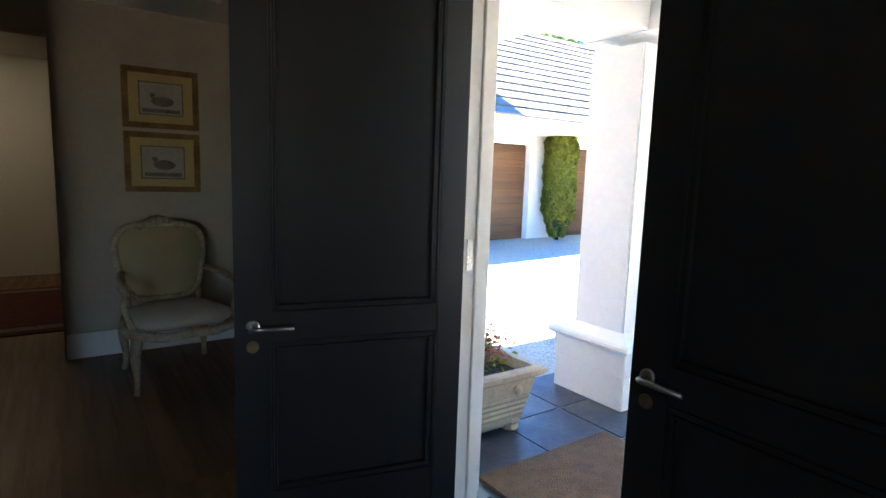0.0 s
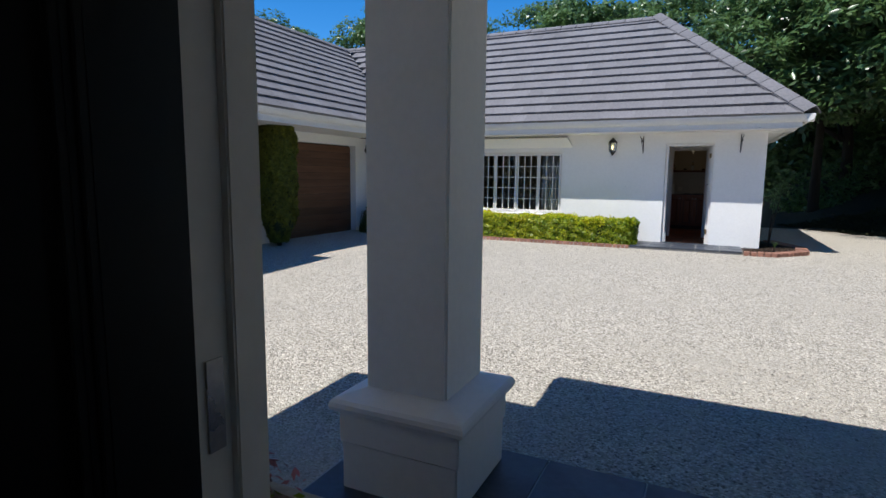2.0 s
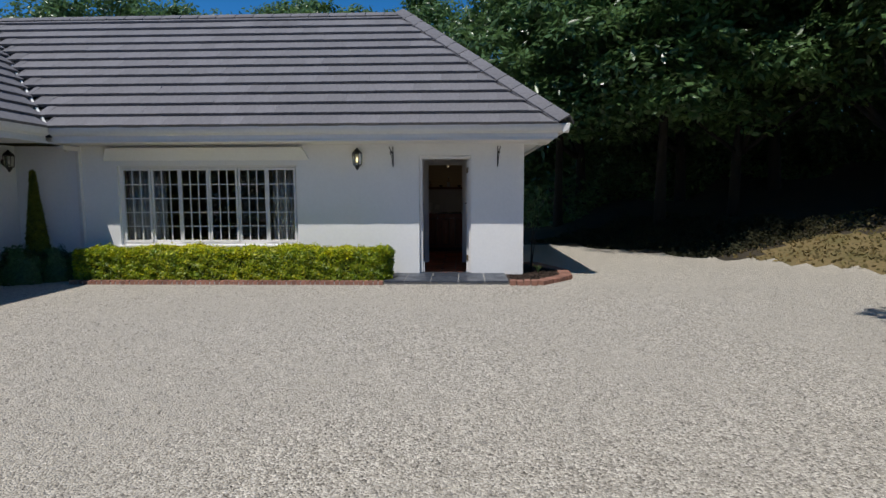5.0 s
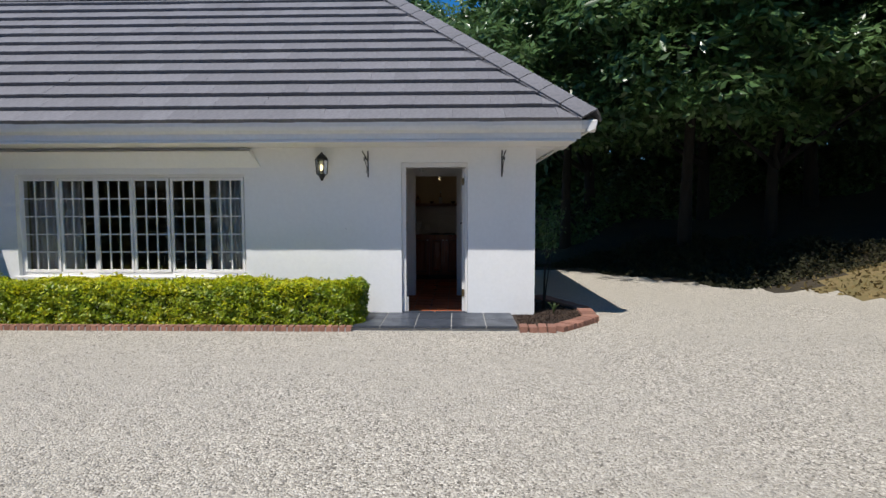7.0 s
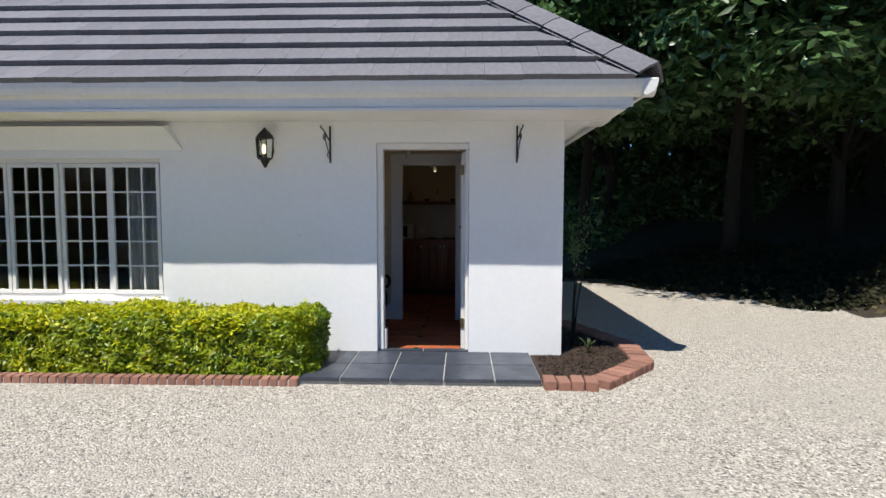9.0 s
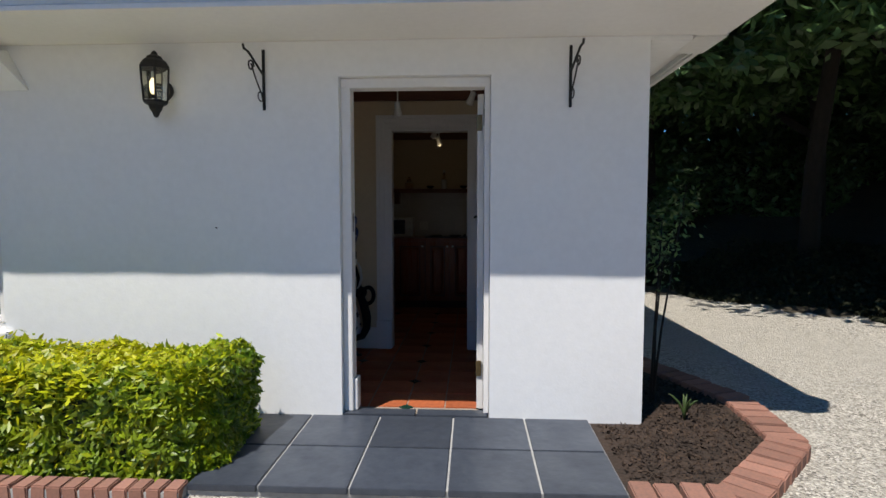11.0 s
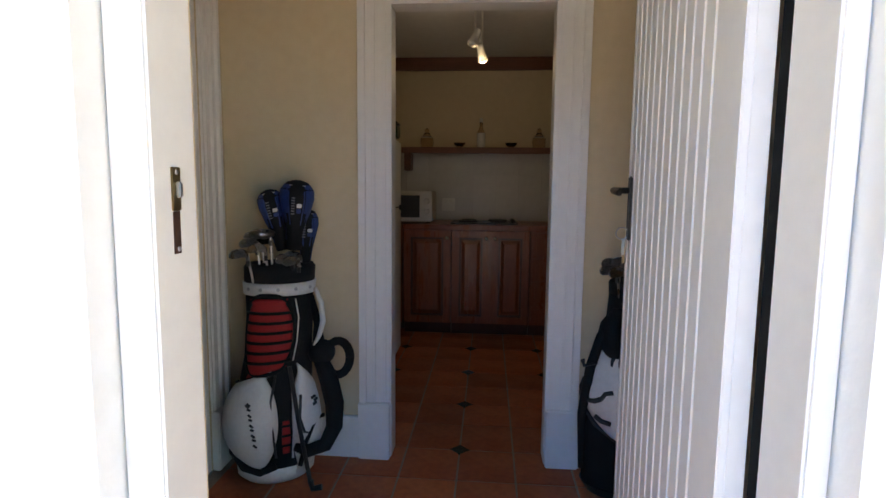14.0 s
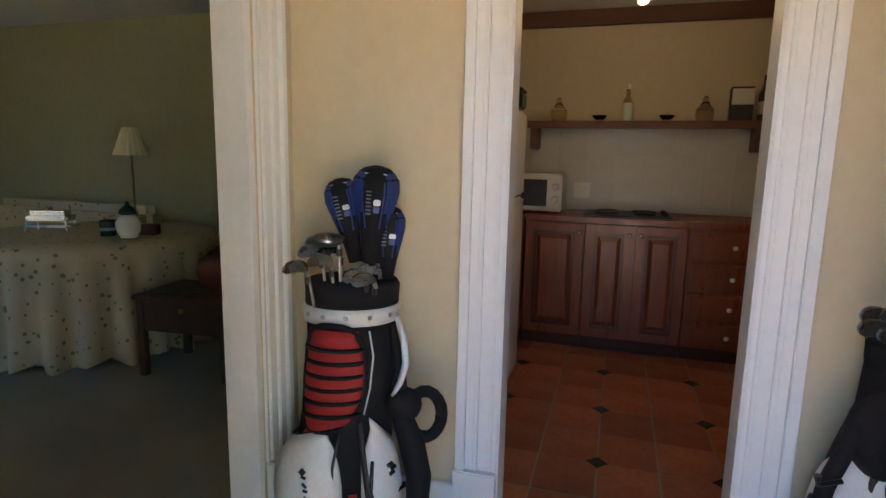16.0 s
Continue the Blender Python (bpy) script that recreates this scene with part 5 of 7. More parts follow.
def tiled_floor():
    f = tagged(new("floor_tiled"), "terracotta tile floor with small dark green corner insets", "floor", kind="structure")
    part("joint_bed", box(-2.0853, WY + 0.112, -0.1, WX - 0.25, 17.2, CF - 0.004), "floor_joint", f)
    px, py = 0.2575, 0.2825
    me = mesh_of("floor_tile", box(-px / 2 + 0.004, -py / 2 + 0.004, -0.012, px / 2 - 0.004, py / 2 - 0.004, 0, 0.003), "terracotta")
    dot = mesh_of("inset_tile", lathe([(0.047, -0.005), (0.047, 0.0015), (0.045, 0.0025)], seg=4), "green_tile")
    for i in range(-4, 5):
        for j in range(-9, 7):
            x, y = -1.0 + (i + 0.5) * px, 15.08 + (j + 0.5) * py
            if -2.085 + px / 2 <= x + 0.03 <= WX - 0.25 - px / 2 + 0.05 and WY + 0.11 + py / 2 - 0.06 <= y <= 16.75:
                t = new("floor_tile", me)
                t.parent = f
                t.matrix_basis = pose(x, y, CF + float(rng.normal(0, 0.0004)))
    for i in range(-1, 3):
        for j in range(-4, 3):
            for ox, oy in ((0, 0),):
                x, y = -1.0 + i * 2 * px + ox, 15.08 + j * 2 * py + oy
                if -1.9 < x < 0.2 and WY + 0.2 < y < 16.6:
                    t = new("inset_tile", dot)
                    t.parent = f
                    t.matrix_basis = pose(x, y, CF)


tiled_floor()


def casing(name, x0, x1, top, y, out, w=0.14, label="white moulded door casing"):
    """Architrave round an opening along x, on the face y, standing out by out (signed)."""
    c = tagged(new(name), label, "door casing", kind="structure")
    for s, xa in ((-1, x0), (1, x1)):
        for k, (a, b, d) in enumerate(((0.0, 0.018, 0.010), (0.018, 0.028, 0.016), (0.028, 0.066, 0.012), (0.066, 0.078, 0.022), (0.078, 0.108, 0.018), (0.108, w, 0.032))):
            p, q = (xa + s * a, xa + s * b)
            yy = sorted((y, y + out * d))
            part("architrave", box(min(p, q), yy[0], CF + 0.27, max(p, q), yy[1], top + b, 0.003), "white_trim", c)
        p, q = (xa, xa + s * (w + 0.006))
        yy = sorted((y, y + out * 0.038))
        part("plinth_block", box(min(p, q), yy[0], CF, max(p, q), yy[1], CF + 0.27, 0.005), "white_trim", c)
    for k, (a, b, d) in enumerate(((0.0, 0.018, 0.010), (0.018, 0.028, 0.016), (0.028, 0.066, 0.012), (0.066, 0.078, 0.022), (0.078, 0.108, 0.018), (0.108, w, 0.032))):
        yy = sorted((y, y + out * d))
        part("architrave", box(x0 - a, yy[0], top + a + 0.001, x1 + a, yy[1], top + b, 0.003), "white_trim", c)
    return c


casing("casing_kitchen", -1.322, -0.606, 2.084, 14.408, -1)
jb = tagged(new("jamb_lining"), "white timber lining of the kitchen opening", "door frame", kind="structure")
part("jamb", box(-1.343, 14.412, CF, -1.318, 14.528, 2.08, 0.002), "white_trim", jb)
part("jamb", box(-0.61, 14.412, CF, -0.585, 14.528, 2.08, 0.002), "white_trim", jb)
part("head", box(-1.343, 14.412, 2.08, -0.585, 14.528, 2.104, 0.002), "white_trim", jb)
sj = tagged(new("jamb_side"), "white timber lining and casing of the side opening", "door frame", kind="structure")
part("jamb", box(-2.213, 14.17, CF, -2.089, 14.199, 2.05, 0.002), "white_trim", sj)
part("jamb", box(-2.213, 13.251, CF, -2.089, 13.28, 2.05, 0.002), "white_trim", sj)
part("head", box(-2.213, 13.251, 2.05, -2.089, 14.199, 2.079, 0.002), "white_trim", sj)
for ya, yb, d in ((14.2, 14.218, 0.010), (14.218, 14.228, 0.016), (14.228, 14.266, 0.012), (14.266, 14.278, 0.022), (14.278, 14.308, 0.018), (14.308, 14.335, 0.032)):
    part("architrave", box(-2.085, ya, CF + 0.27, -2.085 + d, yb, 2.08 + yb - 14.2, 0.003), "white_trim", sj)
part("plinth_block", box(-2.085, 14.2, CF, -2.047, 14.34, CF + 0.27, 0.005), "white_trim", sj)
for ya, yb, d in ((13.22, 13.25, 0.010), (13.14, 13.22, 0.02), (13.115, 13.14, 0.032)):
    part("architrave", box(-2.085, ya, CF, -2.085 + d, yb, 2.08 + 13.25 - ya, 0.003), "white_trim", sj)
sb = bmesh.new()
bx(sb, -2.02, 14.385, CF, -1.467, 14.408, CF + 0.2, 0.004)
bx(sb, -0.46, 14.385, CF, WX - 0.252, 14.408, CF + 0.2, 0.004)
setting("baseboard_lobby", sb, "white_trim", "white skirting board of the lobby", "baseboard")

# flat black that stands in for shade
M["hinge_gap_black"] = mat("hinge_gap_black", (0.006, 0.006, 0.006), (0.01, 0.01, 0.01), 8, 60, 0.9, spec=0.1)
# front door of the cottage: frame and open leaf
cf = tagged(new("door_frame_cottage"), "white timber frame of the cottage door", "door frame", kind="structure")
part("jamb", box(D0 + 0.002, WY + 0.05, 0.066, D0 + 0.06, WY + 0.16, 2.09, 0.004), "white_trim", cf)
part("jamb", box(D1 - 0.035, WY + 0.05, 0.066, D1 - 0.002, WY + 0.16, 2.09, 0.004), "white_trim", cf)
# strip that paints the dark gap between the open door and its jamb
part("gap_shade", box(D1 - 0.032, WY + 0.161, 0.066, D1 - 0.004, WY + 0.19, 2.09), "hinge_gap_black", cf, "black strip for the shade in the hinge gap")
part("head", box(D0 + 0.002, WY + 0.05, 2.09, D1 - 0.002, WY + 0.16, 2.148, 0.004), "white_trim", cf)
part("lock_keep", box(D0 + 0.06, WY + 0.092, 1.265, D0 + 0.063, WY + 0.113, 1.325, 0.001), "brass", cf, "worn brass lock keep")
part("bolt_hole", box(D0 + 0.06, WY + 0.094, 1.205, D0 + 0.0615, WY + 0.111, 1.264, 0.0005), "dark_wood", cf, "bare chiselled bolt hole")
for z in (1.212, 1.318):
    part("screw", lathe([(0.004, 0), (0.003, 0.002)], seg=10), "steel", cf).matrix_basis = pose(D0 + 0.0625, WY + 0.1025, z, 0, 90, 0)
part("latch_box", box(D0 + 0.062, WY + 0.098, 1.283, D0 + 0.07, WY + 0.108, 1.305, 0.002), "steel", cf)
for z in (0.26, 1.87):
    part("hinge_leaf", box(D1 - 0.039, WY + 0.10, z, D1 - 0.0355, WY + 0.158, z + 0.1, 0.001), "brass", cf, "tarnished brass hinge")
part("skirting_block", box(D0 + 0.061, WY + 0.07, 0.067, D0 + 0.085, WY + 0.16, 0.27, 0.003), "white_trim", cf)


def cottage_door():
    d = thing("cottage_door", "white tongue-and-groove door standing open into the lobby", "door", at=pose(-0.532, 12.775, 0.045, 0, 0, 86.6))
    w, t, h = 0.82, 0.042, 2.03
    # local x from hinge to free edge, +y towards the lobby's west side
    part("core", box(0, -t, 0, w, -0.012, h, 0.002), "white_trim", d)
    n, x0 = 11, 0.13
    bw = (w - 0.03 - x0) / n
    part("hinge_stile", box(0.0, -0.012, 0.002, x0 - 0.004, 0.0, h - 0.002, 0.002), "white_trim", d)
    part("lock_stile", box(w - 0.026, -0.012, 0.002, w, 0.0, h - 0.002, 0.003), "white_trim", d)
    for i in range(n):
        xa = x0 + i * bw
        part("board", box(xa + 0.003, -0.012, 0.002, xa + bw - 0.003, 0, h - 0.002, 0.003), "white_trim", d)
        part("bead", box(xa - 0.0025, -0.012, 0.002, xa + 0.0025, 0.0018, h - 0.002, 0.002), "white_trim", d)
    part("bead", box(w - 0.0325, -0.012, 0.002, w - 0.0275, 0.0018, h - 0.002, 0.002), "white_trim", d)
    hx = w - 0.055
    pl = part("lock_plate", box(hx - 0.02, 0, 1.11, hx + 0.02, 0.007, 1.29, 0.004), "iron", d, "black lock plate")
    part("lever_handle", tube([(hx, 0.0, 1.25), (hx, 0.045, 1.25), (hx - 0.01, 0.05, 1.25), (hx - 0.11, 0.052, 1.245), (hx - 0.125, 0.05, 1.25)], [0.009, 0.009, 0.01, 0.009, 0.006], seg=8), "iron", d, "black lever handle", True)
    part("lever_handle", tube([(hx, -t, 1.25), (hx, -t - 0.045, 1.25), (hx - 0.11, -t - 0.05, 1.245)], 0.009, seg=8), "iron", d, "black lever handle", True)
    part("key_ring", tube([(hx, 0.02 + 0.017 * math.sin(a), 1.13 + 0.017 * math.cos(a)) for a in [k * math.pi / 6 for k in range(13)]], 0.0018, seg=5), "steel", d)
    part("key", box(hx - 0.001, 0.01, 1.045, hx + 0.001, 0.018, 1.115, 0.0005), "brass", d)
    part("key", box(hx - 0.010, 0.014, 1.07, hx - 0.008, 0.022, 1.118, 0.0005), "steel", d)
    for z in (0.22, 1.80):
        part("hinge", box(-0.012, -0.03, z, 0.004, 0.004, z + 0.1, 0.002), "brass", d, "tarnished brass hinge")


cottage_door()


# spot lamps
def spot_lamp(x, y, z, lit, yaw):
    t = thing("spot_lamp", "small adjustable ceiling spot on a thin rod" + (", lit" if lit else ", off"), "ceiling lamp", "ceiling spots", pose(x, y, CC))
    dz = z - CC
    part("canopy", lathe([(0.04, -0.018), (0.045, -0.01), (0.045, 0.0)], seg=18), "white_plastic", t)
    part("rod", tube([(0, 0, 0), (0, 0, dz + 0.06)], 0.005, seg=6), "white_plastic", t)
    hd = part("head", lathe([(0.012, 0.06), (0.022, 0.05), (0.026, 0.0), (0.034, -0.04), (0.032, -0.045), (0.02, -0.02)], seg=16), "white_plastic", t, smooth=True)
    hd.matrix_basis = pose(0, 0, dz + 0.02, 25, 0, yaw)
    b = part("bulb", lathe([(0.012, -0.02), (0.027, -0.038), (0.02, -0.05), (0.008, -0.055)], seg=14), "kitchen_bulb" if lit else "milk_glass", t, smooth=True)
    b.matrix_basis = pose(0, 0, dz + 0.02, 25, 0, yaw)


M["kitchen_bulb"] = glow_mat("kitchen_bulb", (1.0, 0.82, 0.45), 5.0)
spot_lamp(-1.165, 13.7, 2.13, False, 0)
spot_lamp(-0.575, 13.7, 2.21, False, 60)
spot_lamp(-0.945, 15.56, 2.11, True, -30)
spot_lamp(-0.985, 15.42, 2.17, False, 120)
lamp = new("kitchen_lamp", bpy.data.lights.new("kitchen_lamp", 'POINT'))
lamp.data.energy, lamp.data.color, lamp.data.shadow_soft_size = 0.16, (1.0, 0.8, 0.52), 0.03
lamp.matrix_world = pose(-0.945, 15.49, 2.02)


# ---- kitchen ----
# cabinet wood darkened for the shade in panel grooves and toe recesses
M["cabinet_wood_shaded"] = mat("cabinet_wood_shaded", (0.10, 0.024, 0.010), (0.06, 0.014, 0.007), 3, 30, 0.35)


def panel_door(t, x0, x1, z0, z1, y, knob):
    """A framed cabinet door with a raised panel, facing -y."""
    d = part("door", box(x0, y, z0, x1, y + 0.018, z1, 0.003), "cabinet_wood", t)
    bm = bmesh.new()
    for a, b, c, e in ((x0, x0 + 0.06, z0, z1), (x1 - 0.06, x1, z0, z1), (x0 + 0.06, x1 - 0.06, z0, z0 + 0.06), (x0 + 0.06, x1 - 0.06, z1 - 0.06, z1)):
        bx(bm, a, y - 0.02, c, b, y - 0.0005, e, 0.004)
    part("door_frame", bm, "cabinet_wood", d)
    bm = bmesh.new()
    for k, (o, dd) in enumerate(((0.06, 0.016), (0.068, 0.009))):
        q = 0.008
        for a, b, c, e in ((x0 + o, x0 + o + q, z0 + o, z1 - o), (x1 - o - q, x1 - o, z0 + o, z1 - o), (x0 + o + q, x1 - o - q, z0 + o, z0 + o + q), (x0 + o + q, x1 - o - q, z1 - o - q, z1 - o)):
            bx(bm, a, y - dd, c, b, y - 0.0005, e, 0.002)
    part("panel_moulding", bm, "cabinet_wood_shaded", d)
    bm = bmesh.new()
    lo = [(x0 + 0.084, z0 + 0.084), (x1 - 0.084, z0 + 0.084), (x1 - 0.084, z1 - 0.084), (x0 + 0.084, z1 - 0.084)]
    hi = [(x0 + 0.108, z0 + 0.112), (x1 - 0.108, z0 + 0.112), (x1 - 0.108, z1 - 0.112), (x0 + 0.108, z1 - 0.112)]
    lv, hv_ = [bm.verts.new((px, y - 0.001, pz)) for px, pz in lo], [bm.verts.new((px, y - 0.016, pz)) for px, pz in hi]
    for i in range(4):
        bm.faces.new((lv[i], lv[(i + 1) % 4], hv_[(i + 1) % 4], hv_[i]))
    bm.faces.new(hv_)
    part("raised_panel", bm, "cabinet_wood", d)
    part("knob", lathe([(0.006, 0), (0.007, 0.012), (0.015, 0.018), (0.014, 0.026), (0.004, 0.03)], seg=14), "ceramic", d, "white china knob", True).matrix_basis = pose(*knob, 90, 0, 0)


def base_unit(x0, x1, doors, label):
    t = thing("kitchen_cabinet", label, "cabinet", "kitchen base units")
    part("carcass", box(x0 + 0.002, 16.62, CF + 0.1, x1 - 0.002, 17.19, 0.938), "cabinet_wood", t)
    part("toe_kick", box(x0 + 0.002, 16.67, CF, x1 - 0.002, 16.70, CF + 0.1), "cabinet_wood_shaded", t)
    n = doors
    for i in range(n):
        a, b = x0 + (x1 - x0) * i / n + 0.006, x0 + (x1 - x0) * (i + 1) / n - 0.006
        kx = (b - 0.03) if i == 0 else (a + 0.03)
        panel_door(t, a, b, CF + 0.11, 0.932, 16.60, (kx, 16.58, 0.87))


base_unit(-1.60, -1.19, 1, "reddish-brown wooden base cabinet with a panelled door")
base_unit(-1.19, -0.53, 2, "reddish-brown wooden base cabinet with two panelled doors")


def drawer_unit(x0, x1):
    t = thing("drawer_unit", "reddish-brown wooden cabinet of four drawers with white knobs", "cabinet", "kitchen base units")
    part("carcass", box(x0 + 0.002, 16.62, CF + 0.1, x1 - 0.002, 17.19, 0.938), "cabinet_wood", t)
    part("toe_kick", box(x0 + 0.002, 16.67, CF, x1 - 0.002, 16.70, CF + 0.1), "cabinet_wood_shaded", t)
    zs = [CF + 0.11, 0.32, 0.52, 0.72, 0.932]
    for a, b in zip(zs, zs[1:]):
        d = part("drawer", box(x0 + 0.01, 16.594, a + 0.008, x1 - 0.01, 16.618, b - 0.008, 0.009), "cabinet_wood", t)
        part("drawer_panel", box(x0 + 0.045, 16.584, a + 0.036, x1 - 0.045, 16.5935, b - 0.036, 0.006), "cabinet_wood", d)
        part("knob", lathe([(0.006, 0), (0.007, 0.012), (0.016, 0.018), (0.015, 0.026), (0.004, 0.03)], seg=14), "ceramic", d, "white china knob", True).matrix_basis = pose((x0 + x1) / 2 + 0.03, 16.583, (a + b) / 2, 90, 0, 0)


drawer_unit(-0.53, -0.04)
base_unit(-0.04, 0.22, 1, "narrow reddish-brown wooden base cabinet")
rc = thing("kitchen_cabinet", "reddish-brown wooden base cabinet beside the fridge", "cabinet", "kitchen base units")
part("carcass", box(-1.97, 16.04, CF + 0.1, -1.625, 17.19, 0.938), "cabinet_wood", rc)
part("door", box(-1.624, 16.06, CF + 0.11, -1.606, 16.58, 0.932, 0.003), "cabinet_wood", rc)
ct = thing("worktop", "reddish wooden kitchen worktop", "worktop")
part("top", box(-1.60, 16.575, 0.94, 0.22, 17.19, 0.98, 0.006), "cabinet_wood", ct)
part("return_top", box(-1.97, 16.04, 0.94, -1.603, 17.19, 0.98, 0.006), "cabinet_wood", ct)


def splashback():
    s = tagged(new("splashback"), "splashback of white glazed square tiles", "tiles", kind="structure")
    part("joint_bed", box(-1.97, 17.19, 0.982, 0.22, 17.197, 1.62), "wall_tile", s)
    me = mesh_of("wall_tile", box(0.0015, 0, 0.0015, 0.2085, 0.008, 0.2085, 0.002), "wall_tile")
    for i in range(10):
        for j in range(3):
            t = new("wall_tile", me)
            t.parent = s
            t.matrix_basis = pose(-1.87 + 0.21 * i, 17.183 + float(rng.normal(0, 0.0005)), 0.985 + 0.21 * j, float(rng.normal(0, 0.4)), 0, float(rng.normal(0, 0.4)))


splashback()
so = thing("socket", "white double wall socket on the tiles", "socket", at=pose(-1.26, 17.18, 1.13))
part("plate", box(-0.06, -0.01, -0.06, 0.06, 0, 0.06, 0.004), "white_plastic", so)
part("switch", box(-0.04, -0.014, 0.015, -0.01, -0.009, 0.04, 0.002), "ceramic", so)
part("switch", box(0.01, -0.014, 0.015, 0.04, -0.009, 0.04, 0.002), "ceramic", so)
hb = thing("hob", "black electric hob with solid plates let into the worktop", "hob", at=pose(-0.92, 16.88, 0.98))
part("plate_frame", box(-0.29, -0.21, 0, 0.29, 0.21, 0.012, 0.004), "black_plastic", hb)
for x, y, r in ((-0.14, -0.08, 0.085), (0.12, -0.08, 0.07), (-0.14, 0.1, 0.07), (0.12, 0.1, 0.085)):
    part("hotplate", lathe([(r, 0.012), (r, 0.022), (r * 0.9, 0.026), (r * 0.3, 0.024)], (x, y, 0), 24), "iron", hb)
for k in range(4):
    part("control_knob", lathe([(0.018, 0.012), (0.017, 0.032), (0.012, 0.036)], (0.25, -0.14 + 0.08 * k, 0), 12), "black_plastic", hb)


def microwave():
    m = thing("microwave", "white microwave oven with a dark glass door", "microwave", at=pose(-1.80, 16.70, 0.98))
    part("case", box(0, 0.012, 0.012, 0.43, 0.36, 0.275, 0.01), "white_plastic", m)
    d = part("door", box(0.008, 0, 0.018, 0.34, 0.012, 0.268, 0.004), "white_plastic", m)
    part("door_glass", box(0.03, -0.002, 0.05, 0.325, 0.0, 0.24, 0.001), "black_plastic", d)
    part("control_panel", box(0.345, 0.002, 0.018, 0.426, 0.012, 0.268, 0.003), "white_plastic", m)
    for z in (0.19, 0.10):
        part("dial", lathe([(0.025, 0), (0.022, 0.018), (0.018, 0.02)], (0, 0, 0), 16), "ceramic", m).matrix_basis = pose(0.385, 0.002, z, 90, 0, 0)
    for x in (0.04, 0.39):
        part("rubber_foot", box(x - 0.015, 0.05, 0, x + 0.015, 0.31, 0.012), "black_plastic", m)


microwave()


def fridge():
    f = thing("fridge", "tall off-white fridge freezer with rounded doors", "fridge", at=pose(-1.97, 15.44, CF))
    part("cabinet", box(0, 0, 0.03, 0.395, 0.56, 1.60, 0.012), "white_plastic", f)
    part("freezer_door", box(0.398, 0.004, 1.12, 0.445, 0.556, 1.59, 0.014), "white_plastic", f)
    part("fridge_door", box(0.398, 0.004, 0.06, 0.445, 0.556, 1.11, 0.014), "white_plastic", f)
    part("handle", box(0.445, 0.03, 1.0, 0.46, 0.05, 1.08, 0.004), "ceramic", f)
    part("handle", box(0.445, 0.03, 1.15, 0.46, 0.05, 1.23, 0.004), "ceramic", f)
    part("foot", box(0.02, 0.02, 0, 0.38, 0.54, 0.03), "black_plastic", f)


fridge()


def wall_shelf():
    s = thing("wall_shelf", "long brown wooden wall shelf on two brackets", "shelf", at=pose(0, 17.0, 0.06))
    part("board", box(-1.68, 0, 1.545, -0.02, 0.195, 1.575, 0.004), "brown_beam", s)
    part("front_lip", box(-1.68, -0.012, 1.535, -0.02, -0.001, 1.59, 0.003), "brown_beam", s)
    for x in (-1.66, -0.12):
        part("bracket", box(x, 0.02, 1.38, x + 0.06, 0.195, 1.544, 0.006), "brown_beam", s)


wall_shelf()
ZS = 1.6355


def decanter(x):
    t = thing("decanter", "squat dark amber glass decanter with a stopper on the shelf", "decanter", "amber decanters", pose(x, 17.1, ZS))
    part("body", lathe([(0.035, 0), (0.05, 0.015), (0.062, 0.06), (0.058, 0.1), (0.03, 0.135), (0.022, 0.15)], seg=18), "amber_glass", t, smooth=True)
    part("stopper", lathe([(0.018, 0.15), (0.025, 0.165), (0.012, 0.19)], seg=12), "amber_glass", t, smooth=True)
    part("collar", lathe([(0.05, 0.1), (0.053, 0.105), (0.05, 0.11)], seg=18), "ceramic", t)


decanter(-1.46), decanter(-0.44)
bo = thing("spirits_bottle", "clear glass bottle with a white label and pale neck", "bottle", at=pose(-0.965, 17.1, ZS))
part("body", lathe([(0.035, 0), (0.037, 0.01), (0.037, 0.15), (0.014, 0.195), (0.013, 0.26)], seg=18), "amber_glass", bo, smooth=True)
part("label", lathe([(0.0375, 0.012), (0.0378, 0.015), (0.0378, 0.145), (0.0375, 0.148)], seg=18), "ceramic", bo, "white paper label")
part("cap", lathe([(0.015, 0.245), (0.015, 0.28), (0.012, 0.283)], seg=14), "ceramic", bo)
for x in (-1.16, -0.69):
    g = thing("glass_dish", "small low glass dish on the shelf", "dish", "glass dishes", pose(x, 17.1, ZS))
    part("bowl", lathe([(0.03, 0), (0.02, 0.02), (0.05, 0.045), (0.055, 0.06), (0.05, 0.058), (0.02, 0.03)], seg=16), "amber_glass", g, smooth=True)
cn = thing("tall_tin", "tall dark tin with a pale label band on the shelf", "tin", at=pose(-0.215, 17.09, ZS))
part("body", box(-0.07, -0.05, 0, 0.07, 0.05, 0.235, 0.008), "black_plastic", cn)
part("label", box(-0.069, -0.052, 0.125, 0.069, -0.0505, 0.232), "ceramic", cn, "pale label band")
part("lid", box(-0.072, -0.052, 0.2355, 0.072, 0.052, 0.245, 0.004), "black_plastic", cn)
wb = thing("wine_bottle", "dark wine bottle standing at the end of the shelf", "bottle", at=pose(-0.075, 17.08, ZS))
part("body", lathe([(0.036, 0), (0.038, 0.01), (0.038, 0.19), (0.016, 0.25), (0.015, 0.32)], seg=18), "black_plastic", wb, smooth=True)
part("label", lathe([(0.0385, 0.06), (0.0388, 0.065), (0.0388, 0.14), (0.0385, 0.145)], seg=18), "paper", wb)
bk = thing("storage_tin", "dark green tin on top of the fridge", "tin", at=pose(-1.62, 15.85, CF + 1.6))
part("body", box(-0.1, -0.08, 0, 0.1, 0.08, 0.09, 0.01), "green_tile", bk)
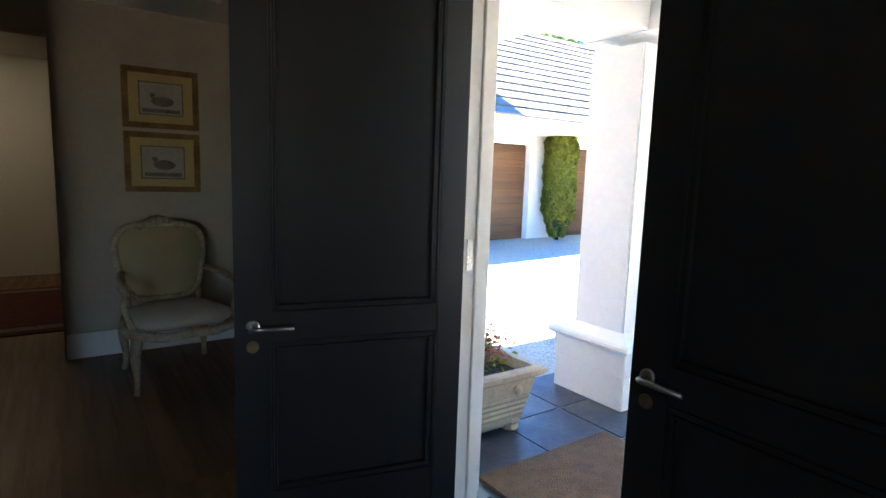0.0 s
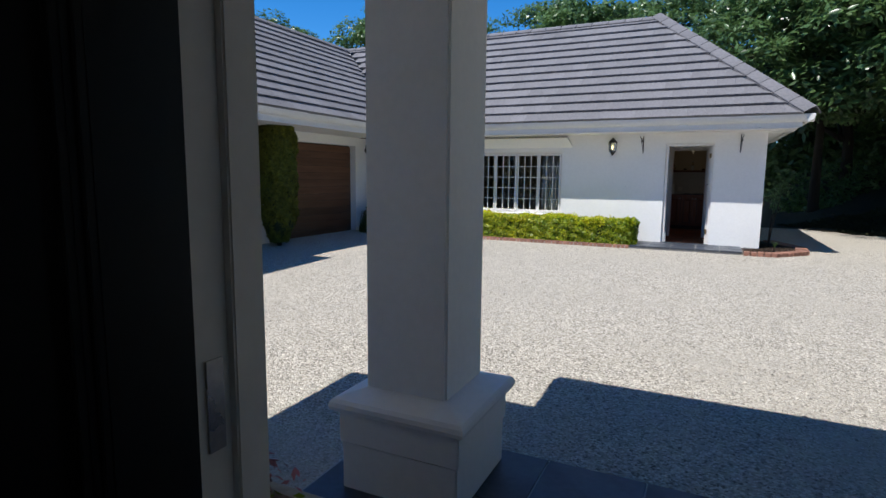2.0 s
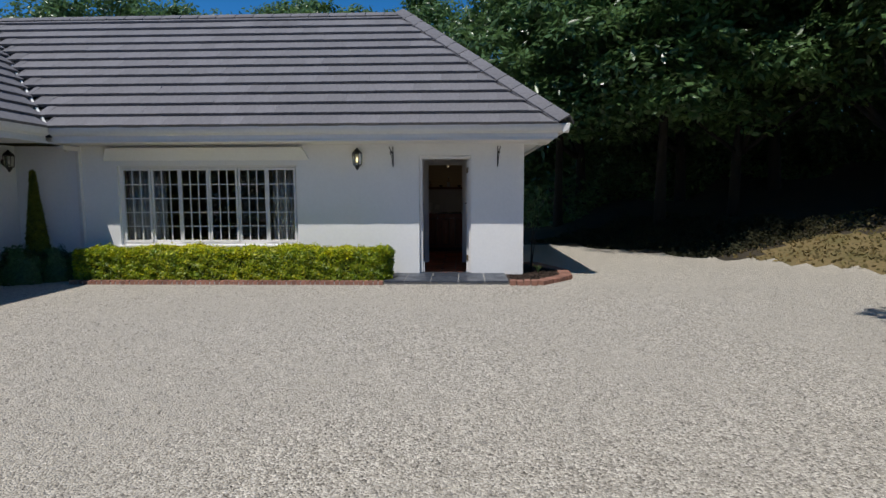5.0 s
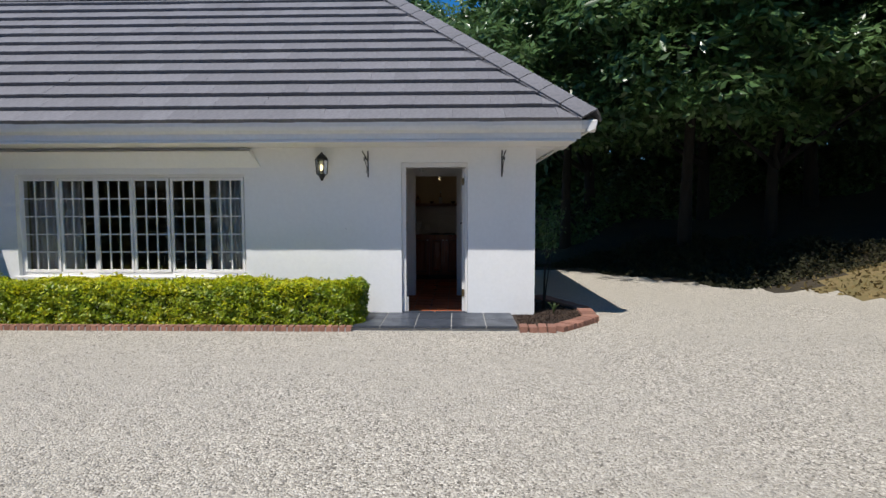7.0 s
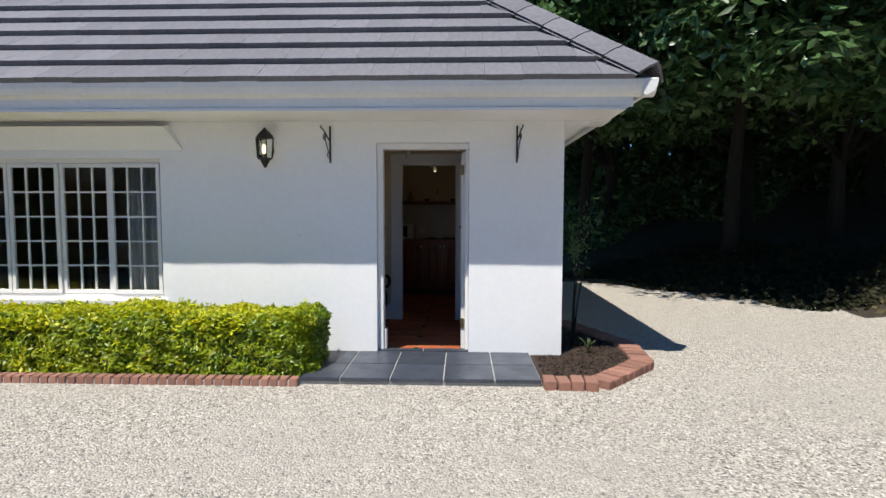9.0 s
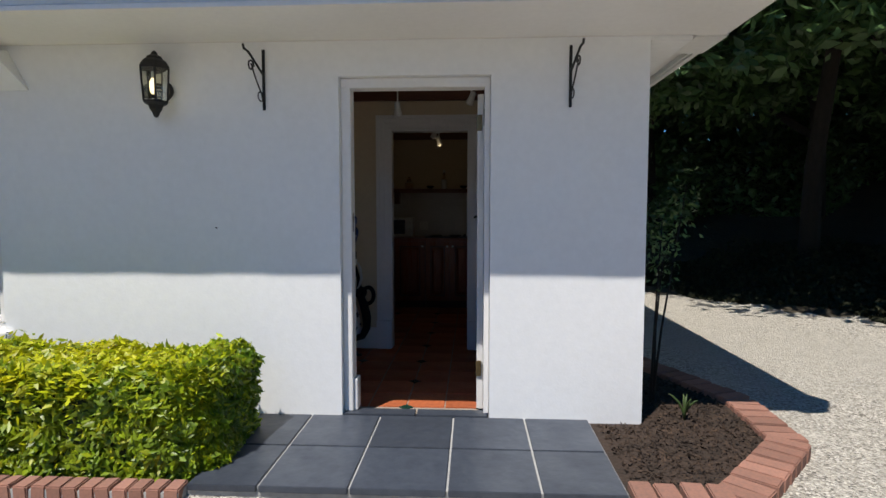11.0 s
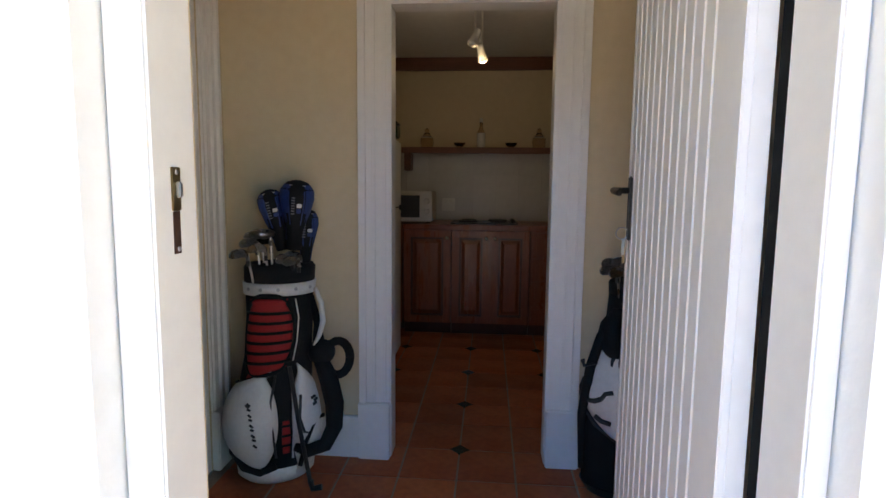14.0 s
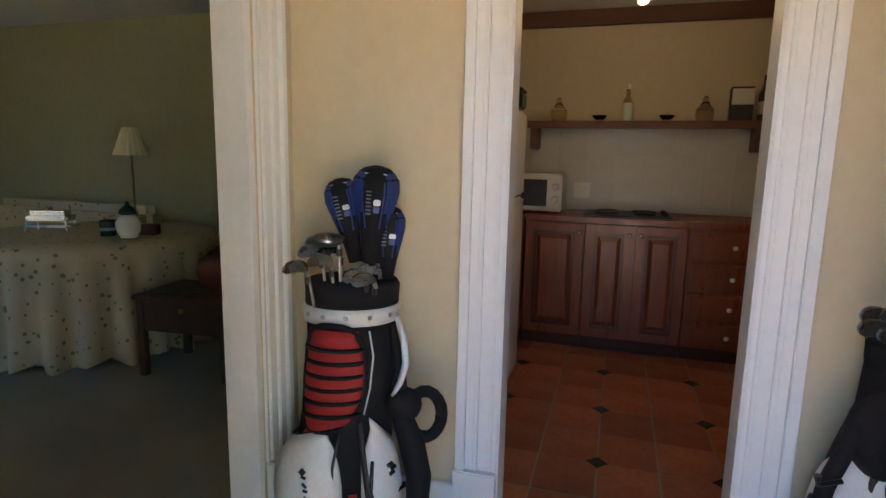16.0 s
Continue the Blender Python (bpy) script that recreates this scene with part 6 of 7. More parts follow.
part("lid", box(-0.102, -0.082, 0.0905, 0.102, 0.082, 0.11, 0.006), "green_tile", bk)


# ---- golf bags ----
def oval(bm, rows, seg=28):
    """A skin through ovals (x, y, z, rx, ry)."""
    rings = []
    for x, y, z, rx, ry in rows:
        rings.append([bm.verts.new((x + rx * math.cos(2 * math.pi * k / seg), y + ry * math.sin(2 * math.pi * k / seg), z)) for k in range(seg)])
    for a, b in zip(rings, rings[1:]):
        for k in range(seg):
            bm.faces.new((a[k], a[(k + 1) % seg], b[(k + 1) % seg], b[k]))
    bm.faces.new(rings[0][::-1]), bm.faces.new(rings[-1])
    return bm


def on_bag(rows, a, z, off):
    """The point of an oval bag's skin at an angle and a height, moved out by off."""
    zs = [r[2] for r in rows]
    x, y, rx, ry = [float(np.interp(z, zs, [r[c] for r in rows])) for c in (0, 1, 3, 4)]
    return (x + (rx + off) * math.cos(radians(a)), y + (ry + off) * math.sin(radians(a)), z)


def bag_patch(rows, a0, a1, z0, z1, off, mt, name, t, n=10, label="", puff=0.0, rise0=0.0, rise1=0.0):
    """A curved, padded panel on an oval bag, from angle a0 to a1 and z0 to z1; its lower and upper edges rise by rise0 and rise1 along it."""
    bm = bmesh.new()
    grids = []
    for o, fat in ((off, 0.0), (off + 0.008, puff)):
        g = []
        for j in range(n + 1):
            sq = math.sin(math.pi * j / n) ** 0.25 if 0 < j < n else 0.8
            row = []
            for i in range(n + 1):
                u = 2 * i / n - 1
                za, zb = z0 + rise0 * (i / n - 0.5), z1 + rise1 * (i / n - 0.5)
                swell = fat * (math.sin(math.pi * j / n) * math.cos(0.5 * math.pi * u)) ** 0.6 if 0 < j < n and 0 < i < n else 0.0
                row.append(bm.verts.new(on_bag(rows, (a0 + a1) / 2 + (a1 - a0) / 2 * sq * u, za + (zb - za) * j / n, o + swell)))
            g.append(row)
        grids.append(g)
    for g in grids:
        for j in range(n):
            for i in range(n):
                bm.faces.new((g[j][i], g[j][i + 1], g[j + 1][i + 1], g[j + 1][i]))
    a, b = grids
    for i in range(n):
        bm.faces.new((a[0][i], a[0][i + 1], b[0][i + 1], b[0][i])), bm.faces.new((a[n][i], a[n][i + 1], b[n][i + 1], b[n][i]))
        bm.faces.new((a[i][0], a[i + 1][0], b[i + 1][0], b[i][0])), bm.faces.new((a[i][n], a[i + 1][n], b[i + 1][n], b[i][n]))
    return part(name, bm, mt, t, label, True)


def bag_cord(rows, pts, off, r, mt, name, t, label=""):
    """A cord or piping along (angle, z) points on a bag's skin."""
    return part(name, tube([on_bag(rows, a, z, off) for a, z in pts], r, seg=7), mt, t, label, True)


def club(t, x, y, z0, z1, lean, turn, wood=False):
    top = Vector((x + lean[0], y + lean[1], z1))
    s = part("club_shaft", tube([(x, y, z0), top], 0.005, seg=6), "steel", t)
    d = Vector((math.cos(radians(turn)), math.sin(radians(turn)), 0))
    bm = bmesh.new()
    if wood:
        bmesh.ops.create_uvsphere(bm, u_segments=14, v_segments=8, radius=1, matrix=Matrix.Translation(top + d * 0.035) @ Matrix.Rotation(radians(turn), 4, 'Z') @ Matrix.Diagonal((0.055, 0.042, 0.022, 1)))
    else:
        side = Vector((-d.y, d.x, 0))
        pr = [(-0.006, -0.03), (-0.004, 0.0), (0.008, 0.014), (0.03, 0.022), (0.055, 0.021), (0.075, 0.013), (0.087, -0.002), (0.086, -0.014), (0.074, -0.021), (0.05, -0.019), (0.025, -0.014), (0.008, -0.016), (0.006, -0.03)]
        rings = [[bm.verts.new(top + d * a * 0.82 + Vector((0, 0, b * 0.85 + up)) + side * (o - 0.4 * b)) for a, b in pr] for o, up in ((0.004, 0.0), (-0.007, 0.002))]
        f, k = rings
        bm.faces.new(f), bm.faces.new(k[::-1])
        for i in range(len(pr)):
            j = (i + 1) % len(pr)
            bm.faces.new((f[i], k[i], k[j], f[j]))
    part("club_head", bm, "club_steel", s, "", wood)
    part("ferrule", tube([top - Vector((0, 0, 0.05)), top - Vector((0, 0, 0.028))], 0.0075, seg=8), "black_plastic", s)


M["club_steel"] = mat("club_steel", (0.32, 0.32, 0.325), (0.16, 0.16, 0.165), 20, 120, 0.22, 0.35, metal=1.0)
M["navy_cover"] = mat("navy_cover", (0.012, 0.045, 0.22), (0.007, 0.02, 0.09), 12, 120, 0.6)


def head_cover(t, x, y, z, lean, r, l, band):
    c = part("head_cover", lathe([(r * 0.45, -l * 0.6), (r * 0.55, -l * 0.3), (r * 0.8, -l * 0.05), (r, l * 0.18), (r * 0.95, l * 0.32), (r * 0.6, l * 0.42), (r * 0.2, l * 0.45)], seg=18), "black_cloth", t, "padded black and blue club cover", True)
    c.matrix_basis = pose(x, y, z, lean[0], lean[1], 0)
    for sx in (-1, 1):
        bm = lathe([(r * 0.5, -l * 0.45), (r * 0.62, -l * 0.22), (r * 0.83, -l * 0.03), (r * 1.03, l * 0.18), (r * 0.99, l * 0.3), (r * 0.75, l * 0.39)], seg=24)
        bmesh.ops.delete(bm, geom=[f for f in bm.faces if not 0.45 < sx * f.calc_center_median().x / r or f.calc_center_median().y > r * 0.2 or len(f.verts) > 4], context='FACES')
        part("side_panel", bm, "navy_cover", c, "dark blue side panel", True)
    prof = ((0.66, -0.2), (0.85, -0.03), (1.04, 0.17), (1.0, 0.3))
    for off in (-0.5, 0.42):
        part("piping", tube([(r * k * math.sin(off), -r * k * math.cos(off), l * z) for k, z in prof], 0.0025, seg=5), "blue_cover", c)
    for k in range(7):
        part("printed_bar", box(-0.022, -r * 0.98 - 0.003, -l * 0.04 + k * 0.011, -0.008, -r * 0.80, -l * 0.04 + k * 0.011 + 0.004), "grey_print", c)
    part("printed_number", box(0.0, -r * 1.045, l * 0.06, 0.02, -r * 0.9, l * 0.12, 0.002), "white_vinyl", c)
    part("printed_number", box(0.0, -r * 1.0, -l * 0.02, 0.018, -r * 0.85, l * 0.045, 0.002), "blue_cover", c)
    part("wordmark_bar", box(-r * 0.45, -r * 0.66, l * 0.355, r * 0.45, -r * 0.5, l * 0.385), "white_vinyl", c)


M["grey_print"] = mat("grey_print", (0.16, 0.17, 0.19), (0.12, 0.13, 0.15), 9, 60, 0.6)


def golf_bag():
    t = thing("golf_bag", "white, black and red stand golf bag full of clubs", "golf bag", "golf bags", pose(-1.76, 14.17, CF, 0, 0, 20))
    rows = [(-0.02, 0.06, 0.0, 0.125, 0.09), (-0.02, 0.055, 0.03, 0.155, 0.112), (-0.02, 0.05, 0.2, 0.168, 0.122), (-0.015, 0.05, 0.4, 0.155, 0.118), (0.0, 0.055, 0.55, 0.14, 0.112), (0.01, 0.06, 0.72, 0.138, 0.11), (0.012, 0.065, 0.90, 0.142, 0.112)]
    part("body", oval(bmesh.new(), rows), "black_cloth", t, "black nylon body", True)
    part("base_trim", oval(bmesh.new(), [(-0.02, 0.06, 0.0, 0.13, 0.098), (-0.02, 0.055, 0.03, 0.162, 0.118), (-0.02, 0.055, 0.075, 0.166, 0.121)]), "white_vinyl", t, "white moulded base", True)
    pk = bag_patch(rows, 150, 274, 0.125, 0.455, 0.006, "white_vinyl", "side_pocket", t, n=14, label="large padded white vinyl pocket", puff=0.05, rise0=-0.13, rise1=0.10)
    bag_cord(rows, [(160, 0.42), (190, 0.44), (225, 0.46), (255, 0.485), (270, 0.50)], 0.014, 0.005, "black_plastic", "piping", pk)
    bag_cord(rows, [(268, 0.49), (264, 0.38), (267, 0.26), (271, 0.14)], 0.024, 0.005, "black_plastic", "zip_line", pk)
    bag_cord(rows, [(178, 0.225), (200, 0.145), (225, 0.09), (250, 0.075), (270, 0.10)], 0.02, 0.017, "black_cloth", "pocket_trim", t)
    for k in range(9):
        z = 0.385 - 0.021 * k
        p = on_bag(rows, 238 + 1.2 * k, z, 0.056)
        q = on_bag(rows, 242 + 1.2 * k, z - (0.004 if k % 2 else 0.012), 0.054)
        part("wordmark_bar", tube([p, q], 0.0045 if k else 0.009, seg=5), "black_plastic", pk)
    bag_patch(rows, 279, 290, 0.15, 0.29, 0.010, "red_mesh", "red_inset", t, n=6)
    for k in range(3):
        bag_patch(rows, 278, 291, 0.185 + 0.042 * k, 0.192 + 0.042 * k, 0.018, "black_cloth", "rib", t, n=4)
    sp = bag_patch(rows, 294, 356, 0.07, 0.47, 0.006, "white_vinyl", "side_pocket", t, n=12, label="white vinyl ball pocket", puff=0.035, rise0=0.05, rise1=-0.12)
    bag_cord(rows, [(302, 0.40), (300, 0.30), (306, 0.235), (314, 0.225)], 0.038, 0.006, "black_plastic", "zip_line", sp)
    bag_cord(rows, [(300, 0.09), (306, 0.18), (318, 0.25), (334, 0.275), (350, 0.26)], 0.04, 0.010, "black_cloth", "pocket_trim", sp)
    for k, (a, z) in enumerate(((320, 0.375), (324, 0.36), (322, 0.345))):
        part("badge", tube([on_bag(rows, a - 3, z, 0.046), on_bag(rows, a + 3, z + 0.004, 0.046)], 0.007, seg=6), "black_plastic", sp)
    bag_cord(rows, [(294, 0.12), (296, 0.27), (294, 0.42), (290, 0.49)], 0.012, 0.005, "white_vinyl", "piping", t)
    rp = bag_patch(rows, 216, 290, 0.50, 0.805, 0.012, "red_mesh", "ribbed_panel", t, n=14, label="red mesh panel with black ribs", puff=0.016, rise0=0.05)
    for k in range(6):
        z = 0.545 + k * 0.041
        pts = [on_bag(rows, 218 + 70 * i / 11, z + 0.012 * (1 - k / 5) * (i / 11 - 0.5), 0.021 + 0.016 * math.sin(math.pi * i / 11) ** 0.7) for i in range(12)]
        part("rib", tube(pts, 0.0065, seg=7), "black_cloth", rp, "", True)
    ol = [(253 + 39 * math.copysign(abs(math.cos(a)) ** 0.7, math.cos(a)), 0.655 + 0.165 * math.copysign(abs(math.sin(a)) ** 0.75, math.sin(a)) + 0.025 * math.cos(a) * (math.sin(a) < 0)) for a in [k * math.pi / 16 for k in range(33)]]
    bag_cord(rows, ol, 0.014, 0.009, "black_cloth", "piping", rp)
    bag_cord(rows, [(296, 0.80), (302, 0.72), (300, 0.62), (294, 0.54)], 0.006, 0.003, "white_vinyl", "piping", t)
    part("collar_band", oval(bmesh.new(), [(0.01, 0.064, 0.815, 0.148, 0.12), (0.012, 0.065, 0.865, 0.153, 0.124)]), "white_vinyl", t, "white padded collar with rivets", True)
    for a in (215, 240, 268, 296, 325):
        p = on_bag(rows, a, 0.842, 0.009)
        part("rivet", lathe([(0.008, 0), (0.006, 0.005)], seg=10), "steel", t).matrix_basis = pose(*p, 90, 0, a - 270)
    part("collar_rim", oval(bmesh.new(), [(0.012, 0.065, 0.866, 0.146, 0.118), (0.014, 0.067, 0.925, 0.148, 0.12), (0.014, 0.067, 0.94, 0.138, 0.11)]), "black_cloth", t, smooth=True)
    # straps, ball pouch and stand leg
    part("shoulder_strap", tube([(0.14, 0.02, 0.80), (0.165, -0.01, 0.68), (0.165, -0.04, 0.56), (0.205, -0.055, 0.45), (0.228, -0.06, 0.34), (0.225, -0.065, 0.24), (0.185, -0.08, 0.17), (0.11, -0.09, 0.155), (0.06, -0.09, 0.18)], [0.012, 0.018, 0.03, 0.04, 0.04, 0.036, 0.032, 0.028, 0.016], seg=12), "black_cloth", t, "padded black shoulder strap", True)
    ring = [(0.245 + 0.052 * math.cos(a), -0.04, 0.535 + 0.075 * math.sin(a)) for a in [k * math.pi / 9 for k in range(19)]]
    part("strap_loop", tube(ring, 0.019, seg=10), "black_cloth", t, "", True)
    part("handle_strap", tube([(0.155, -0.02, 0.84), (0.178, -0.035, 0.78), (0.185, -0.045, 0.70), (0.168, -0.05, 0.64), (0.145, -0.055, 0.60)], [0.008, 0.011, 0.012, 0.010, 0.005], seg=8), "white_vinyl", t, "white grab strap", True)
    bm = bmesh.new()
    bmesh.ops.create_uvsphere(bm, u_segments=16, v_segments=10, radius=1, matrix=Matrix.Translation((0.178, -0.035, 0.565)) @ Matrix.Diagonal((0.058, 0.05, 0.055, 1)))
    part("padded_pouch", bm, "black_cloth", t, "", True)
    part("stand_leg", tube([(0.045, -0.065, 0.52), (0.075, -0.10, 0.30), (0.12, -0.13, 0.03)], 0.009, seg=8), "black_plastic", t)
    part("rubber_foot", tube([(0.12, -0.13, 0.045), (0.128, -0.14, 0.013), (0.165, -0.15, 0.02)], 0.013, seg=8), "black_plastic", t)
    for x, y, h, ln, tu, wd in ((-0.085, -0.01, 1.02, (-0.025, -0.02), 178, False), (-0.055, 0.02, 1.06, (-0.02, 0.0), 184, False), (-0.03, 0.0, 1.04, (-0.01, -0.02), 176, False), (-0.01, 0.04, 1.065, (-0.01, 0.0), 182, False),
                                (-0.015, 0.02, 1.10, (-0.005, -0.02), 190, True), (-0.04, 0.06, 1.085, (-0.02, 0.0), 196, False), (0.045, -0.02, 1.0, (0.02, -0.02), 200, False), (0.08, -0.01, 0.99, (0.01, -0.03), 205, False), (0.10, 0.05, 1.0, (0.0, 0.0), 190, False)):
        club(t, x, y, 0.82, h - 0.03, ln, tu, wd)
    head_cover(t, 0.085, 0.03, 1.165, (4, 4), 0.07, 0.28, 0.35)
    head_cover(t, -0.005, 0.07, 1.14, (-2, -12), 0.055, 0.25, 0.3)
    head_cover(t, 0.128, 0.06, 1.06, (2, 4), 0.045, 0.24, 0.3)


golf_bag()


def golf_bag_dark():
    t = thing("golf_bag", "black golf bag with a rounded white side pocket and iron clubs", "golf bag", "golf bags", pose(-0.262, 14.19, CF))
    rows = [(0, 0.05, 0.0, 0.18, 0.11), (0, 0.05, 0.04, 0.205, 0.128), (0, 0.05, 0.3, 0.215, 0.132), (0.0, 0.05, 0.46, 0.205, 0.13), (0.0, 0.055, 0.6, 0.165, 0.122), (0.005, 0.06, 0.72, 0.13, 0.115), (0.01, 0.07, 0.87, 0.122, 0.112)]
    part("body", oval(bmesh.new(), rows), "black_cloth", t, "black nylon body", True)
    wp = bag_patch(rows, 178, 285, 0.30, 0.62, 0.004, "white_vinyl", "side_pocket", t, n=14, label="rounded white vinyl pocket", puff=0.022, rise0=-0.24)
    bag_cord(rows, [(176, 0.42), (195, 0.375), (220, 0.315), (250, 0.25), (280, 0.19)], 0.014, 0.006, "black_plastic", "piping", wp)
    bag_cord(rows, [(199, 0.50), (197, 0.46), (201, 0.43), (210, 0.415), (220, 0.42), (228, 0.435)], 0.030, 0.011, "black_plastic", "curved_mark", wp)
    bag_cord(rows, [(240, 0.47), (232, 0.46), (228, 0.435)], 0.030, 0.010, "black_plastic", "curved_mark", wp)
    bag_cord(rows, [(222, 0.36), (230, 0.345), (240, 0.34)], 0.030, 0.010, "black_plastic", "curved_mark", wp)
    for k in range(3):
        bag_cord(rows, [(232 + 10 * k, 0.63), (231 + 10 * k, 0.585), (232 + 10 * k, 0.565)], 0.018, 0.009, "black_plastic", "toggle", wp)
    part("side_pouch", oval(bmesh.new(), [(-0.10, -0.01, 0.60, 0.04, 0.06), (-0.125, -0.01, 0.66, 0.05, 0.07), (-0.12, -0.01, 0.73, 0.04, 0.06), (-0.09, 0, 0.79, 0.02, 0.03)], 18), "black_cloth", t, "", True)
    part("strap", tube([(-0.115, -0.02, 0.76), (-0.165, -0.04, 0.68), (-0.20, -0.03, 0.55), (-0.225, -0.02, 0.35), (-0.22, -0.02, 0.12)], [0.014, 0.02, 0.02, 0.018, 0.012], seg=8), "black_cloth", t, "", True)
    part("stand_tip", tube([(-0.18, -0.06, 0.58), (-0.235, -0.085, 0.575), (-0.24, -0.088, 0.60)], [0.006, 0.006, 0.009], seg=7), "black_plastic", t)
    part("base_trim", oval(bmesh.new(), [(0, 0.05, 0.0, 0.186, 0.116), (0, 0.05, 0.04, 0.212, 0.134)]), "black_plastic", t)
    part("collar_rim", oval(bmesh.new(), [(0.01, 0.07, 0.84, 0.126, 0.116), (0.01, 0.07, 0.885, 0.128, 0.118), (0.01, 0.07, 0.895, 0.118, 0.108)]), "black_cloth", t, smooth=True)
    for x, y, h, tu in ((-0.085, 0.01, 0.975, 185), (-0.075, 0.04, 1.0, 190), (-0.055, -0.02, 0.97, 182), (-0.035, 0.03, 1.005, 178), (0.0, 0.01, 0.99, 185), (0.03, 0.04, 1.09, 190)):
        club(t, x, y, 0.80, h - 0.03, (-0.02, -0.02), tu, h > 1.05)


golf_bag_dark()


# ---- sitting room ----
def round_table():
    t = thing("round_table", "round table on a hidden pedestal under a cloth", "table", at=pose(-4.62, 15.78, CF))
    part("tabletop", lathe([(0.78, 0.70), (0.79, 0.715), (0.79, 0.73)], seg=40), "dark_wood", t)
    part("pedestal", lathe([(0.25, 0), (0.24, 0.03), (0.06, 0.08), (0.05, 0.6), (0.2, 0.70)], seg=16), "dark_wood", t)
    c = thing("tablecloth", "floor-length cream tablecloth with a small olive floral print", "tablecloth", at=pose(-4.62, 15.78, CF))
    seg, rows = 320, 14
    verts, faces = [(0, 0, 0.737)], []
    for j in range(rows + 1):
        u = j / rows
        for k in range(seg):
            a = 2 * math.pi * k / seg
            if j < 3:
                r, z = 0.8 * (j + 1) / 3, 0.737
            else:
                v = (j - 2) / (rows - 2)
                w = math.sin(a * 30 + 0.8 * math.sin(a * 4))
                fold = 0.055 * v * math.copysign(abs(w) ** 0.7, w) + 0.012 * v * math.sin(a * 43)
                r = 0.8 + 0.02 + 0.07 * v + fold
                z = 0.737 - (0.72 - 0.02 * math.sin(a * 15)) * v
            verts.append((r * math.cos(a), r * math.sin(a), z))
    for k in range(seg):
        faces.append((0, 1 + k, 1 + (k + 1) % seg))
    for j in range(rows):
        for k in range(seg):
            i0, i1 = 1 + j * seg + k, 1 + j * seg + (k + 1) % seg
            faces.append((i0, i0 + seg, i1 + seg, i1))
    raw("cloth", verts, faces, "tablecloth", c, True)


round_table()
TZ = CF + 0.738


def table_things():
    t = thing("table_lamp", "table lamp with a pleated cream shade on a slim stand", "lamp", at=pose(-4.6, 16.12, TZ))
    part("base", lathe([(0.06, 0), (0.062, 0.012), (0.02, 0.03), (0.014, 0.08), (0.02, 0.1), (0.01, 0.13), (0.008, 0.62)], seg=16), "brass", t, smooth=True)
    bm = lathe([(0.125, 0.56), (0.126, 0.562), (0.055, 0.77), (0.054, 0.77)], seg=36)
    for i, v in enumerate(bm.verts):
        k = 1 + 0.03 * (1 if i % 2 else -1)
        v.co.x *= k
        v.co.y *= k
    part("shade", bm, "lamp_shade", t, "pleated cream shade")
    d = thing("silver_dish", "rectangular silver serving dish with a lid and feet", "serving dish", at=pose(-4.97, 15.72, TZ, 0, 0, 24))
    part("tray", box(-0.16, -0.09, 0.03, 0.16, 0.09, 0.045, 0.006), "silver", d)
    part("dish", box(-0.14, -0.075, 0.075, 0.14, 0.075, 0.115, 0.01), "silver", d)
    part("lid", box(-0.13, -0.065, 0.1155, 0.13, 0.065, 0.15, 0.016), "silver", d)
    part("lid_knob", lathe([(0.008, 0.15), (0.015, 0.165), (0.006, 0.18)], seg=12), "silver", d)
    for x in (-0.13, 0.13):
        for y in (-0.07, 0.07):
            part("foot", tube([(x, y, 0.075), (x * 1.05, y * 1.05, 0.03), (x * 1.08, y * 1.08, 0.0)], 0.007, seg=6), "silver", d)
    j = thing("ginger_jar", "white china jar with a dark lid and dark collar", "jar", at=pose(-4.14, 15.62, TZ))
    part("body", lathe([(0.045, 0), (0.05, 0.01), (0.075, 0.06), (0.08, 0.11), (0.06, 0.15), (0.04, 0.165)], seg=20), "ceramic", j, smooth=True)
    part("foot_ring", lathe([(0.048, 0.0), (0.052, 0.006), (0.048, 0.014)], seg=20), "dark_wood", j)
    part("lid", lathe([(0.042, 0.166), (0.055, 0.175), (0.05, 0.2), (0.03, 0.22), (0.012, 0.235), (0.016, 0.245), (0.006, 0.255)], seg=20), "green_tile", j, "dark glazed lid", True)
    m = thing("dark_mug", "dark glazed mug with a pale pattern", "mug", at=pose(-4.39, 15.68, TZ))
    part("cup", lathe([(0.045, 0), (0.05, 0.01), (0.052, 0.1), (0.049, 0.11), (0.045, 0.1)], seg=18), "green_tile", m, smooth=True)
    part("band", lathe([(0.0525, 0.04), (0.0528, 0.05), (0.0525, 0.06)], seg=18), "ceramic", m)
    b = thing("small_box", "small dark red lidded box on the table", "box", at=pose(-4.2, 15.86, TZ, 0, 0, 25))
    part("body", box(-0.06, -0.04, 0, 0.06, 0.04, 0.05, 0.004), "cork_red", b)
    part("lid", box(-0.062, -0.042, 0.0505, 0.062, 0.042, 0.07, 0.006), "cork_red", b)
    s = thing("cushion", "cream floral cushion on a sofa against the wall", "cushion", at=pose(-4.9, 16.25, CF + 0.62, 70, 0, 0))
    bm = bmesh.new()
    bmesh.ops.create_uvsphere(bm, u_segments=20, v_segments=12, radius=1, matrix=Matrix.Diagonal((0.26, 0.24, 0.08, 1)))
    part("pad", bm, "tablecloth", s, smooth=True)
    f = thing("sofa", "cream floral sofa against the green wall", "sofa", at=pose(-5.6, 16.2, CF))
    part("seat", box(-0.9, -0.35, 0.1, 0.9, 0.36, 0.45, 0.05), "tablecloth", f)
    part("backrest", box(-0.9, 0.12, 0.451, 0.9, 0.36, 0.88, 0.07), "tablecloth", f)
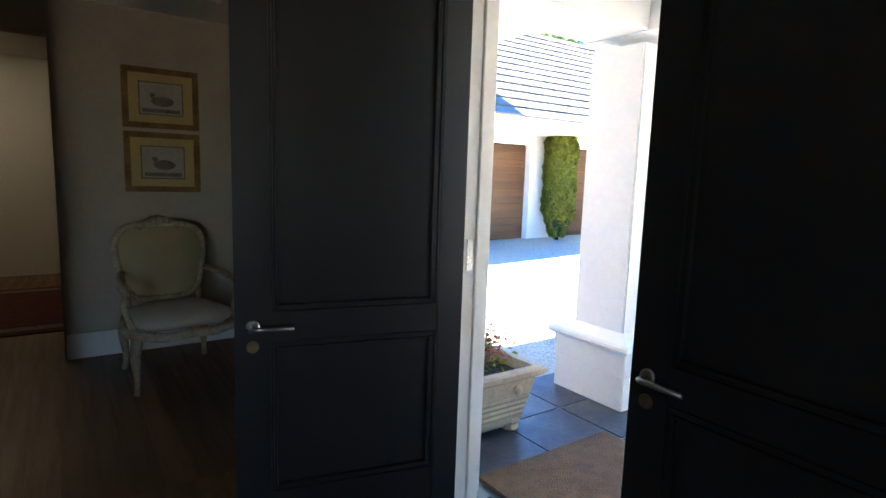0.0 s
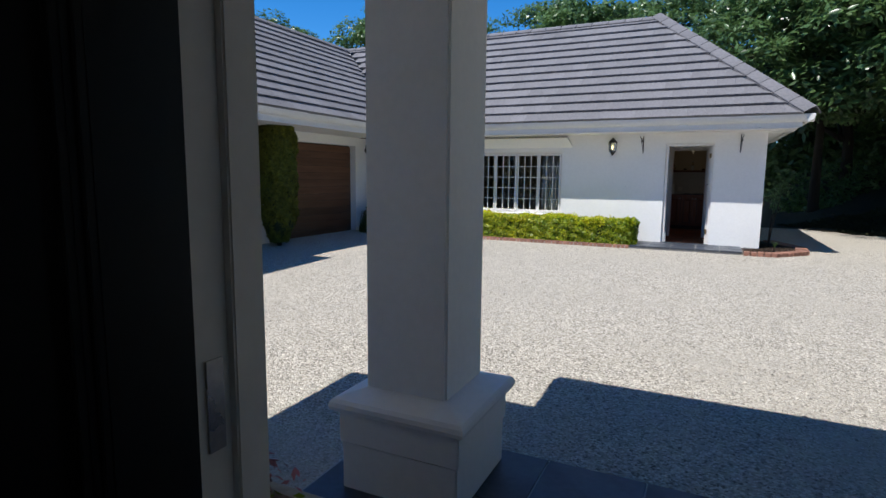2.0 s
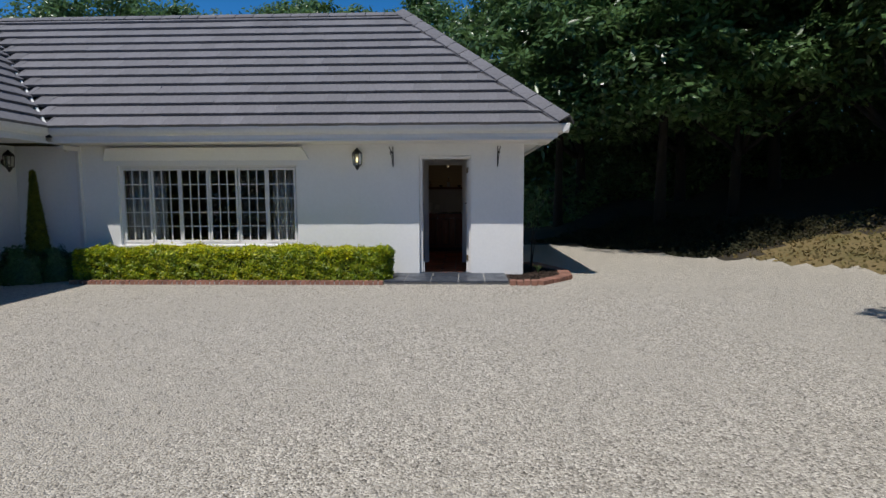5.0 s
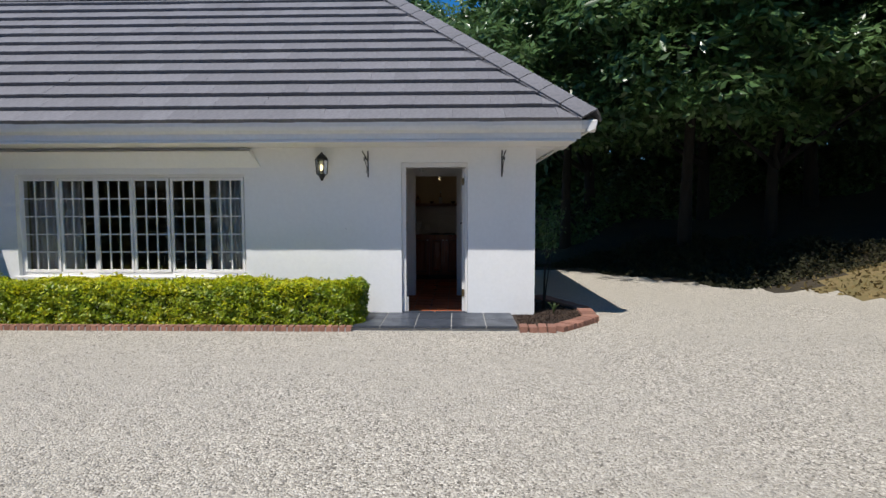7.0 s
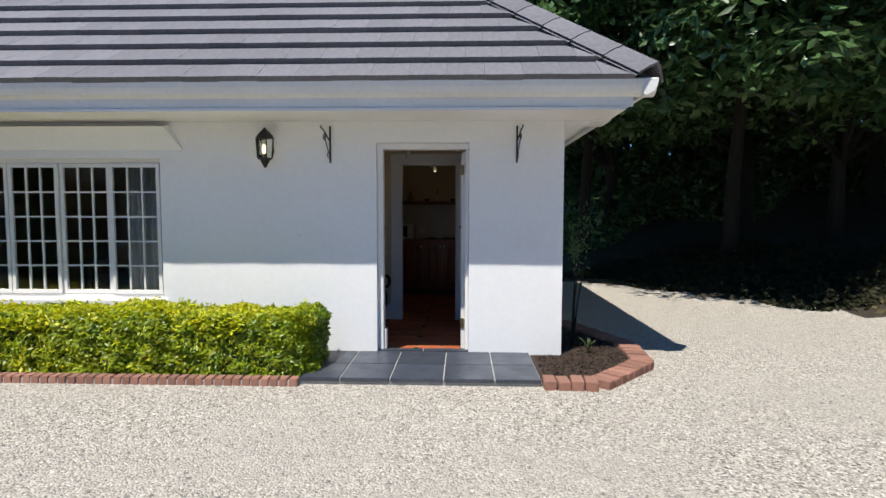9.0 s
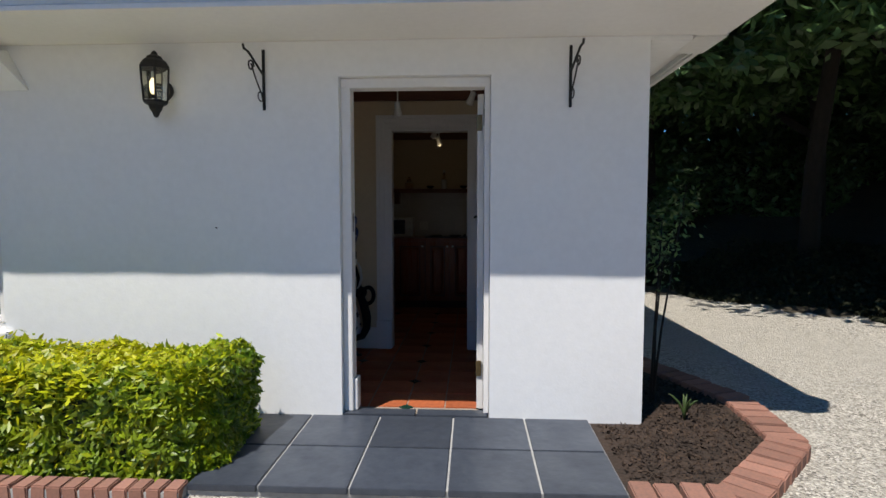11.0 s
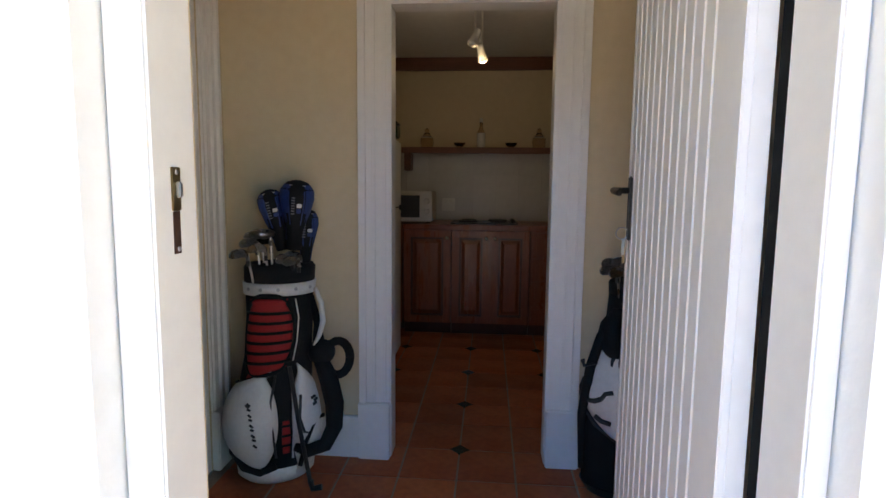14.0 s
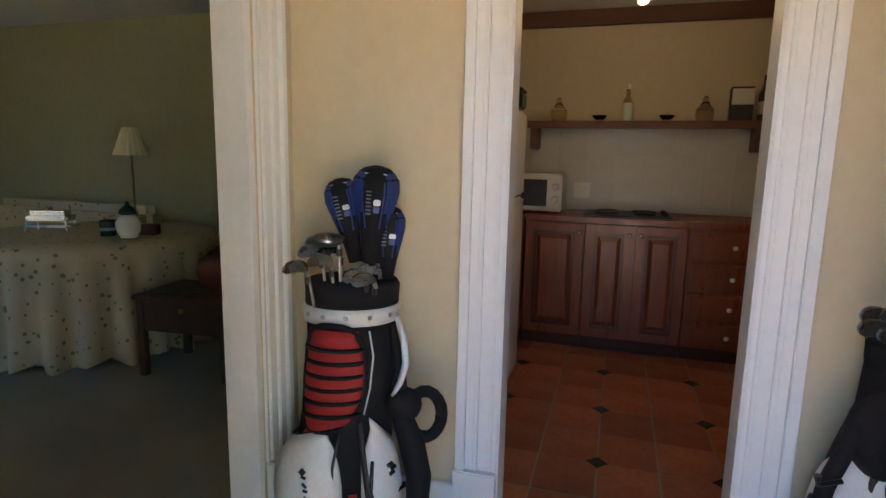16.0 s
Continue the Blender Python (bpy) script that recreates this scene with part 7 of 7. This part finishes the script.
    for x in (-1.06, 0.9):
        part("armrest", box(x, -0.35, 0.1, x + 0.16, 0.36, 0.62, 0.06), "tablecloth", f)
    for x in (-0.9, 0.85):
        part("leg", box(x, -0.3, 0, x + 0.05, -0.25, 0.1), "dark_wood", f)


table_things()


def stool():
    t = thing("wooden_commode_chair", "low dark mahogany box stool with a hinged top and square legs", "stool", at=pose(-3.38, 15.42, CF, 0, 0, 6))
    w, d = 0.27, 0.2
    for sx in (-1, 1):
        for sy in (-1, 1):
            part("leg", box(sx * w - 0.022, sy * d - 0.022, 0, sx * w + 0.022, sy * d + 0.022, 0.47, 0.004), "dark_wood", t)
    for y in (-d, d):
        part("apron", box(-w + 0.022, y - 0.012, 0.28, w - 0.022, y + 0.012, 0.47, 0.003), "dark_wood", t)
    for x in (-w, w):
        part("apron", box(x - 0.012, -d + 0.022, 0.28, x + 0.012, d - 0.022, 0.47, 0.003), "dark_wood", t)
    part("top", box(-w - 0.04, -d - 0.035, 0.4705, w + 0.04, d + 0.035, 0.495, 0.006), "dark_wood", t)
    part("keyhole_plate", box(-0.015, -d - 0.014, 0.40, 0.015, -d - 0.0125, 0.43), "brass", t)
    p = thing("round_pot", "round dark red lacquer pot on the stool", "pot", at=pose(-3.34, 15.52, CF + 0.4955))
    part("body", lathe([(0.06, 0), (0.11, 0.04), (0.135, 0.11), (0.11, 0.18), (0.06, 0.21)], seg=20), "cork_red", p, smooth=True)
    part("lid", lathe([(0.062, 0.2105), (0.05, 0.23), (0.012, 0.24), (0.014, 0.255), (0.005, 0.262)], seg=16), "cork_red", p, smooth=True)


stool()


# ---- roof tiles ----
def tile_mesh(w, l, t):
    """A flat concrete tile, its lower edge thick and raised; x along the eave, y up the slope."""
    bm = bmesh.new()
    c = [(0.001, 0, 0.0), (w - 0.001, 0, 0.0), (w - 0.001, l, -0.012), (0.001, l, -0.012)]
    lo = [bm.verts.new(v) for v in c]
    hi = [bm.verts.new((x, y, z + (t if y == 0 else 0.012))) for x, y, z in c]
    for i in range(4):
        bm.faces.new((lo[i], lo[(i + 1) % 4], hi[(i + 1) % 4], hi[i]))
    bm.faces.new(hi), bm.faces.new(lo[::-1])
    return bm


def slope(name, origin, along, up, run, length, left, right, label, keep=0, w=0.33, course=0.345):
    """Courses of tiles on a roof plane. left and right give the ends of a course at a height u (0..1) up the slope;
    the first `keep` whole tiles are objects of their own."""
    o, a, u = Vector(origin), Vector(along).normalized(), Vector(up).normalized()
    nrm = a.cross(u)
    if nrm.z < 0:
        nrm = -nrm
    base = Matrix((a, u, nrm)).transposed().to_4x4()
    r = np.random.default_rng(len(name) * 7)
    roof = tagged(new(name), label, "roof", kind="structure")
    me = mesh_of("roof_tile", tile_mesh(w, course + 0.06, 0.06), "roof_tile")
    verts, faces = [], []
    n = int(length / course)
    made = 0
    for j in range(n + 1):
        s = j * course
        if s > length - 0.08:
            break
        x0, x1 = left(s / length), right(s / length)
        k0 = math.floor(x0 / w) - 1
        for k in range(k0, int(x1 / w) + 2):
            xa = k * w + (0.5 * w if j % 2 else 0)
            xb = xa + w
            if xb <= x0 + 0.02 or xa >= x1 - 0.02:
                continue
            jig = r.normal(0, 0.0015)
            if xa >= x0 and xb <= x1 and made < keep:
                t = new("roof_tile", me)
                t.parent = roof
                t.matrix_basis = Matrix.Translation(o + a * xa + u * (s + jig) + nrm * (0.012 + abs(jig))) @ base
                made += 1
                continue
            ca, cb = max(xa, x0) + 0.001, min(xb, x1) - 0.001
            l = min(course + 0.06, length - s)
            i0 = len(verts)
            for zz in (0, 1):
                for px, py in ((ca, 0), (cb, 0), (cb, l), (ca, l)):
                    h = 0.012 + (zz * 0.06 if py == 0 else -0.012 + zz * 0.024)
                    verts.append(tuple(o + a * px + u * (s + jig + py) + nrm * h))
            faces += [tuple(i0 + q for q in f) for f in ((3, 2, 1, 0), (4, 5, 6, 7), (0, 1, 5, 4), (1, 2, 6, 5), (2, 3, 7, 6), (3, 0, 4, 7))]
    rest = raw("tile_courses", verts, faces, "roof_rest", roof)
    tagged(rest, "", "", kind="stuff")
    return roof


def make_roofs():
    rise, run = RZ - EZ, RY - EY
    L = math.hypot(rise, run)
    gl = math.hypot(RZ - EZ, GX - GRX)
    slope("roof_south", (0, EY - 0.05, EZ - 0.02), (1, 0, 0), (0, run, rise), run, L, lambda u: GX + (GRX - GX) * u, lambda u: EX + (RX - EX) * u - 0.14, "grey concrete tile roof of the cottage", keep=300)
    slope("roof_hip", (EX + 0.05, 0, EZ - 0.02), (0, 1, 0), (RX - EX, 0, rise), RX - EX, math.hypot(rise, EX - RX), lambda u: EY + (RY - EY) * u + 0.14, lambda u: 2 * RY - EY - (RY - EY) * u, "grey concrete tile hip of the cottage roof")
    slope("roof_garage", (GX + 0.05, 0, EZ - 0.02), (0, 1, 0), (GRX - GX, 0, rise), GRX - GX, gl, lambda u: 2.0, lambda u: EY + (RY - EY) * u, "grey concrete tile roof of the garage wing")
    # caps along the hip and the ridges
    for name, a, b in (("hip_cap", (EX + 0.05, EY - 0.05, EZ + 0.12), (RX, RY, RZ + 0.125)), ("ridge_cap", (RX, RY, RZ + 0.05), (GRX, RY, RZ + 0.05)), ("ridge_cap_garage", (GRX, RY, RZ + 0.05), (GRX, 2.0, RZ + 0.05))):
        a, b = Vector(a), Vector(b)
        d = (b - a).normalized()
        side = d.cross(Vector((0, 0, 1))).normalized()
        upv = side.cross(d)
        n = max(1, int((b - a).length / 0.4))
        cap = tagged(new(name), "row of grey concrete capping tiles", "roof capping", kind="structure")
        bm = bmesh.new()
        for i, (o, h) in enumerate(((-0.2, -0.13), (-0.09, -0.05), (0, -0.005), (0.09, -0.05), (0.2, -0.13))):
            for s in (0, 1):
                for th in (0, 1):
                    bm.verts.new(Vector((0.0, o, h)) + Vector((0.40 * s, 0, 0.03 * th + 0.002 * (1 - s))))
        bm.verts.ensure_lookup_table()
        v = bm.verts
        for i in range(4):
            q = i * 4
            bm.faces.new((v[q + 1], v[q + 3], v[q + 7], v[q + 5])), bm.faces.new((v[q], v[q + 4], v[q + 6], v[q + 2]))
            bm.faces.new((v[q], v[q + 1], v[q + 5], v[q + 4])), bm.faces.new((v[q + 2], v[q + 6], v[q + 7], v[q + 3]))
        me = mesh_of("capping_tile", bm, "roof_tile")
        rot = Matrix((d, side, upv)).transposed().to_4x4()
        for i in range(n):
            t = new("capping_tile", me)
            t.parent = cap
            t.matrix_basis = Matrix.Translation(a + d * (b - a).length * i / n) @ rot
    bm = tube([(GX, EY, EZ + 0.05), (GRX, RY, RZ + 0.03)], 0.025, seg=6)
    setting("valley_flashing", bm, "gutter", "pale metal flashing in the roof valley", "flashing")


make_roofs()


# ---- loose stones on the yard ----
def pebbles():
    r = np.random.default_rng(71)
    n = 45000
    x = r.uniform(-6.5, 5.5, n)
    y = 2.75 + 8.8 * r.uniform(0, 1, n) ** 1.15
    z = np.array([ground_z(a, b) for a, b in zip(x, y)])
    s = r.uniform(0.005, 0.012, n) * r.choice([0.8, 1.0, 1.35], n)
    base = np.array([[1, 0, 0], [0, 1, 0], [-1, 0, 0], [0, -1, 0], [0, 0, 0.75], [0, 0, -0.6]])
    ang = r.uniform(0, 6.28, n)
    c, sn = np.cos(ang), np.sin(ang)
    v = base[None] * (s[:, None, None] * r.uniform(0.6, 1.25, (n, 6, 3)))
    vx = v[:, :, 0] * c[:, None] - v[:, :, 1] * sn[:, None] + x[:, None]
    vy = v[:, :, 0] * sn[:, None] + v[:, :, 1] * c[:, None] + y[:, None]
    vv = np.stack([vx, vy, v[:, :, 2] + z[:, None] + 0.003], axis=2).reshape(-1, 3)
    f = np.array([[0, 1, 4], [1, 2, 4], [2, 3, 4], [3, 0, 4]])
    ff = (f[None] + 6 * np.arange(n)[:, None, None]).reshape(-1, 3)
    o = new("loose_gravel", leaf_mesh("loose_gravel", vv, ff, "pebble"))
    tagged(o, "loose pale angular gravel stones scattered over the yard", "gravel", kind="stuff")


pebbles()
